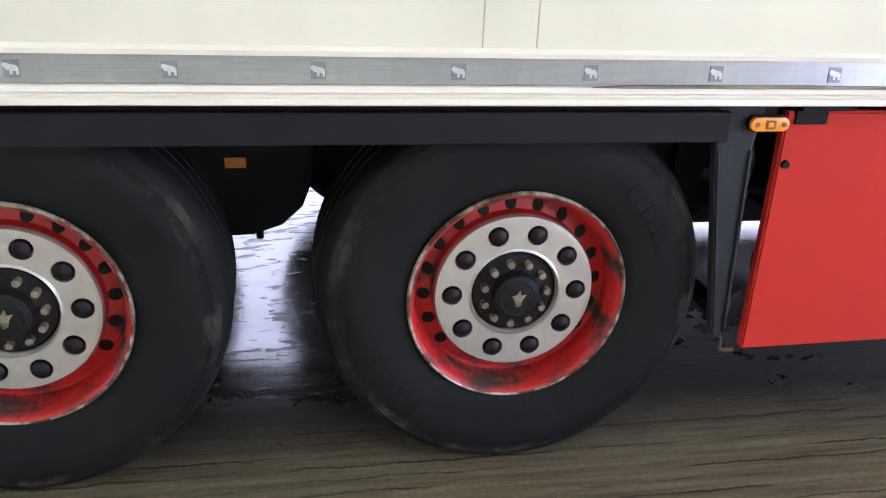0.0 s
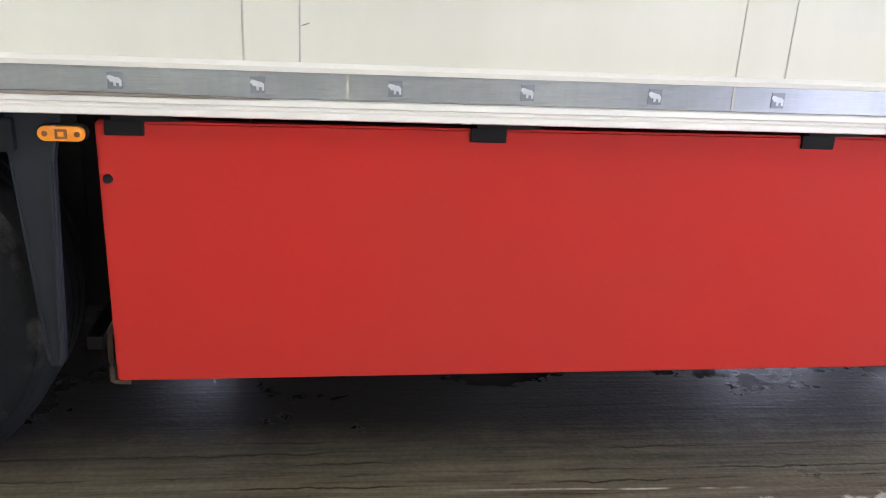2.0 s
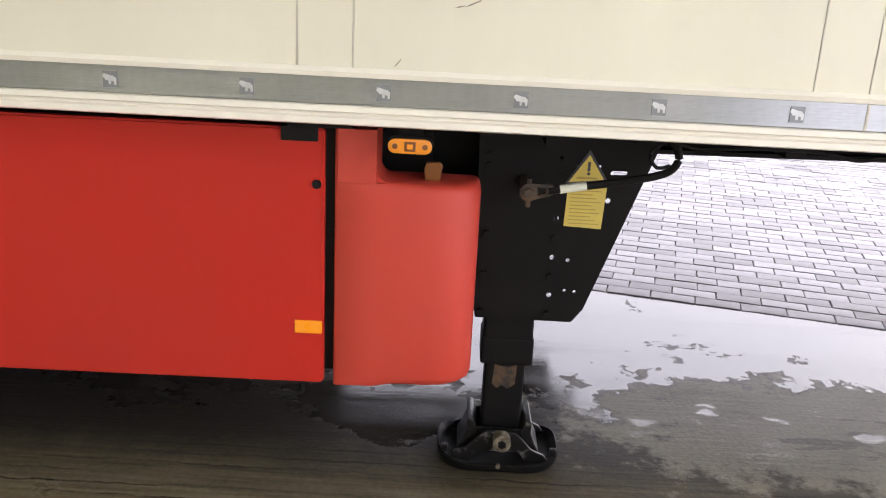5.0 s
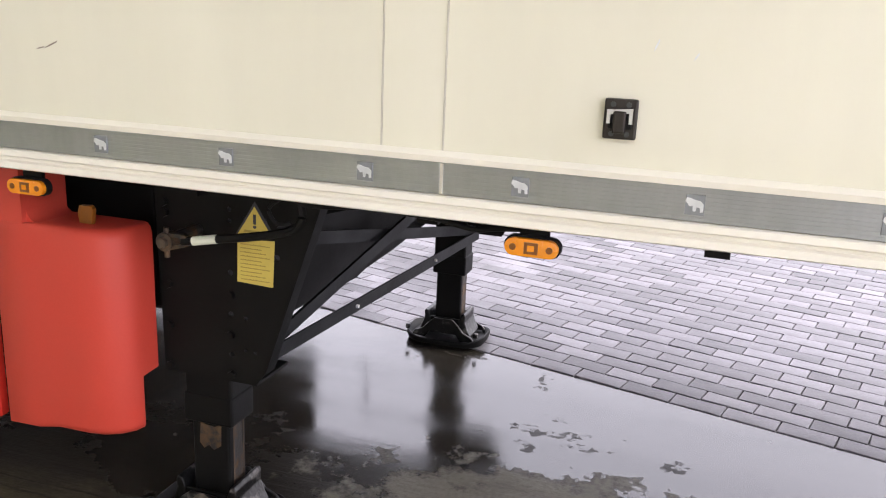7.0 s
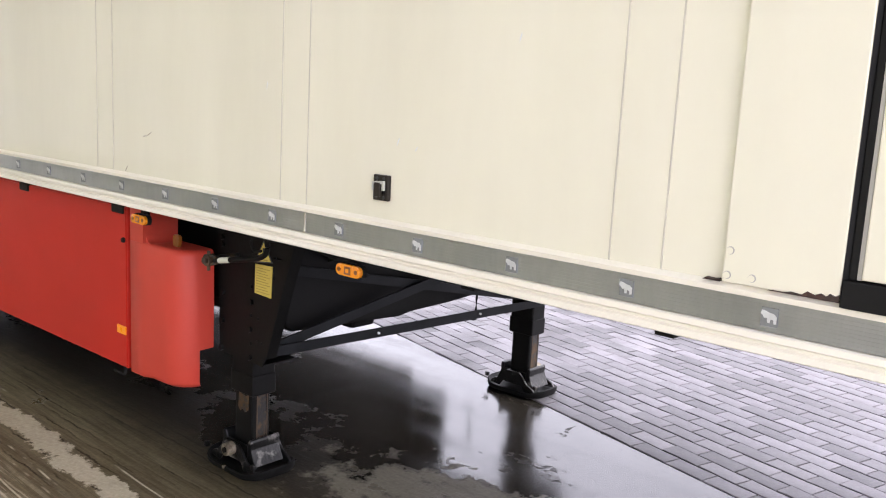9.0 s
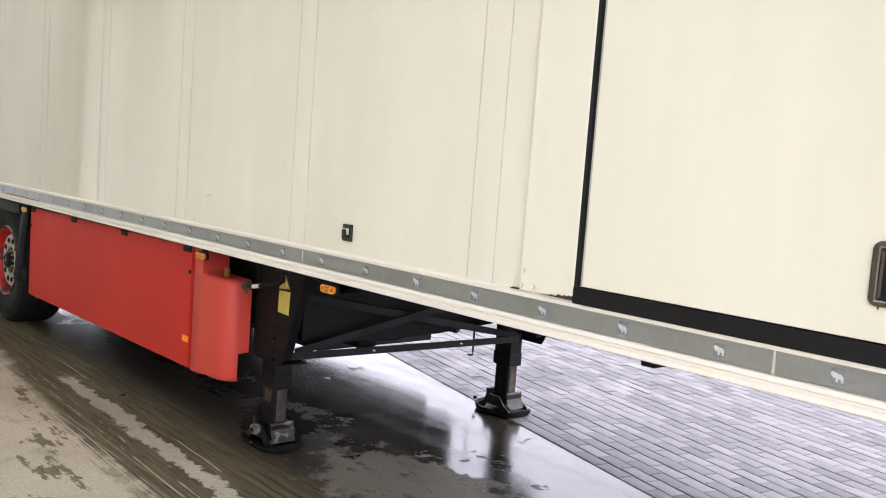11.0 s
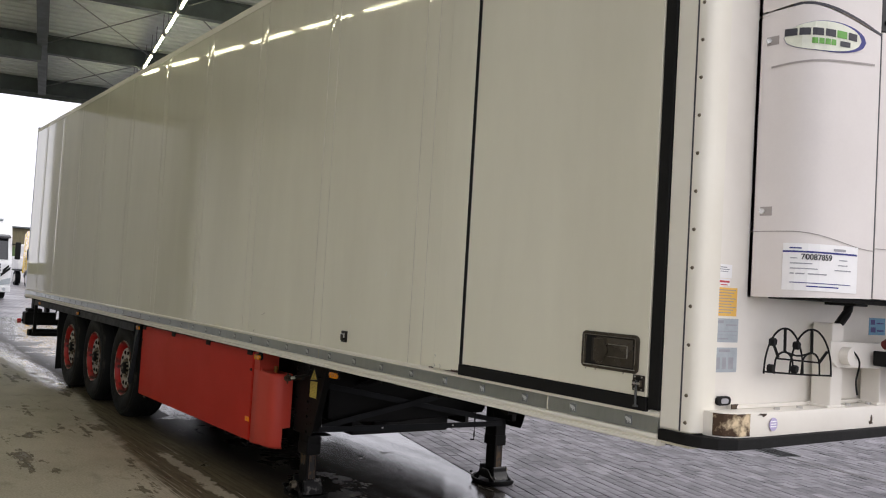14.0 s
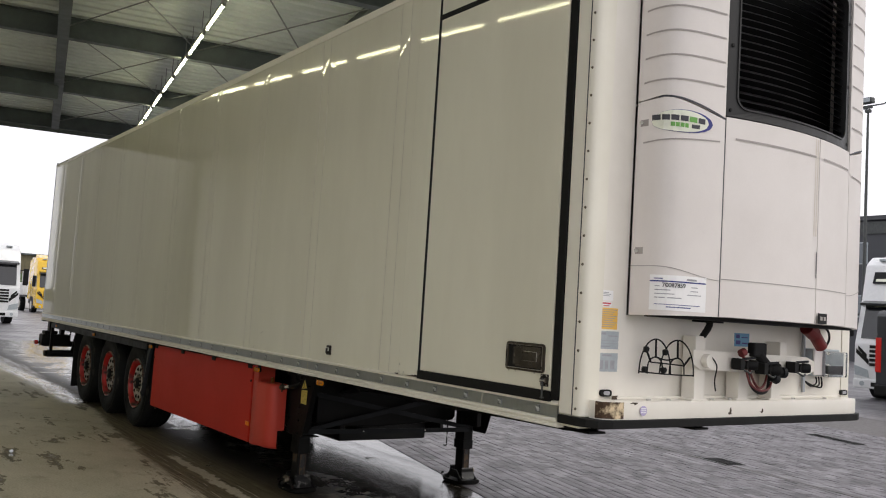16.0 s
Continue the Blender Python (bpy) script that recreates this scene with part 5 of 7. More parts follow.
for k in range(3):
    x = -1.31 * k
    part("axle", R((x, 0.3, 0.52), (x, WID - 0.3, 0.52), 0.065, 16), "black", trailer)
    for y in (0.80, 1.73):
        part("trailing_arm", bar(bmesh.new(), (x + 0.5, y, 0.66), (x - 0.28, y, 0.47), 0.10, 0.06), "black", trailer)
        part("air_spring", R((x - 0.33, y, 0.50), (x - 0.33, y, 0.80), 0.11, 18, 0.12), "matblack", trailer)
        part("hanger_bracket", P([(x + 0.42, 0.60), (x + 0.58, 0.60), (x + 0.66, 0.78), (x + 0.36, 0.78)], "y", y - 0.06, y + 0.06), "black", trailer)
pan = [(-0.93, 1.06), (-0.93, 0.60), (-0.90, 0.545), (-0.84, 0.525), (-0.72, 0.53), (-0.63, 0.56), (-0.565, 0.62), (-0.535, 0.70), (-0.53, 1.06)]
tank = part("air_tank_cover", P(pan, "y", 0.60, 1.0), "matblack", trailer, "black rounded cover between the wheels")
part("reflector", B(-0.796, -0.732, 0.592, 0.599, 0.75, 0.783, 0.002), "amber", tank)
part("drain_tap", R((-0.80, 0.62, 0.505), (-0.80, 0.62, 0.53), 0.014, 8), "black", tank)
part("drain_tap", R((-0.70, 0.62, 0.510), (-0.70, 0.62, 0.535), 0.012, 8), "black", tank)
pan2 = [(x - 1.31, z) for x, z in pan]
part("air_tank_cover", P(pan2, "y", 0.60, 1.0), "black", trailer)
def ring_pts_flat(x, z, r, n=8):
    return [(x + r * math.cos(6.28318 * k / n), z + r * math.sin(6.28318 * k / n)) for k in range(n)]


# long dark rail above the wheels and the mudguard posts
part("side_rail", B(-5.0, 0.515, 0.012, 0.040, 0.985, 1.066, 0.006), "darkgrey", trailer, "dark grey rail above the wheels")
part("rail_back", B(-5.0, 0.515, 0.041, 0.12, 1.05, 1.083), "black", trailer)
post = [(0.485, 1.084), (0.625, 1.084), (0.598, 0.97), (0.588, 0.455), (0.579, 0.430), (0.551, 0.428), (0.542, 0.450), (0.490, 0.97)]


def leaning(bm):
    """Tilt the foot of the post outwards."""
    for v in bm.verts:
        v.co.y -= 0.068 * (1.084 - v.co.z) / 0.69
    return bm


mg = part("mudguard_post", leaning(P(post, "y", 0.042, 0.075, 0.008)), "postgrey", trailer, "dark grey tapered mudguard post")
part("post_edge", leaning(P([(0.586, 0.96), (0.594, 0.96), (0.583, 0.455), (0.575, 0.447)], "y", 0.034, 0.0418, 0.002)), "postgrey", mg)
part("post_edge", leaning(P([(0.496, 0.96), (0.502, 0.96), (0.554, 0.450), (0.548, 0.447)], "y", 0.036, 0.0418, 0.002)), "postgrey", mg)
hook = part("wheel_chain", cable(bmesh.new(), [(0.675, 0.2, 0.98), (0.69, 0.18, 0.90), (0.705, 0.2, 0.86), (0.695, 0.2, 0.80), (0.71, 0.21, 0.77), (0.695, 0.22, 0.74)], 0.008), "steel", trailer)
part("mudflap", B(-3.38, -3.36, 0.05, 0.46, 0.15, 1.0, 0.004), "matblack", trailer)
part("suspension_bracket", P([(0.56, 1.05), (0.56, 0.600), (0.612, 0.604), (0.614, 0.618), (0.640, 0.626), (0.646, 0.642), (0.677, 0.671), (0.75, 0.72), (0.98, 0.74), (0.98, 1.05)], "y", 0.38, 0.41, 0.004), "black", trailer)
part("mudguard_back", B(0.38, 0.610, 0.42, 0.435, 0.40, 1.0, 0.004), "matblack", trailer)
part("bracket_eye", P(ring_pts_flat(0.665, 0.79, 0.022), "y", 0.36, 0.379), "steel", trailer)
part("guard_stay", B(0.61, 0.655, 0.09, 0.6, 0.42, 0.46, 0.005), "black", trailer)
part("guard_stay", cable(bmesh.new(), [(0.70, 0.12, 0.50), (0.672, 0.12, 0.475), (0.664, 0.12, 0.44), (0.662, 0.12, 0.33), (0.668, 0.12, 0.308), (0.71, 0.12, 0.305)], 0.0075), "rust", trailer)

# ---- wheels ----
TYRE = [(0.282, 0.040), (0.302, 0.022), (0.340, 0.010), (0.395, 0.002), (0.435, 0.0), (0.462, 0.006), (0.487, 0.016), (0.491, 0.014), (0.511, 0.028), (0.524, 0.048), (0.532, 0.075)]
for yy in (0.115, 0.175, 0.235, 0.295):
    TYRE += [(0.535, yy - 0.008), (0.521, yy - 0.005), (0.521, yy + 0.005), (0.535, yy + 0.008)]
TYRE += [(0.532, 0.31), (0.524, 0.337), (0.511, 0.357), (0.487, 0.372), (0.435, 0.385), (0.395, 0.383), (0.34, 0.375), (0.302, 0.363), (0.282, 0.345)]
RIM = [(0.282, 0.040), (0.296, 0.024), (0.298, 0.014), (0.292, 0.010), (0.285, 0.016), (0.280, 0.030), (0.275, 0.05), (0.2705, 0.104), (0.263, 0.1108), (0.225, 0.100), (0.220, 0.076), (0.207, 0.071), (0.12, 0.071), (0.116, 0.10), (0.02, 0.10)]


def flatten(bm, r, ground):
    """Let the tyre sit: its lowest part is pressed flat, its flanks bulge a little."""
    for v in bm.verts:
        if v.co.z < ground:
            v.co.y += (-0.012 if v.co.y < 0.19 else 0.012) * (1 if 0.02 < abs(v.co.y - 0.19) else 0)
            v.co.z = ground
    return bm


def make_wheel(x, y, turn, model=None):
    m = Matrix.Translation((x, y, 0.535)) @ Matrix.Rotation(turn, 4, "Z") @ Matrix.Scale(1.022, 4)
    if model:
        w = again(model, m, trailer)
        for c in model.children:
            o = new(c.name.split(".")[0], c.data)
            o.parent = w
            o.matrix_basis = c.matrix_basis
        return w
    w = smooth(part("wheel", lathe(bmesh.new(), RIM, 72), "redrim", trailer, "red painted truck wheel with worn rim and steel ring"), 40)
    smooth(part("tyre", flatten(lathe(bmesh.new(), TYRE, 96), 0.535, -0.5235), "tyre", w, "black worn truck tyre"), 50)
    smooth(part("shoulder_wear", lathe(bmesh.new(), [(0.4655, 0.0056), (0.487, 0.0148), (0.4915, 0.0132), (0.511, 0.0272)], 96), "tyreworn", w, "grey scuffed tyre shoulder"), 50)
    smooth(part("rim_edge", lathe(bmesh.new(), [(0.3015, 0.011), (0.3015, 0.018), (0.298, 0.0225), (0.2925, 0.0095), (0.297, 0.0065)], 72, True), "rimedge", w, "pale worn rim edge with rust"), 50)
    smooth(part("rim_back", lathe(bmesh.new(), [(0.2708, 0.112), (0.268, 0.15), (0.265, 0.37)], 48), "black", w))
    # satin steel trim ring with ten openings
    bm = bmesh.new()
    outer = [(0.218 * math.cos(6.28318 * k / 60), 0.218 * math.sin(6.28318 * k / 60)) for k in range(60)]
    inner = [(0.123 * math.cos(6.28318 * k / 60), 0.123 * math.sin(6.28318 * k / 60)) for k in range(60)]
    loops = [outer, inner] + [[(0.173 * math.cos(a) + 0.0285 * math.cos(b), 0.173 * math.sin(a) + 0.0285 * math.sin(b)) for b in [6.28318 * j / 18 for j in range(18)]]
                              for a in [6.28318 * (k + 0.02) / 10 for k in range(10)]]
    edges_ = []
    for lp in loops:
        vs = [bm.verts.new((px, 0.050, pz)) for px, pz in lp]
        edges_ += [bm.edges.new((vs[i], vs[(i + 1) % len(vs)])) for i in range(len(vs))]
    bmesh.ops.triangle_fill(bm, edges=edges_, use_beauty=True, use_dissolve=False)
    ret = bmesh.ops.extrude_face_region(bm, geom=bm.faces[:])
    for v in [g_ for g_ in ret["geom"] if isinstance(g_, bmesh.types.BMVert)]:
        v.co.y += 0.014
    smooth(part("trim_ring", bm, "ring", w, "satin steel trim ring"))
    smooth(part("ring_lip", lathe(bmesh.new(), [(0.129, 0.0495), (0.123, 0.046), (0.117, 0.056), (0.119, 0.07)], 60), "ring", w))
    smooth(part("ring_lip", lathe(bmesh.new(), [(0.211, 0.0495), (0.219, 0.052), (0.223, 0.062), (0.221, 0.074)], 60), "ring", w))
    for k in range(10):
        a = 6.28318 * (k + 0.02) / 10
        cx, cz = 0.173 * math.cos(a), 0.173 * math.sin(a)
        nb = bmesh.new()
        prof = [(0.001, 0.037), (0.013, 0.039), (0.0215, 0.046), (0.0245, 0.07)]
        lathe(nb, prof, 14)
        bmesh.ops.translate(nb, vec=(cx, 0, cz), verts=nb.verts)
        smooth(part("nut_cap", nb, "cap", w))
    for k in range(20):
        a = 6.28318 * (k + 0.2) / 20
        if math.sin(a) < -0.72:
            continue
        n = Vector((math.cos(a), 0, math.sin(a)))
        p = n * 0.2435
        slot = bmesh.new()
        bmesh.ops.create_circle(slot, cap_ends=True, segments=14, radius=1.0)
        u, v = Vector((-n.z, 0, n.x)), (n + Vector((0, 0.284, 0))).normalized()
        for q in slot.verts:
            q.co = p + Vector((0, 0.1032, 0)) + u * q.co.x * 0.0158 + v * q.co.y * 0.0185
        bmesh.ops.solidify(slot, geom=slot.faces[:], thickness=0.003)
        part("slot", slot, "matblack", w)
    chips = random.Random(21)
    for k in range(26):
        a = radians(chips.choice((chips.uniform(-70, 30), chips.uniform(180, 330))))
        depth = chips.uniform(0.25, 0.95)
        r = 0.2925 - 0.020 * depth
        y = 0.012 + 0.085 * depth
        b = bmesh.new()
        w_, h_ = chips.uniform(0.006, 0.022), chips.uniform(0.004, 0.014)
        fl = [b.verts.new((math.cos(t_) * w_ * chips.uniform(0.6, 1.2), math.sin(t_) * h_ * chips.uniform(0.6, 1.2), 0)) for t_ in [6.28318 * j / 8 for j in range(8)]]
        b.faces.new(fl)
        bmesh.ops.solidify(b, geom=b.faces[:], thickness=0.0016)
        b.transform(Matrix(((-math.sin(a), 0, -math.cos(a), r * math.cos(a)), (0, 1, 0, y), (math.cos(a), 0, -math.sin(a), r * math.sin(a)), (0, 0, 0, 1))))
        part("grime_flake", b, "grime", w)
    smooth(part("hub", lathe(bmesh.new(), [(0.001, 0.010), (0.05, 0.011), (0.062, 0.018), (0.066, 0.05), (0.075, 0.056), (0.112, 0.062), (0.119, 0.075)], 40), "matblack", w, "black greasy wheel hub"))
    smooth(part("hub_band", lathe(bmesh.new(), [(0.046, 0.0095), (0.049, 0.0085), (0.052, 0.0105)], 40), "darkgrey", w))
    for k in range(11):
        a = 6.28318 * (k + 0.1) / 11
        part("hub_nut", R((0.088 * math.cos(a), 0.034, 0.088 * math.sin(a)), (0.088 * math.cos(a), 0.062, 0.088 * math.sin(a)), 0.0105, 6), "nut", w)
    part("hub_mark", P([(-0.004, -0.026), (0.008, -0.02), (0.012, -0.002), (0.022, 0.012), (0.008, 0.01), (0.004, 0.026), (-0.006, 0.012), (-0.018, 0.008), (-0.010, -0.006)], "y", 0.0075, 0.0105), "nut", w)
    # raised plain bars on the flank, where the tyre carries its mark
    for a0 in (200, 20):
        for k in range(7):
            a = radians(a0 + 5.2 * k)
            b = bmesh.new()
            block(b, -0.014, 0.014, 0.001, 0.006, -0.022, 0.022)
            b.transform(Matrix.Translation((0.415 * math.cos(a), -0.0022, 0.415 * math.sin(a))) @ Matrix.Rotation(-a + math.pi / 2, 4, "Y"))
            part("raised_bar", b, "tyre", w)
    w.matrix_basis = m
    return w


wheel0 = make_wheel(0.0, 0.05, 0.0)
for k in (1, 2):
    make_wheel(-1.31 * k, 0.05, 0.0, wheel0)
for k in range(3):
    make_wheel(-1.31 * k - 0.10, WID - 0.05, math.pi, wheel0)

# ---- red side guard ----
def guard_y(x):
    return 0.052 + (x - 0.69) * 0.0143


gb = bmesh.new()
gp = [(0.692, guard_y(0.692)), (3.535, guard_y(3.535)), (3.535, guard_y(3.535) + 0.035), (0.692, guard_y(0.692) + 0.035)]
extrude(gb, gp, "z", 0.35, 1.058)
for v in gb.verts:
    if v.co.z < 0.4 and v.co.x < 1.0:
        v.co.z -= 0.006
bmesh.ops.recalc_face_normals(gb, faces=gb.faces)
bmesh.ops.bevel(gb, geom=gb.edges[:], offset=0.006, segments=2, affect="EDGES")
sg = smooth(part("side_guard", gb, "red", trailer, "long flat red plastic side guard panel"), 30)
for x in (0.762, 1.662, 2.57, 3.472):
    y = guard_y(x)
    h = part("hinge_clip", B(x - 0.047, x + 0.047, y - 0.008, y + 0.03, 1.024, 1.062, 0.004), "matblack", sg, "black hinge clip")
    part("hinge_arm", P([(x - 0.03, 1.058), (x + 0.14, 1.062), (x + 0.10, 1.078), (x - 0.03, 1.078)], "y", y - 0.006, y + 0.02), "matblack", h)
for x in (0.713, 3.516):
    y = guard_y(x)
    smooth(part("lock_button", R((x, y + 0.002, 0.913), (x, y - 0.010, 0.913), 0.013, 16, 0.010), "matblack", sg, "black round lock button"))
part("reflector", B(3.458, 3.532, guard_y(3.5) - 0.005, guard_y(3.5) + 0.001, 0.499, 0.536, 0.002), "orange", sg, "orange side reflector")
part("hook", cable(bmesh.new(), [(3.475, 0.12, 0.37), (3.475, 0.115, 0.318), (3.468, 0.113, 0.306), (3.44, 0.113, 0.303), (3.385, 0.113, 0.304)], 0.006), "matblack", sg)
part("guard_frame", B(0.75, 3.5, 0.14, 0.18, 0.55, 0.60), "black", trailer)
part("guard_frame", B(0.75, 3.5, 0.14, 0.18, 0.92, 0.97), "black", trailer)
for x in (1.0, 2.2, 3.3):
    part("guard_arm", B(x, x + 0.05, 0.181, 0.70, 0.55, 0.6, 0.004), "black", trailer)
part("stowage_box", P([(0.47, 0.60), (0.50, 0.578), (0.85, 0.562), (1.14, 0.548), (1.22, 0.560), (1.50, 0.568), (1.98, 0.60), (2.01, 0.63), (2.01, 1.05), (0.47, 1.05)], "x", 1.9, 4.14, 0.012), "black", trailer, "black stowage box under the floor")
part("stowage_lid", B(2.0, 3.8, 0.455, 0.469, 0.64, 1.0, 0.006), "matblack", trailer)
part("valve_block", B(3.8, 4.02, 0.95, 1.10, 0.49, 0.60, 0.02), "black", trailer)

fg = part("side_guard", B(0.70, 3.30, WID - 0.075, WID - 0.045, 0.35, 1.058, 0.006), "matblack", trailer, "dark back of the side guard on the far side")
part("guard_backing", B(0.70, 3.312, WID - 0.095, WID - 0.0755, 0.345, 1.06, 0.004), "matblack", fg)
# added black block: hides bright ground and darkens the floor's reflections
pb = part("pallet_box", B(0.8, 3.05, 1.32, WID - 0.11, 0.24, 1.05, 0.02), "matblack", trailer, "black filler box added under the far side to keep daylight out")
part("beam_end", B(4.30, 4.55, 1.97, 2.02, 0.585, 0.75, 0.01), "black", trailer)

# red moulded end box in front of the guard
FRONT = [(3.562, 0.100), (3.570, 0.092), (3.668, 0.0951), (3.72, 0.0968), (3.82, 0.100), (3.875, 0.108), (3.913, 0.130), (3.935, 0.160), (3.941, 0.188)]
UPPER = [(3.562, 0.256)] + FRONT + [(3.941, 0.256)]
LOWER = [(3.562, 0.192)] + FRONT + [(3.940, 0.192)]


def moulded(levels):
    """A moulded body: rings of a plan line, drawn in by the given amounts at the given heights."""
    bm = bmesh.new()
    cx, cy = 3.75, 0.30
    rings = []
    for z, ins, plan_ in levels:
        rings.append([bm.verts.new((x - (ins if x > cx + 0.1 else 0), y + (ins if y < cy - 0.05 and x > 3.67 else 0), z)) for x, y in plan_])
    n = len(FRONT) + 2
    for a, b in zip(rings, rings[1:]):
        for k in range(n):
            bm.faces.new((a[k], a[(k + 1) % n], b[(k + 1) % n], b[k]))
    bm.faces.new(rings[0][::-1])
    bm.faces.new(rings[-1])
    return bm


eb = smooth(part("end_box", moulded([(0.348, 0.022, LOWER), (0.352, 0.012, LOWER), (0.362, 0.004, LOWER), (0.376, 0.0, LOWER), (0.508, 0.0, LOWER), (0.512, 0.0, UPPER), (0.895, 0.0, UPPER), (0.910, 0.004, UPPER), (0.919, 0.012, UPPER), (0.922, 0.024, UPPER)]), "redbox", trailer, "faded red moulded plastic end box"), 60)
part("box_riser", P([(3.562, 0.256), (3.562, 0.100), (3.570, 0.092), (3.668, 0.0951), (3.668, 0.256)], "z", 0.9222, 1.06), "redbox", eb)
smooth(part("box_fillet", P([(3.668, 0.921)] + [(3.668 + 0.034 * (1 - math.sin(radians(a))), 0.922 + 0.034 * (1 - math.cos(radians(a)))) for a in (0, 20, 45, 70, 90)], "y", 0.11, 0.25), "redbox", eb))
part("box_gap", B(3.528, 3.566, 0.135, 0.25, 0.375, 1.05), "matblack", trailer)
part("strap_tab", P([(3.79, 0.922), (3.83, 0.922), (3.836, 0.962), (3.828, 0.972), (3.793, 0.970), (3.787, 0.95)], "y", 0.16, 0.175, 0.003), "amberdark", trailer, "tan strap tab")

# ---- marker lamps ----
def marker(x, y, z):
    base = part("marker_lamp", P(capsule_poly(x, z, 0.116, 0.042), "y", y - 0.004, y + 0.012), "matblack", trailer, "amber side marker lamp")
    smooth(part("lens", P(capsule_poly(x, z, 0.110, 0.037), "y", y - 0.018, y - 0.004, 0.004), "amber", base))
    part("inset", B(x - 0.014, x + 0.014, y - 0.0195, y - 0.017, z - 0.012, z + 0.012, 0.001), "amberdark", base)
    part("inset_core", B(x - 0.007, x + 0.007, y - 0.0205, y - 0.0193, z - 0.006, z + 0.006, 0.001), "amber", base)
    for dx in (-0.037, 0.037):
        part("screw_hole", R((x + dx, y - 0.0195, z), (x + dx, y - 0.016, z), 0.007, 10), "amberdark", base)
    part("bracket", B(x - 0.03, x + 0.03, y + 0.012, y + 0.02, z, 1.084), "black", base)


for x, y, z in ((0.625, 0.030, 1.033), (3.755, 0.042, 1.036), (5.016, 0.028, 1.043), (-2.0, 0.0, 1.03), (-4.6, 0.02, 1.03)):
    marker(x, y, z)

# ---- landing legs ----
def plate_mesh(outline, holes, y0, y1):
    bm = bmesh.new()
    ed = []
    for lp in [outline] + holes:
        vs = [bm.verts.new((px, y0, pz)) for px, pz in lp]
        ed += [bm.edges.new((vs[i], vs[(i + 1) % len(vs)])) for i in range(len(vs))]
    bmesh.ops.triangle_fill(bm, edges=ed, use_beauty=True, use_dissolve=False)
    ret = bmesh.ops.extrude_face_region(bm, geom=bm.faces[:])
    for v in [g_ for g_ in ret["geom"] if isinstance(g_, bmesh.types.BMVert)]:
        v.co.y += y1 - y0
    return bm


def ring_pts(x, z, r, n=10):
    return [(x + r * math.cos(6.28318 * k / n), z + r * math.sin(6.28318 * k / n)) for k in range(n)]


HOLES = [(4.160, 0.975, 0.006), (4.160, 0.945, 0.006), (4.355, 1.031, 0.006), (4.203, 0.958, 0.004), (4.267, 0.958, 0.004), (4.298, 0.862, 0.008),
         (4.159, 0.804, 0.008), (4.158, 0.688, 0.008), (4.203, 0.682, 0.006), (4.158, 0.573, 0.008), (4.201, 0.590, 0.005), (4.230, 0.588, 0.005)]


def foot_pan(cx, cy, hx, hy):
    """A pressed-steel pan with rounded ends, its rim raised at the ends and low in the middle."""
    bm = bmesh.new()
    plan_ = round_rect(cx - hx, cx + hx, cy - hy, cy + hy, hy * 0.72, 6)
    def ring(ins, base, lift):
        out = []
        for x, y in plan_:
            e = min(1.0, abs(x - cx) / hx)
            k = 1 - ins / hy
            out.append(bm.verts.new((cx + (x - cx) * (1 - ins / hx), cy + (y - cy) * k, base + lift * e ** 3)))
        return out
    rings = [ring(0.022, 0.0, 0.0), ring(0.006, 0.006, 0.004), ring(0.0, 0.018, 0.012), ring(0.0, 0.026, 0.022), ring(0.005, 0.029, 0.022), ring(0.010, 0.026, 0.018), ring(0.026, 0.018, 0.006)]
    n = len(plan_)
    for a, b in zip(rings, rings[1:]):
        for k in range(n):
            bm.faces.new((a[k], a[(k + 1) % n], b[(k + 1) % n], b[k]))
    bm.faces.new(rings[0][::-1])
    bm.faces.new(rings[-1])
    return bm


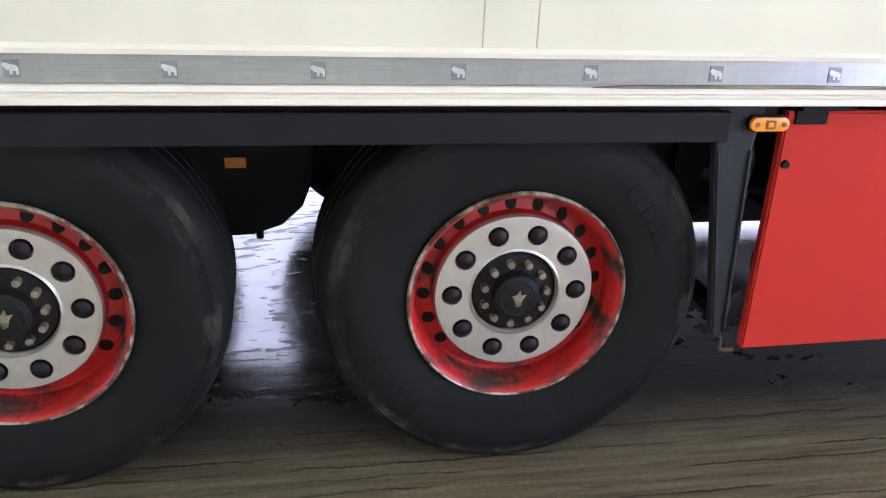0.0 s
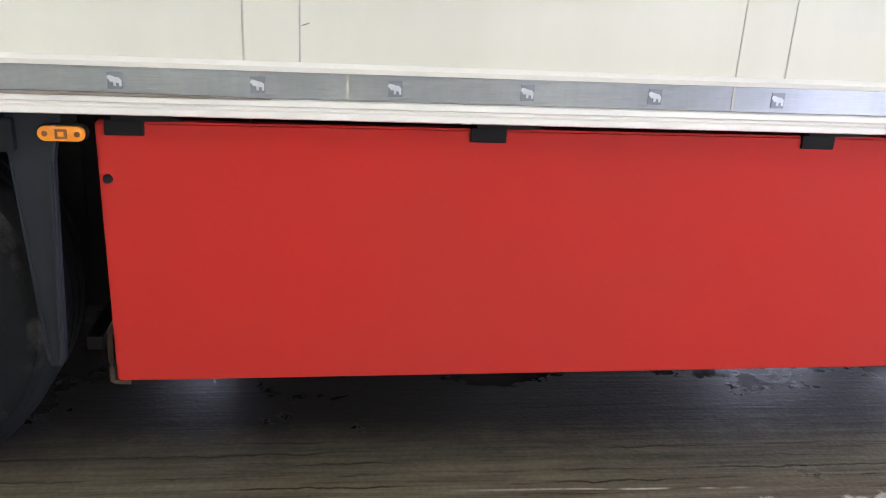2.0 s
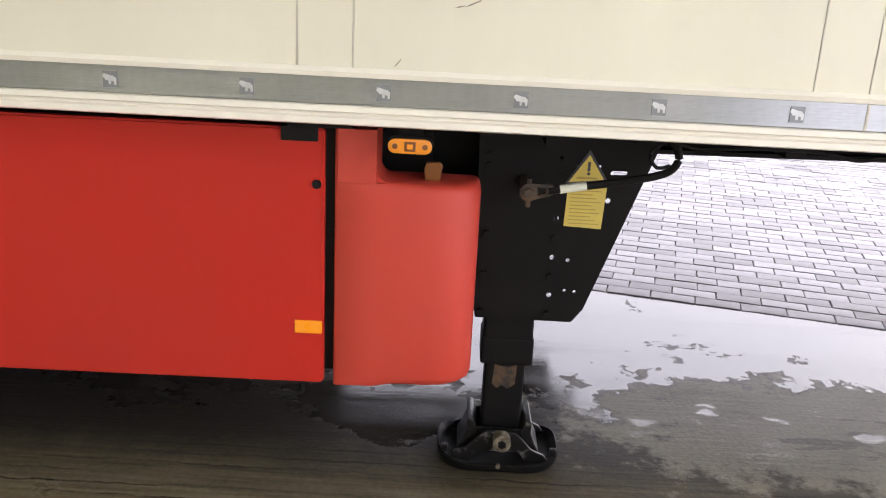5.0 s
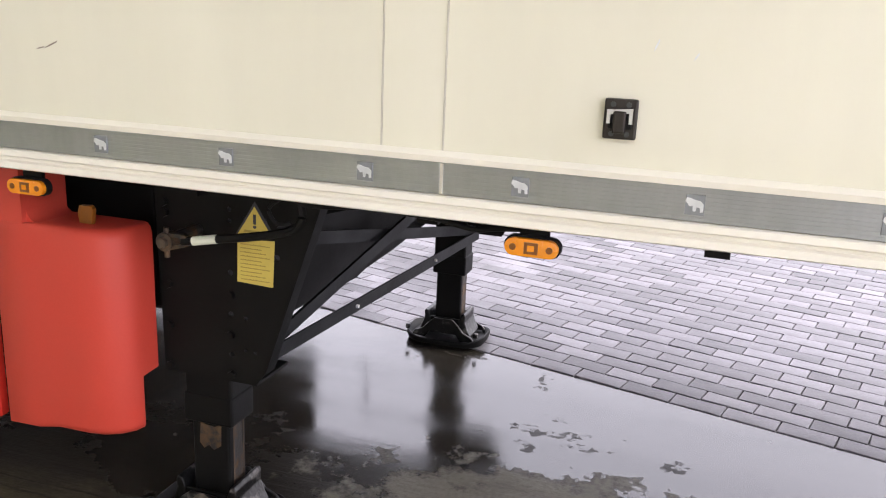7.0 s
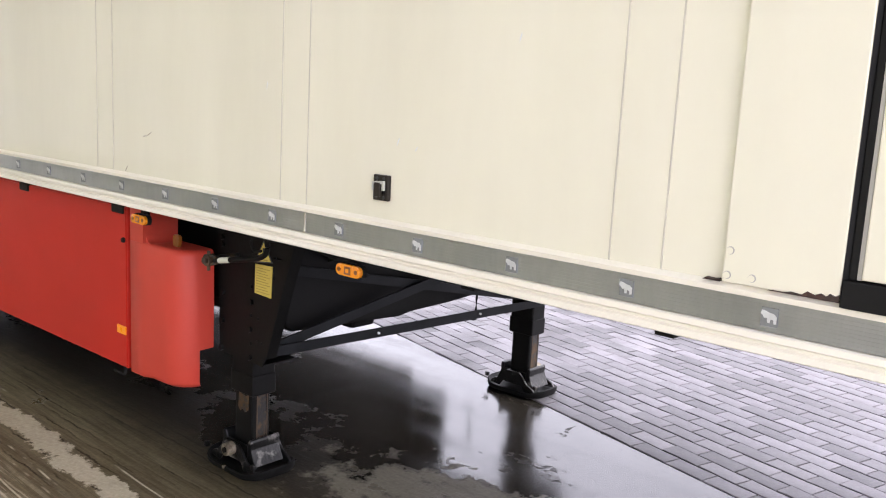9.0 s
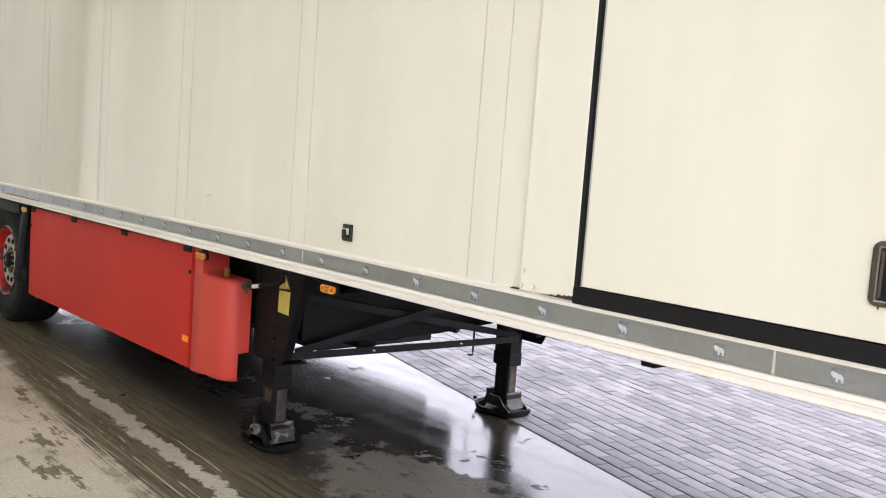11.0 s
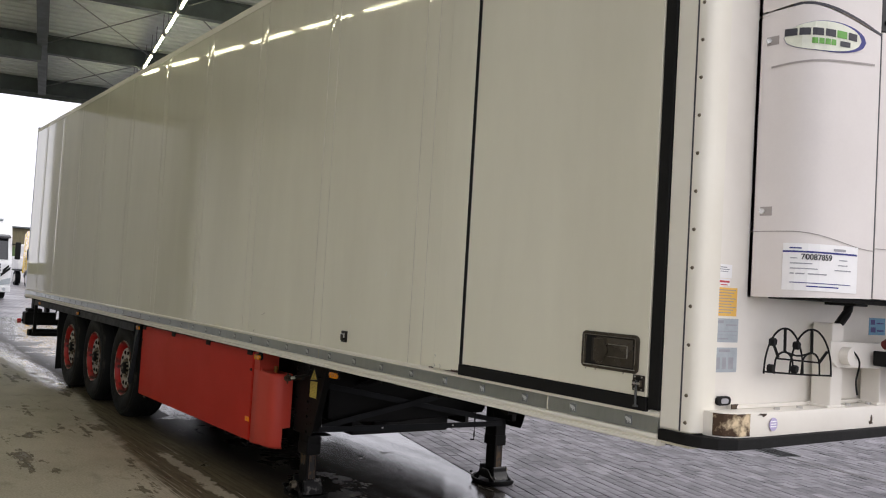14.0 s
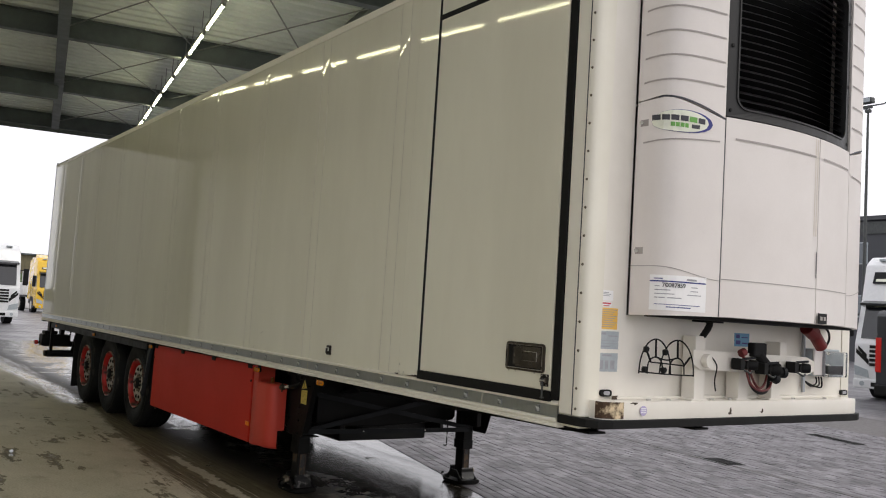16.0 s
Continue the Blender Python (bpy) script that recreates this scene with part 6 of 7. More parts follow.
def landing_leg(y, out, label):
    """out: -1 for the near side, +1 for the far side."""
    leg = part("landing_leg", B(3.978, 4.128, y - 0.056, y + 0.056, 0.345, 1.085, 0.012, 3), "black", trailer, label)
    part("inner_tube", B(3.990, 4.112, y - 0.045, y + 0.045, 0.06, 0.344, 0.012, 3), "black", leg)
    part("tube_collar", B(3.974, 4.132, y - 0.060, y + 0.060, 0.330, 0.42, 0.010, 3), "black", leg)
    part("rust_smear", P([(4.015, 0.262), (4.03, 0.246), (4.045, 0.258), (4.062, 0.245), (4.085, 0.262), (4.088, 0.329), (4.065, 0.318), (4.03, 0.322), (4.02, 0.329)], "y", y + out * 0.0452 - 0.0008, y + out * 0.0452 + 0.0008), "rustblack", leg)
    for a in (-0.024, 0.026):
        part("bright_streak", P([(y + a, 0.12), (y + a + 0.006, 0.13), (y + a + 0.007, 0.329), (y + a + 0.001, 0.329)], "x", 4.1118, 4.1128), "rust", leg)
    part("rust_smear", P([(y - 0.02, 0.10), (y + 0.02, 0.105), (y + 0.025, 0.2), (y + 0.02, 0.329), (y - 0.018, 0.329), (y - 0.022, 0.2)], "x", 4.1115, 4.1124), "rustblack", leg)
    cx = 4.046
    f = smooth(part("foot", foot_pan(cx, y, 0.19, 0.135), "black", leg, "black worn tilting foot of pressed steel"), 40)
    for s in (-1, 1):
        cheek = [(cx - 0.15, 0.030), (cx - 0.135, 0.052), (cx - 0.10, 0.066), (cx - 0.065, 0.105), (cx - 0.04, 0.125), (cx + 0.045, 0.125), (cx + 0.07, 0.103),
                 (cx + 0.10, 0.068), (cx + 0.14, 0.050), (cx + 0.155, 0.030), (cx + 0.085, 0.024), (cx + 0.062, 0.058), (cx - 0.062, 0.058), (cx - 0.085, 0.024)]
        part("cradle_wall", P([(cx - 0.072, 0.045), (cx - 0.070, 0.122), (cx + 0.070, 0.122), (cx + 0.072, 0.045)], "y", y + s * 0.066 - 0.005, y + s * 0.066 + 0.005, 0.003), "black", f)
        part("cheek", P(cheek, "y", y + s * 0.092 - 0.006, y + s * 0.092 + 0.006, 0.003), "wornblack", f)
        plate = [(cx + s * 0.066, 0.05), (cx + s * 0.070, 0.120), (cx + s * 0.080, 0.148), (cx + s * 0.094, 0.154), (cx + s * 0.100, 0.142), (cx + s * 0.098, 0.110), (cx + s * 0.112, 0.075), (cx + s * 0.128, 0.045)]
        part("cradle_side", P(plate, "y", y - 0.072, y + 0.072, 0.005), "wornblack", f)
        part("rim_clip", B(cx + s * 0.165 - 0.010, cx + s * 0.165 + 0.010, y - 0.118, y - 0.098, 0.060, 0.082, 0.004), "wornblack", f)
    smooth(part("pivot_bolt", R((4.053, y + out * 0.098, 0.104), (4.053, y + out * 0.135, 0.104), 0.027, 20), "nut", f, "worn round pivot bolt"))
    part("pivot_core", R((4.053, y + out * 0.135, 0.104), (4.053, y + out * 0.141, 0.104), 0.013, 6), "black", f)
    part("rivet", R((4.046, y + out * 0.128, 0.028), (4.046, y + out * 0.14, 0.028), 0.007, 8), "nut", f)
    return leg


near_leg = landing_leg(0.375, -1, "black telescopic landing leg with a worn tilting foot")
far_leg = landing_leg(2.085, 1, "black telescopic landing leg with a worn tilting foot")
far_leg.location.x = 0.152
outline = [(3.93, 1.084), (4.437, 1.084), (4.43, 1.04), (4.255, 0.53), (4.232, 0.496), (3.948, 0.496), (3.944, 0.52)]
slot_pts = [(4.300, 0.935), (4.342, 0.937), (4.346, 0.943), (4.342, 0.948), (4.302, 0.947), (4.297, 0.941)]
pl = part("leg_plate", plate_mesh(outline, [ring_pts(*h) for h in HOLES] + [slot_pts], 0.284, 0.291), "black", trailer, "black perforated steel leg plate with stickers")
for x, z in ((3.968, 0.748), (3.966, 0.629), (3.964, 0.512), (3.963, 0.975), (3.965, 0.946), (4.160, 0.743), (4.157, 0.630), (4.158, 0.515)):
    part("bolt", R((x, 0.284, z), (x, 0.272, z), 0.012, 6), "black", pl)
part("plate_fold", bar(bmesh.new(), (4.255, 0.31, 0.53), (4.433, 0.31, 1.05), 0.05, 0.006), "black", pl)
part("plate_foot", B(3.95, 4.23, 0.292, 0.46, 0.49, 0.498), "black", pl)
part("leg_plate", P([(x + 0.17, z) for x, z in outline], "y", 2.19, 2.197), "black", trailer)
# stickers on the plate
warn = part("warning_sticker", P([(4.174, 0.905), (4.292, 0.918), (4.236, 1.003)], "y", 0.2818, 0.2838), "ink", pl, "black and yellow warning triangle")
part("triangle_field", P([(4.184, 0.911), (4.281, 0.922), (4.236, 0.990)], "y", 0.2802, 0.2817), "yellow", warn)
part("mark_bar", B(4.2325, 4.2405, 0.2790, 0.2801, 0.944, 0.970), "ink", warn)
part("mark_dot", R((4.2365, 0.2801, 0.937), (4.2365, 0.2790, 0.937), 0.0045, 10), "ink", warn)
part("mark_bar", B(4.205, 4.262, 0.2790, 0.2801, 0.922, 0.927), "print", warn)
note = part("notice", P([(4.181, 0.784), (4.286, 0.780), (4.292, 0.905), (4.184, 0.900)], "y", 0.2815, 0.2838), "yellow", pl, "yellow notice sticker with small print")
for k in range(10):
    part("text_bar", B(4.192, 4.278 - 0.012 * (k % 3), 0.2806, 0.2814, 0.792 + 0.0105 * k, 0.7945 + 0.0105 * k), "print", note)
# crank
gbx = part("crank", R((4.064, 0.29, 0.909), (4.064, 0.172, 0.909), 0.017, 12), "rustblack", trailer, "black landing-gear crank with a pale tape mark")
part("crank_head", R((4.064, 0.172, 0.909), (4.064, 0.138, 0.909), 0.024, 14), "rustblack", gbx)
for dz in (-0.019, 0.019):
    part("crank_fork", bar(bmesh.new(), (4.066, 0.152, 0.909 + dz), (4.122, 0.150, 0.917 + dz * 0.55), 0.016, 0.009), "rustblack", gbx)
part("fork_end", B(4.110, 4.128, 0.140, 0.160, 0.905, 0.931, 0.004), "rustblack", gbx)
part("crank_pin", R((4.064, 0.150, 0.868), (4.064, 0.150, 0.945), 0.007, 8), "rustblack", gbx)
part("crank_cap", R((4.064, 0.138, 0.909), (4.064, 0.126, 0.909), 0.014, 6), "rust", gbx)
part("crank_rod", cable(bmesh.new(), [(4.115, 0.145, 0.915), (4.20, 0.145, 0.931), (4.30, 0.145, 0.949), (4.385, 0.145, 0.968), (4.425, 0.145, 0.985), (4.442, 0.145, 1.012), (4.436, 0.145, 1.045), (4.415, 0.145, 1.07), (4.405, 0.145, 1.084)], 0.0108), "black", gbx)
part("tape", R((4.145, 0.145, 0.9205), (4.213, 0.145, 0.9336), 0.0116, 10), "oval", gbx, "pale tape on the crank")
part("crank_clip", cable(bmesh.new(), [(4.40, 0.14, 1.06), (4.365, 0.13, 1.03), (4.385, 0.13, 0.995), (4.42, 0.135, 1.0)], 0.005), "matblack", gbx)
part("loose_cable", cable(bmesh.new(), [(4.40, 0.12, 1.075), (4.48, 0.10, 1.055), (4.62, 0.09, 1.066), (4.78, 0.09, 1.062), (4.87, 0.09, 1.048), (4.93, 0.08, 1.058), (5.02, 0.08, 1.066)], 0.006), "matblack", trailer, "loose black cable under the rail")
# braces between the legs and forward to the beams
part("cross_brace", bar(bmesh.new(), (4.19, 0.40, 0.552), (4.33, 2.06, 0.905), 0.010, 0.042), "darkgrey", trailer, "dark flat cross brace")
part("cross_brace", bar(bmesh.new(), (4.165, 0.40, 0.865), (4.305, 2.06, 0.545), 0.010, 0.042), "darkgrey", trailer)
tie = part("cross_tie", bar(bmesh.new(), (4.20, 0.31, 0.535), (4.33, 2.05, 0.530), 0.007, 0.042), "darkgrey", trailer, "dark grey tie bar between the landing legs")
for y in (0.9, 1.55):
    xx = 4.20 + 0.14 * (y - 0.3) / 1.87
    part("tie_rivet", R((xx - 0.001, y, 0.533), (xx + 0.011, y, 0.533), 0.006, 8), "sticker_white", tie)
part("hook_ring", cable(bmesh.new(), [(4.75, 2.3, 1.0), (4.75, 2.3, 0.88), (4.77, 2.3, 0.862), (4.83, 2.3, 0.862)], 0.008), "steel", trailer)

# ---- rear end ----
part("rear_crossbar", B(-5.72, -5.6, 0.04, WID - 0.04, 0.62, 0.72, 0.01), "black", trailer)
rb = part("rear_lamp_box", B(-5.80, -5.50, -0.02, 0.46, 0.63, 0.84, 0.03, 3), "matblack", trailer, "black rear lamp housing under the body")
part("lamp_glass", B(-5.806, -5.80, 0.03, 0.42, 0.67, 0.80, 0.003), "redlens", rb)
part("lamp_bracket", B(-5.74, -5.56, 0.10, 0.16, 0.84, 1.085, 0.008), "black", rb)
part("lamp_bracket", B(-5.74, -5.56, 0.30, 0.36, 0.84, 1.085, 0.008), "black", rb)
part("lamp_lid", B(-5.78, -5.52, 0.02, 0.24, 0.84, 0.90, 0.02), "matblack", rb)
part("stalk", R((-5.66, -0.02, 0.70), (-5.66, -0.06, 0.69), 0.016, 10), "matblack", rb)
smooth(part("stalk_lamp", R((-5.66, -0.055, 0.69), (-5.66, -0.115, 0.688), 0.042, 18, 0.034), "redlens", rb, "small round red outline lamp on a rubber stalk"))
part("cord", cable(bmesh.new(), [(-5.60, 0.42, 0.80), (-5.58, 0.47, 0.86), (-5.58, 0.44, 0.93), (-5.58, 0.38, 0.98), (-5.58, 0.36, 1.06)], 0.012), "matblack", rb)
ub = smooth(part("underrun_bar", P(capsule_poly(-5.62, 0.50, 0.19, 0.125), "y", 0.10, WID - 0.10, 0.01), "darkgrey", trailer, "dark grey rounded underrun bar"))
for y0, y1 in ((0.055, 0.099), (WID - 0.099, WID - 0.055)):
    smooth(part("bar_end", P(capsule_poly(-5.62, 0.50, 0.17, 0.105), "y", y0, y1, 0.016), "matblack", ub))
for y in (0.52, 0.75, 1.75):
    part("bar_strut", bar(bmesh.new(), (-5.60, y, 0.5), (-5.3, y, 0.88), 0.07, 0.03), "black", ub)
part("rear_post", B(-5.05, -5.0, 0.02, 0.07, 0.55, 1.08, 0.006), "black", trailer)

part("hook_rod", cable(bmesh.new(), [(3.71, 2.24, 0.56), (3.71, 2.24, 0.30), (3.705, 2.24, 0.275), (3.66, 2.24, 0.268)], 0.007), "matblack", trailer, "bent black rod under the chassis")

# ---- parked vehicles and distance ----
def truck(name, label, paint, m, high=3.6, group="parked trucks"):
    """A cab-over tractor, facing +x, its front bumper at x = 0."""
    t = thing(name, label, "truck", group)
    side = [(-0.05, 0.42), (0.0, 0.6), (0.0, 1.55), (-0.06, 1.75), (-0.32, 2.75), (-0.55, high - 0.25), (-0.9, high), (-2.2, high), (-2.25, 0.9), (-1.75, 0.75), (-1.6, 0.42)]
    smooth(part("cab", P(side, "y", -1.22, 1.22, 0.05), paint, t), 30)
    part("windscreen", P([(-0.035, 1.72), (-0.315, 2.72), (-0.30, 2.735), (-0.02, 1.73)], "y", -1.05, 1.05), "darkglass", t)
    part("sun_visor", P([(-0.24, 2.62), (-0.02, 2.66), (-0.02, 2.72), (-0.30, 2.80)], "y", -1.1, 1.1), "darkglass", t)
    for s in (-1, 1):
        part("side_window", B(-1.15, -0.35, s * 1.225 - 0.006, s * 1.225 + 0.006, 1.78, 2.5, 0.004), "darkglass", t)
        part("wing_mirror", B(-0.16, -0.02, s * 1.42 - 0.11, s * 1.42 + 0.11, 1.75, 2.5, 0.05), "matblack", t)
        part("mirror_arm", R((-0.2, s * 1.2, 2.4), (-0.09, s * 1.42, 2.4), 0.025, 8), "matblack", t)
        part("headlight", P([(s * 0.78, 0.62), (s * 1.18, 0.68), (s * 1.2, 0.95), (s * 0.82, 0.84)], "x", -0.02, 0.022), "sticker_grey", t)
        part("step", B(-1.2, -0.45, s * 1.2 - 0.03, s * 1.2 + 0.03, 0.35, 0.5, 0.02), "darkgrey", t)
        for x, r in ((-1.35, 0.5), (-5.0, 0.5)):
            w = smooth(part("wheel", R((x, s * 0.9, 0.5), (x, s * 1.22, 0.5), r, 28), "tyre", t))
            part("rim", R((x, s * 1.215, 0.5), (x, s * 1.235, 0.5), 0.28, 20), "ring", w)
        part("wheel_arch", P([(-1.98, 0.55), (-1.9, 0.95), (-1.6, 1.1), (-1.1, 1.1), (-0.8, 0.95), (-0.72, 0.55)], "y", s * 1.221 - 0.004, s * 1.221 + 0.004), "matblack", t)
    for k in range(5):
        part("grille_bar", B(-0.005, 0.02, -0.78, 0.78, 0.95 + 0.125 * k, 1.035 + 0.125 * k, 0.006), "matblack", t)
    part("bumper", B(-0.1, 0.06, -1.22, 1.22, 0.32, 0.58, 0.04), paint, t)
    part("lower_grille", B(0.055, 0.066, -0.7, 0.7, 0.38, 0.5, 0.004), "matblack", t)
    part("wiper", bar(bmesh.new(), (-0.03, -0.6, 1.76), (-0.16, 0.1, 2.2), 0.03, 0.01), "matblack", t)
    part("deflector", P([(-0.95, high - 0.02), (-2.2, high + 0.25), (-2.25, high - 0.02)], "y", -1.0, 1.0, 0.03), paint, t)
    for s in (-1, 1):
        part("intake", P([(s * 0.80, 0.98), (s * 1.16, 1.30), (s * 1.16, 1.42), (s * 0.80, 1.12)], "x", -0.01, 0.018), "matblack", t)
        part("intake", P([(s * 0.86, 1.16), (s * 1.10, 1.40), (s * 1.10, 1.50), (s * 0.86, 1.28)], "x", -0.012, 0.019), "matblack", t)
        part("fog_lamp", R((0.05, s * 0.95, 0.45), (0.068, s * 0.95, 0.45), 0.07, 14), "sticker_grey", t)
        part("door_line", B(-1.32, -1.30, s * 1.223 - 0.003, s * 1.223 + 0.003, 0.8, 2.7), "matblack", t)
        part("door_line", B(-0.30, -0.28, s * 1.223 - 0.003, s * 1.223 + 0.003, 0.8, 2.6), "matblack", t)
        part("door_grip", B(-1.25, -1.08, s * 1.235 - 0.012, s * 1.235 + 0.012, 1.55, 1.60, 0.008), "matblack", t)
        part("side_fairing", P([(-2.2, 0.9), (-2.25, high - 0.1), (-2.7, high - 0.25), (-2.75, 0.9)], "y", s * 1.18 - 0.03, s * 1.18 + 0.03, 0.01), paint, t)
        part("roof_lamp", B(-0.72, -0.60, s * 0.75 - 0.12, s * 0.75 + 0.12, high - 0.14, high - 0.06, 0.02), "sticker_grey", t)
    part("roof_sign", P([(-0.56, high - 0.42), (-0.40, high - 0.75), (-0.385, high - 0.74), (-0.545, high - 0.41)], "y", -0.85, 0.85), "oval", t)
    part("sign_frame", P([(-0.553, high - 0.37), (-0.375, high - 0.80), (-0.368, high - 0.795), (-0.545, high - 0.365)], "y", -0.93, 0.93), "darkgrey", t)
    part("chassis", B(-5.9, -2.2, -0.45, 0.45, 0.55, 0.95, 0.02), "black", t)
    part("fuel_tank", B(-4.0, -2.5, 0.6, 1.2, 0.45, 1.0, 0.08), "galv", t)
    part("trailer_coupling", B(-5.3, -4.5, -0.45, 0.45, 0.95, 1.1, 0.04), "black", t)
    part("rear_box", B(-5.9, -3.6, -1.2, 1.2, 1.0, 1.12, 0.02), "darkgrey", t)
    t.matrix_basis = m
    return t


truck("parked_truck", "white cab-over truck parked facing the wash bay", "truckwhite", pose(-31.0, 2.55, -0.02, 0, 0, 3), 3.55)
truck("parked_truck", "yellow cab-over truck parked far off in the yard", "truckyellow", pose(-52.0, 9.45, -0.02, 0, 0, 2), 3.75)
truck("parked_truck", "white cab-over truck with dark grille parked across the yard", "truckwhite", pose(-1.05, 20.9, -0.02, 0, 0, -88), 4.1)


def van(m):
    t = thing("parked_van", "dark panel van parked beside a white truck", "van")
    body = [(0.0, 0.45), (0.0, 2.3), (0.1, 2.42), (4.0, 2.42), (4.4, 2.2), (5.0, 1.5), (5.7, 1.2), (5.85, 0.9), (5.85, 0.45)]
    smooth(part("body", P(body, "y", -1.0, 1.0, 0.06), "vanblack", t), 30)
    for s in (-1, 1):
        part("tail_lamp", B(-0.02, 0.05, s * 0.93 - 0.07, s * 0.93 + 0.07, 0.9, 1.75, 0.02), "redlens", t, "red tail lamp")
        part("rear_window", B(-0.012, 0.01, s * 0.42 - 0.33, s * 0.42 + 0.33, 1.45, 2.1, 0.006), "darkglass", t)
        for x in (1.0, 4.7):
            part("wheel", R((x, s * 0.78, 0.34), (x, s * 1.01, 0.34), 0.34, 22), "tyre", t)
    part("bumper", B(-0.1, 0.05, -0.98, 0.98, 0.35, 0.6, 0.04), "matblack", t)
    part("plate", B(-0.018, 0.0, -0.26, 0.26, 0.95, 1.06, 0.004), "yellow", t)
    t.matrix_basis = m
    return t


van(pose(0.92, 17.9, -0.02, 0, 0, 90))

# big bags stacked by the far truck
bag0 = None
for k, (x, y, z) in enumerate(((-64, 9.5, 0), (-64.2, 10.55, 0), (-64, 9.55, 1.05), (-64.3, 10.5, 1.0), (-64, 9.9, 2.0))):
    if bag0 is None:
        bag0 = thing("bulk_bag", "white woven bulk bag standing in a stack", "bag", "stack of bulk bags")
        bm = bmesh.new()
        block(bm, -0.5, 0.5, -0.5, 0.5, 0.0, 1.0, 0.16, 4)
        smooth(part("sack", bm, "bag", bag0), 60)
        part("neck", R((0, 0, 0.96), (0, 0, 1.04), 0.16, 12, 0.1), "bag", bag0)
        bag0.matrix_basis = pose(x, y, z - 0.02)
    else:
        copy_thing(bag0, pose(x, y, z - 0.02, 0, 0, 13 * k))

# lamp mast
mast = thing("lamp_mast", "tall grey lamp mast with two floodlights", "lamp mast")
part("pole", R((-7.0, 29.9, -0.02), (-7.0, 29.9, 10.75), 0.085, 12, 0.045), "steel", mast)
part("collar", R((-7.0, 29.9, 10.7), (-7.0, 29.9, 10.8), 0.13, 12), "steel", mast)
part("cross_arm", R((-7.2, 29.9, 10.95), (-6.35, 29.9, 10.95), 0.03, 8), "steel", mast)
part("curved_arm", R((-6.35, 29.9, 10.95), (-6.12, 29.9, 11.12), 0.03, 8), "steel", mast)
for x, z in ((-7.02, 11.0), (-5.85, 11.06)):
    fl = part("floodlight", B(x - 0.25, x + 0.25, 29.7, 30.0, z + 0.04, z + 0.28, 0.06), "steel", mast)
    part("glass", B(x - 0.19, x + 0.19, 29.685, 29.705, z + 0.08, z + 0.24, 0.01), "sticker_grey", fl)
    part("bracket", B(x - 0.2, x + 0.2, 29.85, 29.93, z - 0.16, z - 0.02, 0.02), "steel", fl)

# far buildings and a bank on the horizon
hall = thing("warehouse", "dark clad warehouse far behind the yard", "building")
part("wall", B(-60, 14, 60, 90, -0.02, 10.6), "building", hall)
part("roof", B(-60.3, 14.3, 59.7, 90.3, 10.6, 10.95, 0.05), "building", hall)
for k in range(26):
    for z0 in (3.4, 7.4):
        w = part("window", B(-58 + 2.8 * k, -56.9 + 2.8 * k, 59.94, 60.02, z0, z0 + 1.5), "window", hall)
        part("frame", B(-58.08 + 2.8 * k, -56.82 + 2.8 * k, 59.97, 60.01, z0 - 0.08, z0 + 1.58), "sticker_grey", w)
part("parapet_band", B(-60.1, 14.1, 59.9, 59.99, 9.6, 10.5), "steel", hall)
for x in (-44, -30, -21, -9):
    part("roof_vent", B(x, x + 1.4, 61, 62.2, 10.95, 11.7, 0.1), "steel", hall)
shed = thing("storage_shed", "olive-brown flat-roofed shed with a green lower wall far behind the yard", "shed")
part("wall", B(-82, -75, 7.5, 14.5, -0.02, 2.9), "shedgreen", shed)
part("upper_wall", B(-82.1, -74.9, 7.4, 14.6, 2.9, 4.6), "shedbrown", shed)
part("roof", B(-82.4, -74.6, 7.1, 14.9, 4.6, 4.75, 0.03), "beam", shed)
bank = bmesh.new()
rng = random.Random(5)
rows = [[], []]
for k in range(81):
    y = -120 + 3 * k
    h = 2.0 + 0.4 * math.sin(k * 0.31) + rng.uniform(-0.25, 0.25)
    rows[0].append(bank.verts.new((-118, y, -0.02)))
    rows[1].append(bank.verts.new((-124 + rng.uniform(-0.6, 0.6), y, h)))
back = [bank.verts.new((-132, -120 + 3 * k, -0.02)) for k in range(81)]
for k in range(80):
    bank.faces.new((rows[0][k], rows[0][k + 1], rows[1][k + 1], rows[1][k]))
    bank.faces.new((rows[1][k], rows[1][k + 1], back[k + 1], back[k]))
smooth(tagged(part("backdrop_bank", bank, "grass"), "low brown-green bank along the horizon", "bank", kind="structure"))
shrub = bmesh.new()
for k in range(900):
    y = rng.uniform(-60, 90)
    z = 1.8 + rng.random() ** 2 * 3.6
    s = rng.uniform(0.25, 0.7)
    c = Vector((-125 + rng.uniform(-2, 2), y, z))
    d = [Vector((rng.uniform(-s, s), rng.uniform(-s, s), rng.uniform(-s * 0.4, s))) for _ in range(3)]
    shrub.faces.new([shrub.verts.new(c + v) for v in d])
tagged(part("hedge", shrub, "grass"), "bare winter hedge on the far bank", "hedge", kind="stuff")

# surface drains in the paving
def drain(x0, y0, x1, y1, w, label):
    d = thing("drain_grate", label, "drain", kind="structure")
    part("channel", bar(bmesh.new(), (x0, y0, 0.006), (x1, y1, 0.006), w, 0.008), "steel", d)
    n = max(2, int(math.hypot(x1 - x0, y1 - y0) / 0.045))
    for k in range(n):
        t = (k + 0.5) / n
        c = Vector((x0 + (x1 - x0) * t, y0 + (y1 - y0) * t, 0.0135))
        q = Vector((y1 - y0, x0 - x1, 0)).normalized() * w * 0.4
        part("bar", bar(bmesh.new(), c - q, c + q, 0.018, 0.006), "black", d)


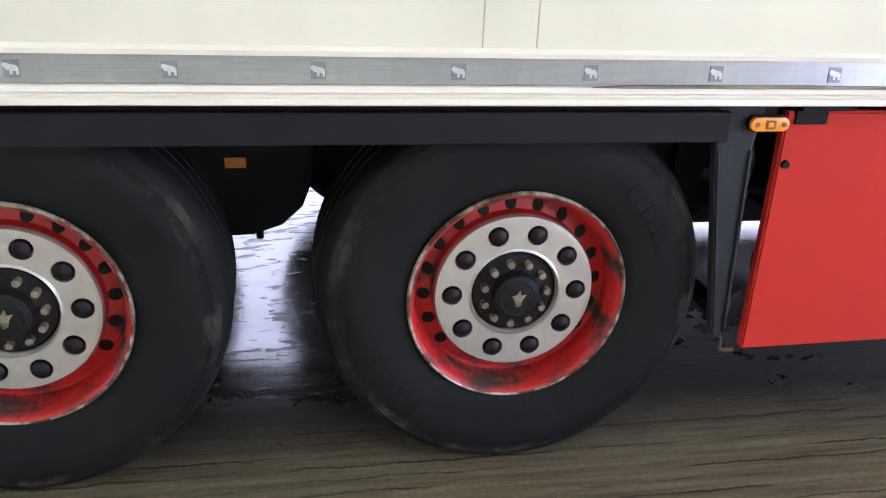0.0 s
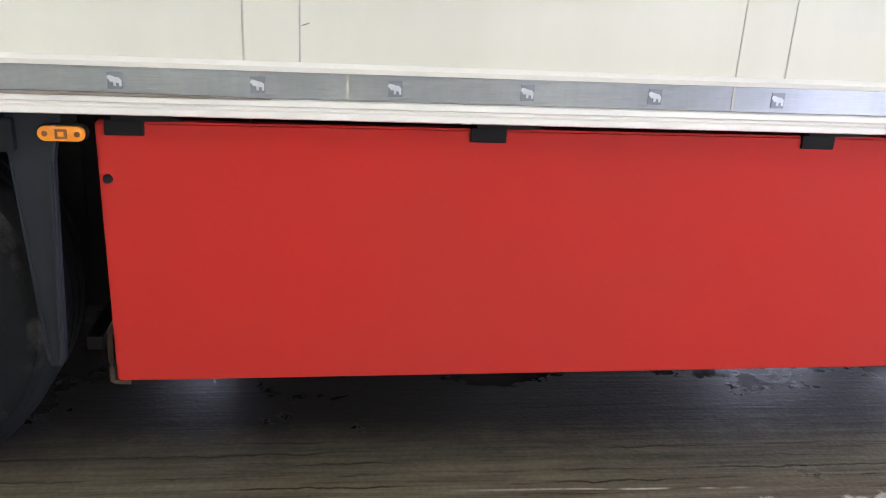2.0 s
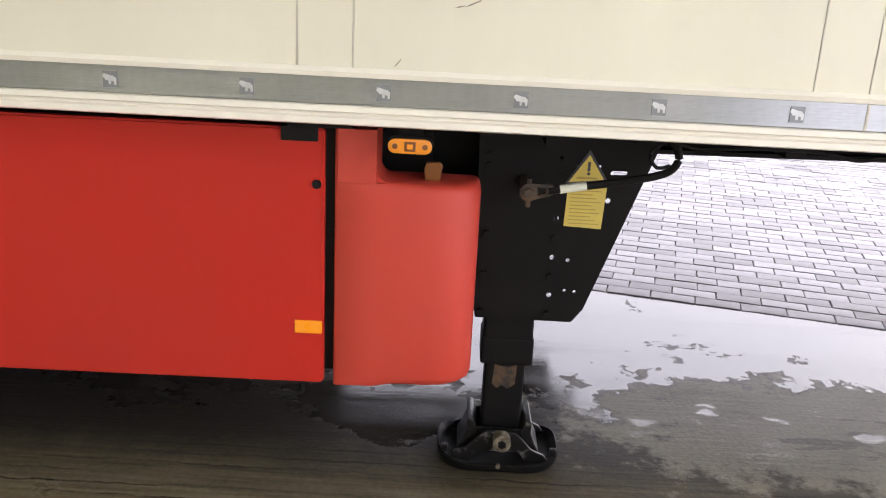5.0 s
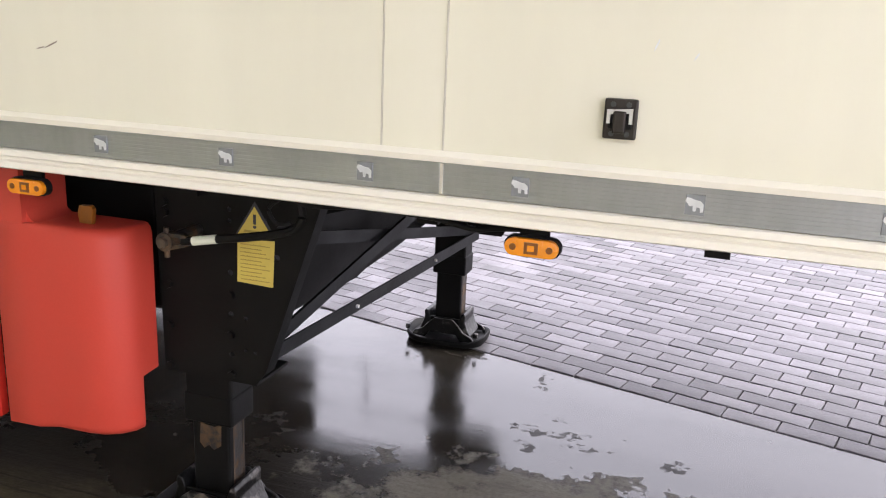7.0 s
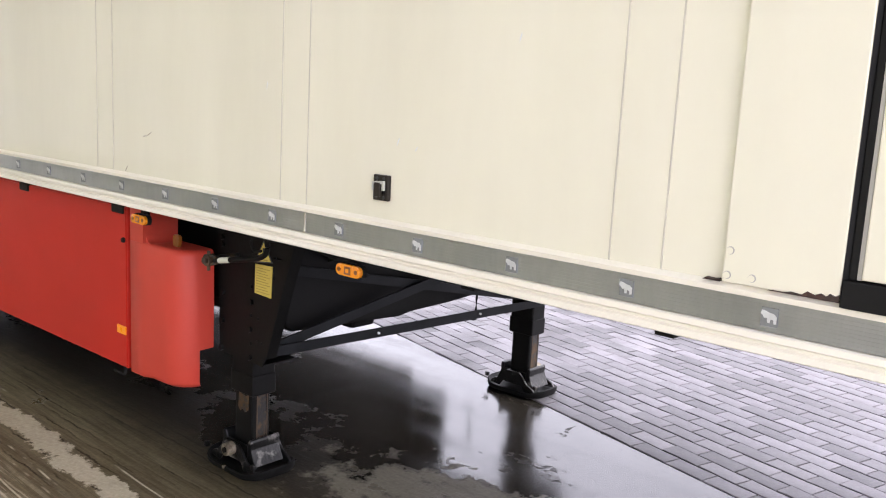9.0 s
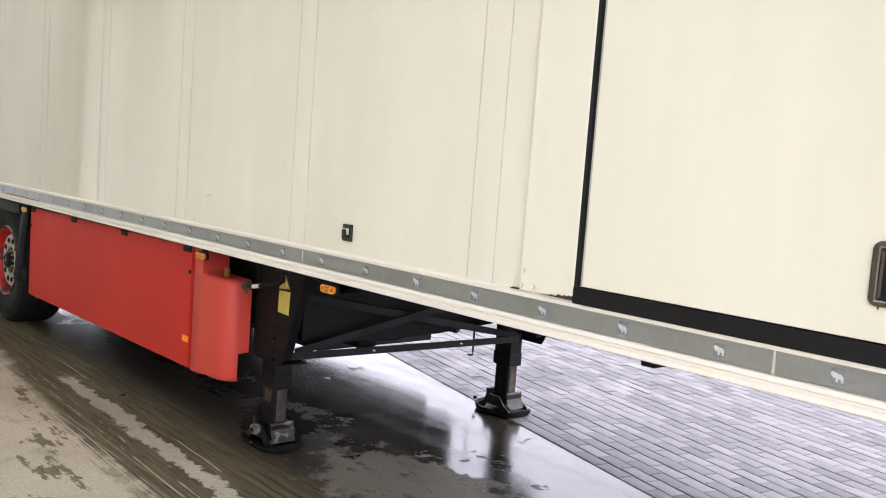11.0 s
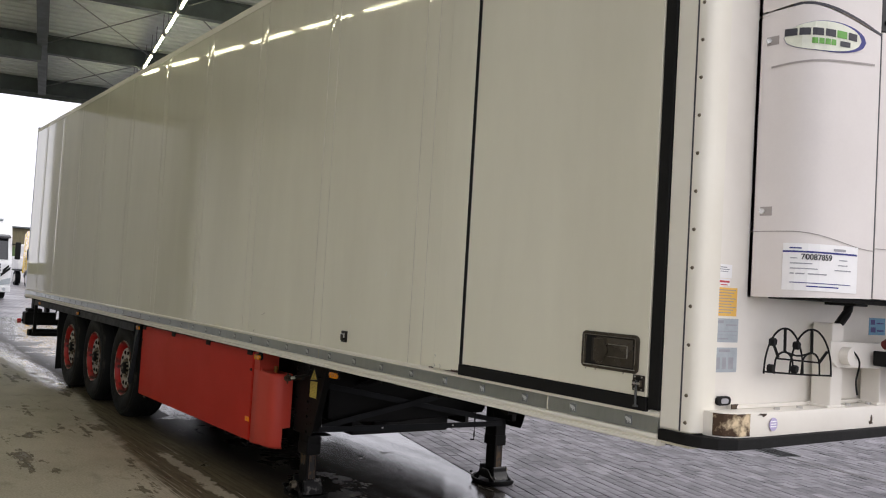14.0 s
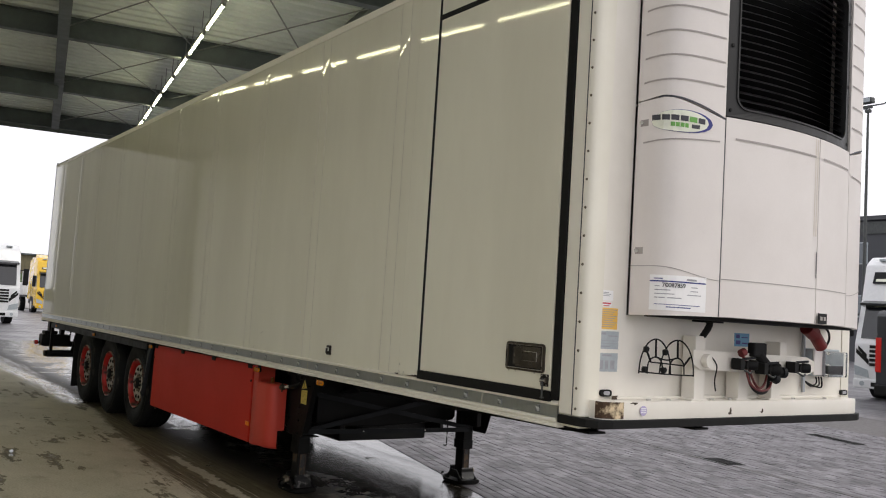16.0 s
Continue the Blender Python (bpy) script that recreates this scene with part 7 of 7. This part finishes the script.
drain(4.0, 6.25, 4.45, 6.15, 0.32, "dark slotted steel drain grate set in the paving")
drain(2.75, 10.55, 3.8, 10.2, 0.24, "dark slotted steel drain grate set in the paving")
part("kerb_line", bar(bmesh.new(), (0.2, 6.75, 0.002), (4.0, 6.12, 0.002), 0.05, 0.012), "joint", ground)
part("kerb_line", bar(bmesh.new(), (4.5, 6.05, 0.002), (9.0, 5.3, 0.002), 0.05, 0.012), "joint", ground)

# ---- paving stones beyond the pad: the near ones singly, the rest joined ----
bed = bmesh.new()
flat(bed, -8.0, 14.0, 0.0, 12.0, -0.012, PAD)
tagged(part("pavement_bed", bed, "joint"), "dark sand bed between the paving stones", "pavement", kind="structure")
paving = thing("pavement", "grey concrete paving stones with dark uneven joints", "pavement", kind="structure")
PL, PW = 0.21, 0.105


def stone_verts(cx, cy, l, w, z, tilt, yaw):
    """A stone with a chamfered top and a slight waist on its long sides."""
    pts = []
    for ins, zz in ((0.0, -0.012), (0.0, z - 0.002), (0.0028, z)):
        hl, hw = l / 2 - ins, w / 2 - ins
        for x, y in ((-hl, -hw), (-hl * 0.45, -hw + 0.003), (hl * 0.45, -hw + 0.002), (hl, -hw), (hl, hw), (hl * 0.45, hw - 0.003), (-hl * 0.45, hw - 0.003), (-hl, hw)):
            a, b = x * math.cos(yaw) - y * math.sin(yaw), x * math.sin(yaw) + y * math.cos(yaw)
            pts.append((cx + a, cy + b, zz + (tilt[0] * x + tilt[1] * y if zz > 0 else 0) + (0.0 if zz < 0 else 0)))
    return pts


STONE_FACES = [tuple(range(16, 24))] + [(r * 8 + k, r * 8 + (k + 1) % 8, (r + 1) * 8 + (k + 1) % 8, (r + 1) * 8 + k) for r in range(2) for k in range(8)]
rng = random.Random(11)
single, verts, faces = [], [], []
for row in range(0, 88):
    v = PW * (row + 0.5)
    u = -7.5 + (PL / 2 if row % 2 else 0.0) + rng.uniform(-0.01, 0.01)
    while u < 13.5:
        l, w = PL - rng.uniform(0.001, 0.005), PW - rng.uniform(0.001, 0.004)
        z = rng.uniform(-0.002, 0.003)
        tilt, yaw = (rng.uniform(-0.012, 0.012), rng.uniform(-0.03, 0.03)), rng.uniform(-0.02, 0.02)
        if 4.2 < u < 6.6 and row < 26:
            single.append((u, v, l, w, z + 0.004, tilt, yaw))
        else:
            n = len(verts)
            verts += [tuple(PAD @ Vector(p)) for p in stone_verts(u, v, l, w, z + 0.004, tilt, yaw)]
            faces += [tuple(n + i for i in f) for f in STONE_FACES]
        u += PL
me = bpy.data.meshes.new("paving_stones")
me.from_pydata(verts, [], faces)
me.materials.append(M["paver"])
rest = tagged(new("paving_stones", me), "grey concrete paving stones", kind="stuff")
rest.parent = paving
shapes = []
for k in range(6):
    sm = bpy.data.meshes.new("paving_stone")
    tl = (rng.uniform(-0.012, 0.012), rng.uniform(-0.015, 0.015))
    sm.from_pydata(stone_verts(0, 0, PL - 0.004 - 0.0005 * k, PW - 0.004 - 0.0006 * ((k * 2) % 5), 0.004 + 0.0008 * (k % 4), tl, 0.0), [], STONE_FACES)
    sm.materials.append(M["paver"])
    shapes.append(sm)
for k, (u, v, l, w, z, tilt, yaw) in enumerate(single):
    o = new("paving_stone", shapes[(k * 5 + k // 7) % 6])
    o.parent = paving
    o.matrix_basis = PAD @ Matrix.Translation((u, v, 0)) @ Matrix.Rotation(yaw, 4, "Z")
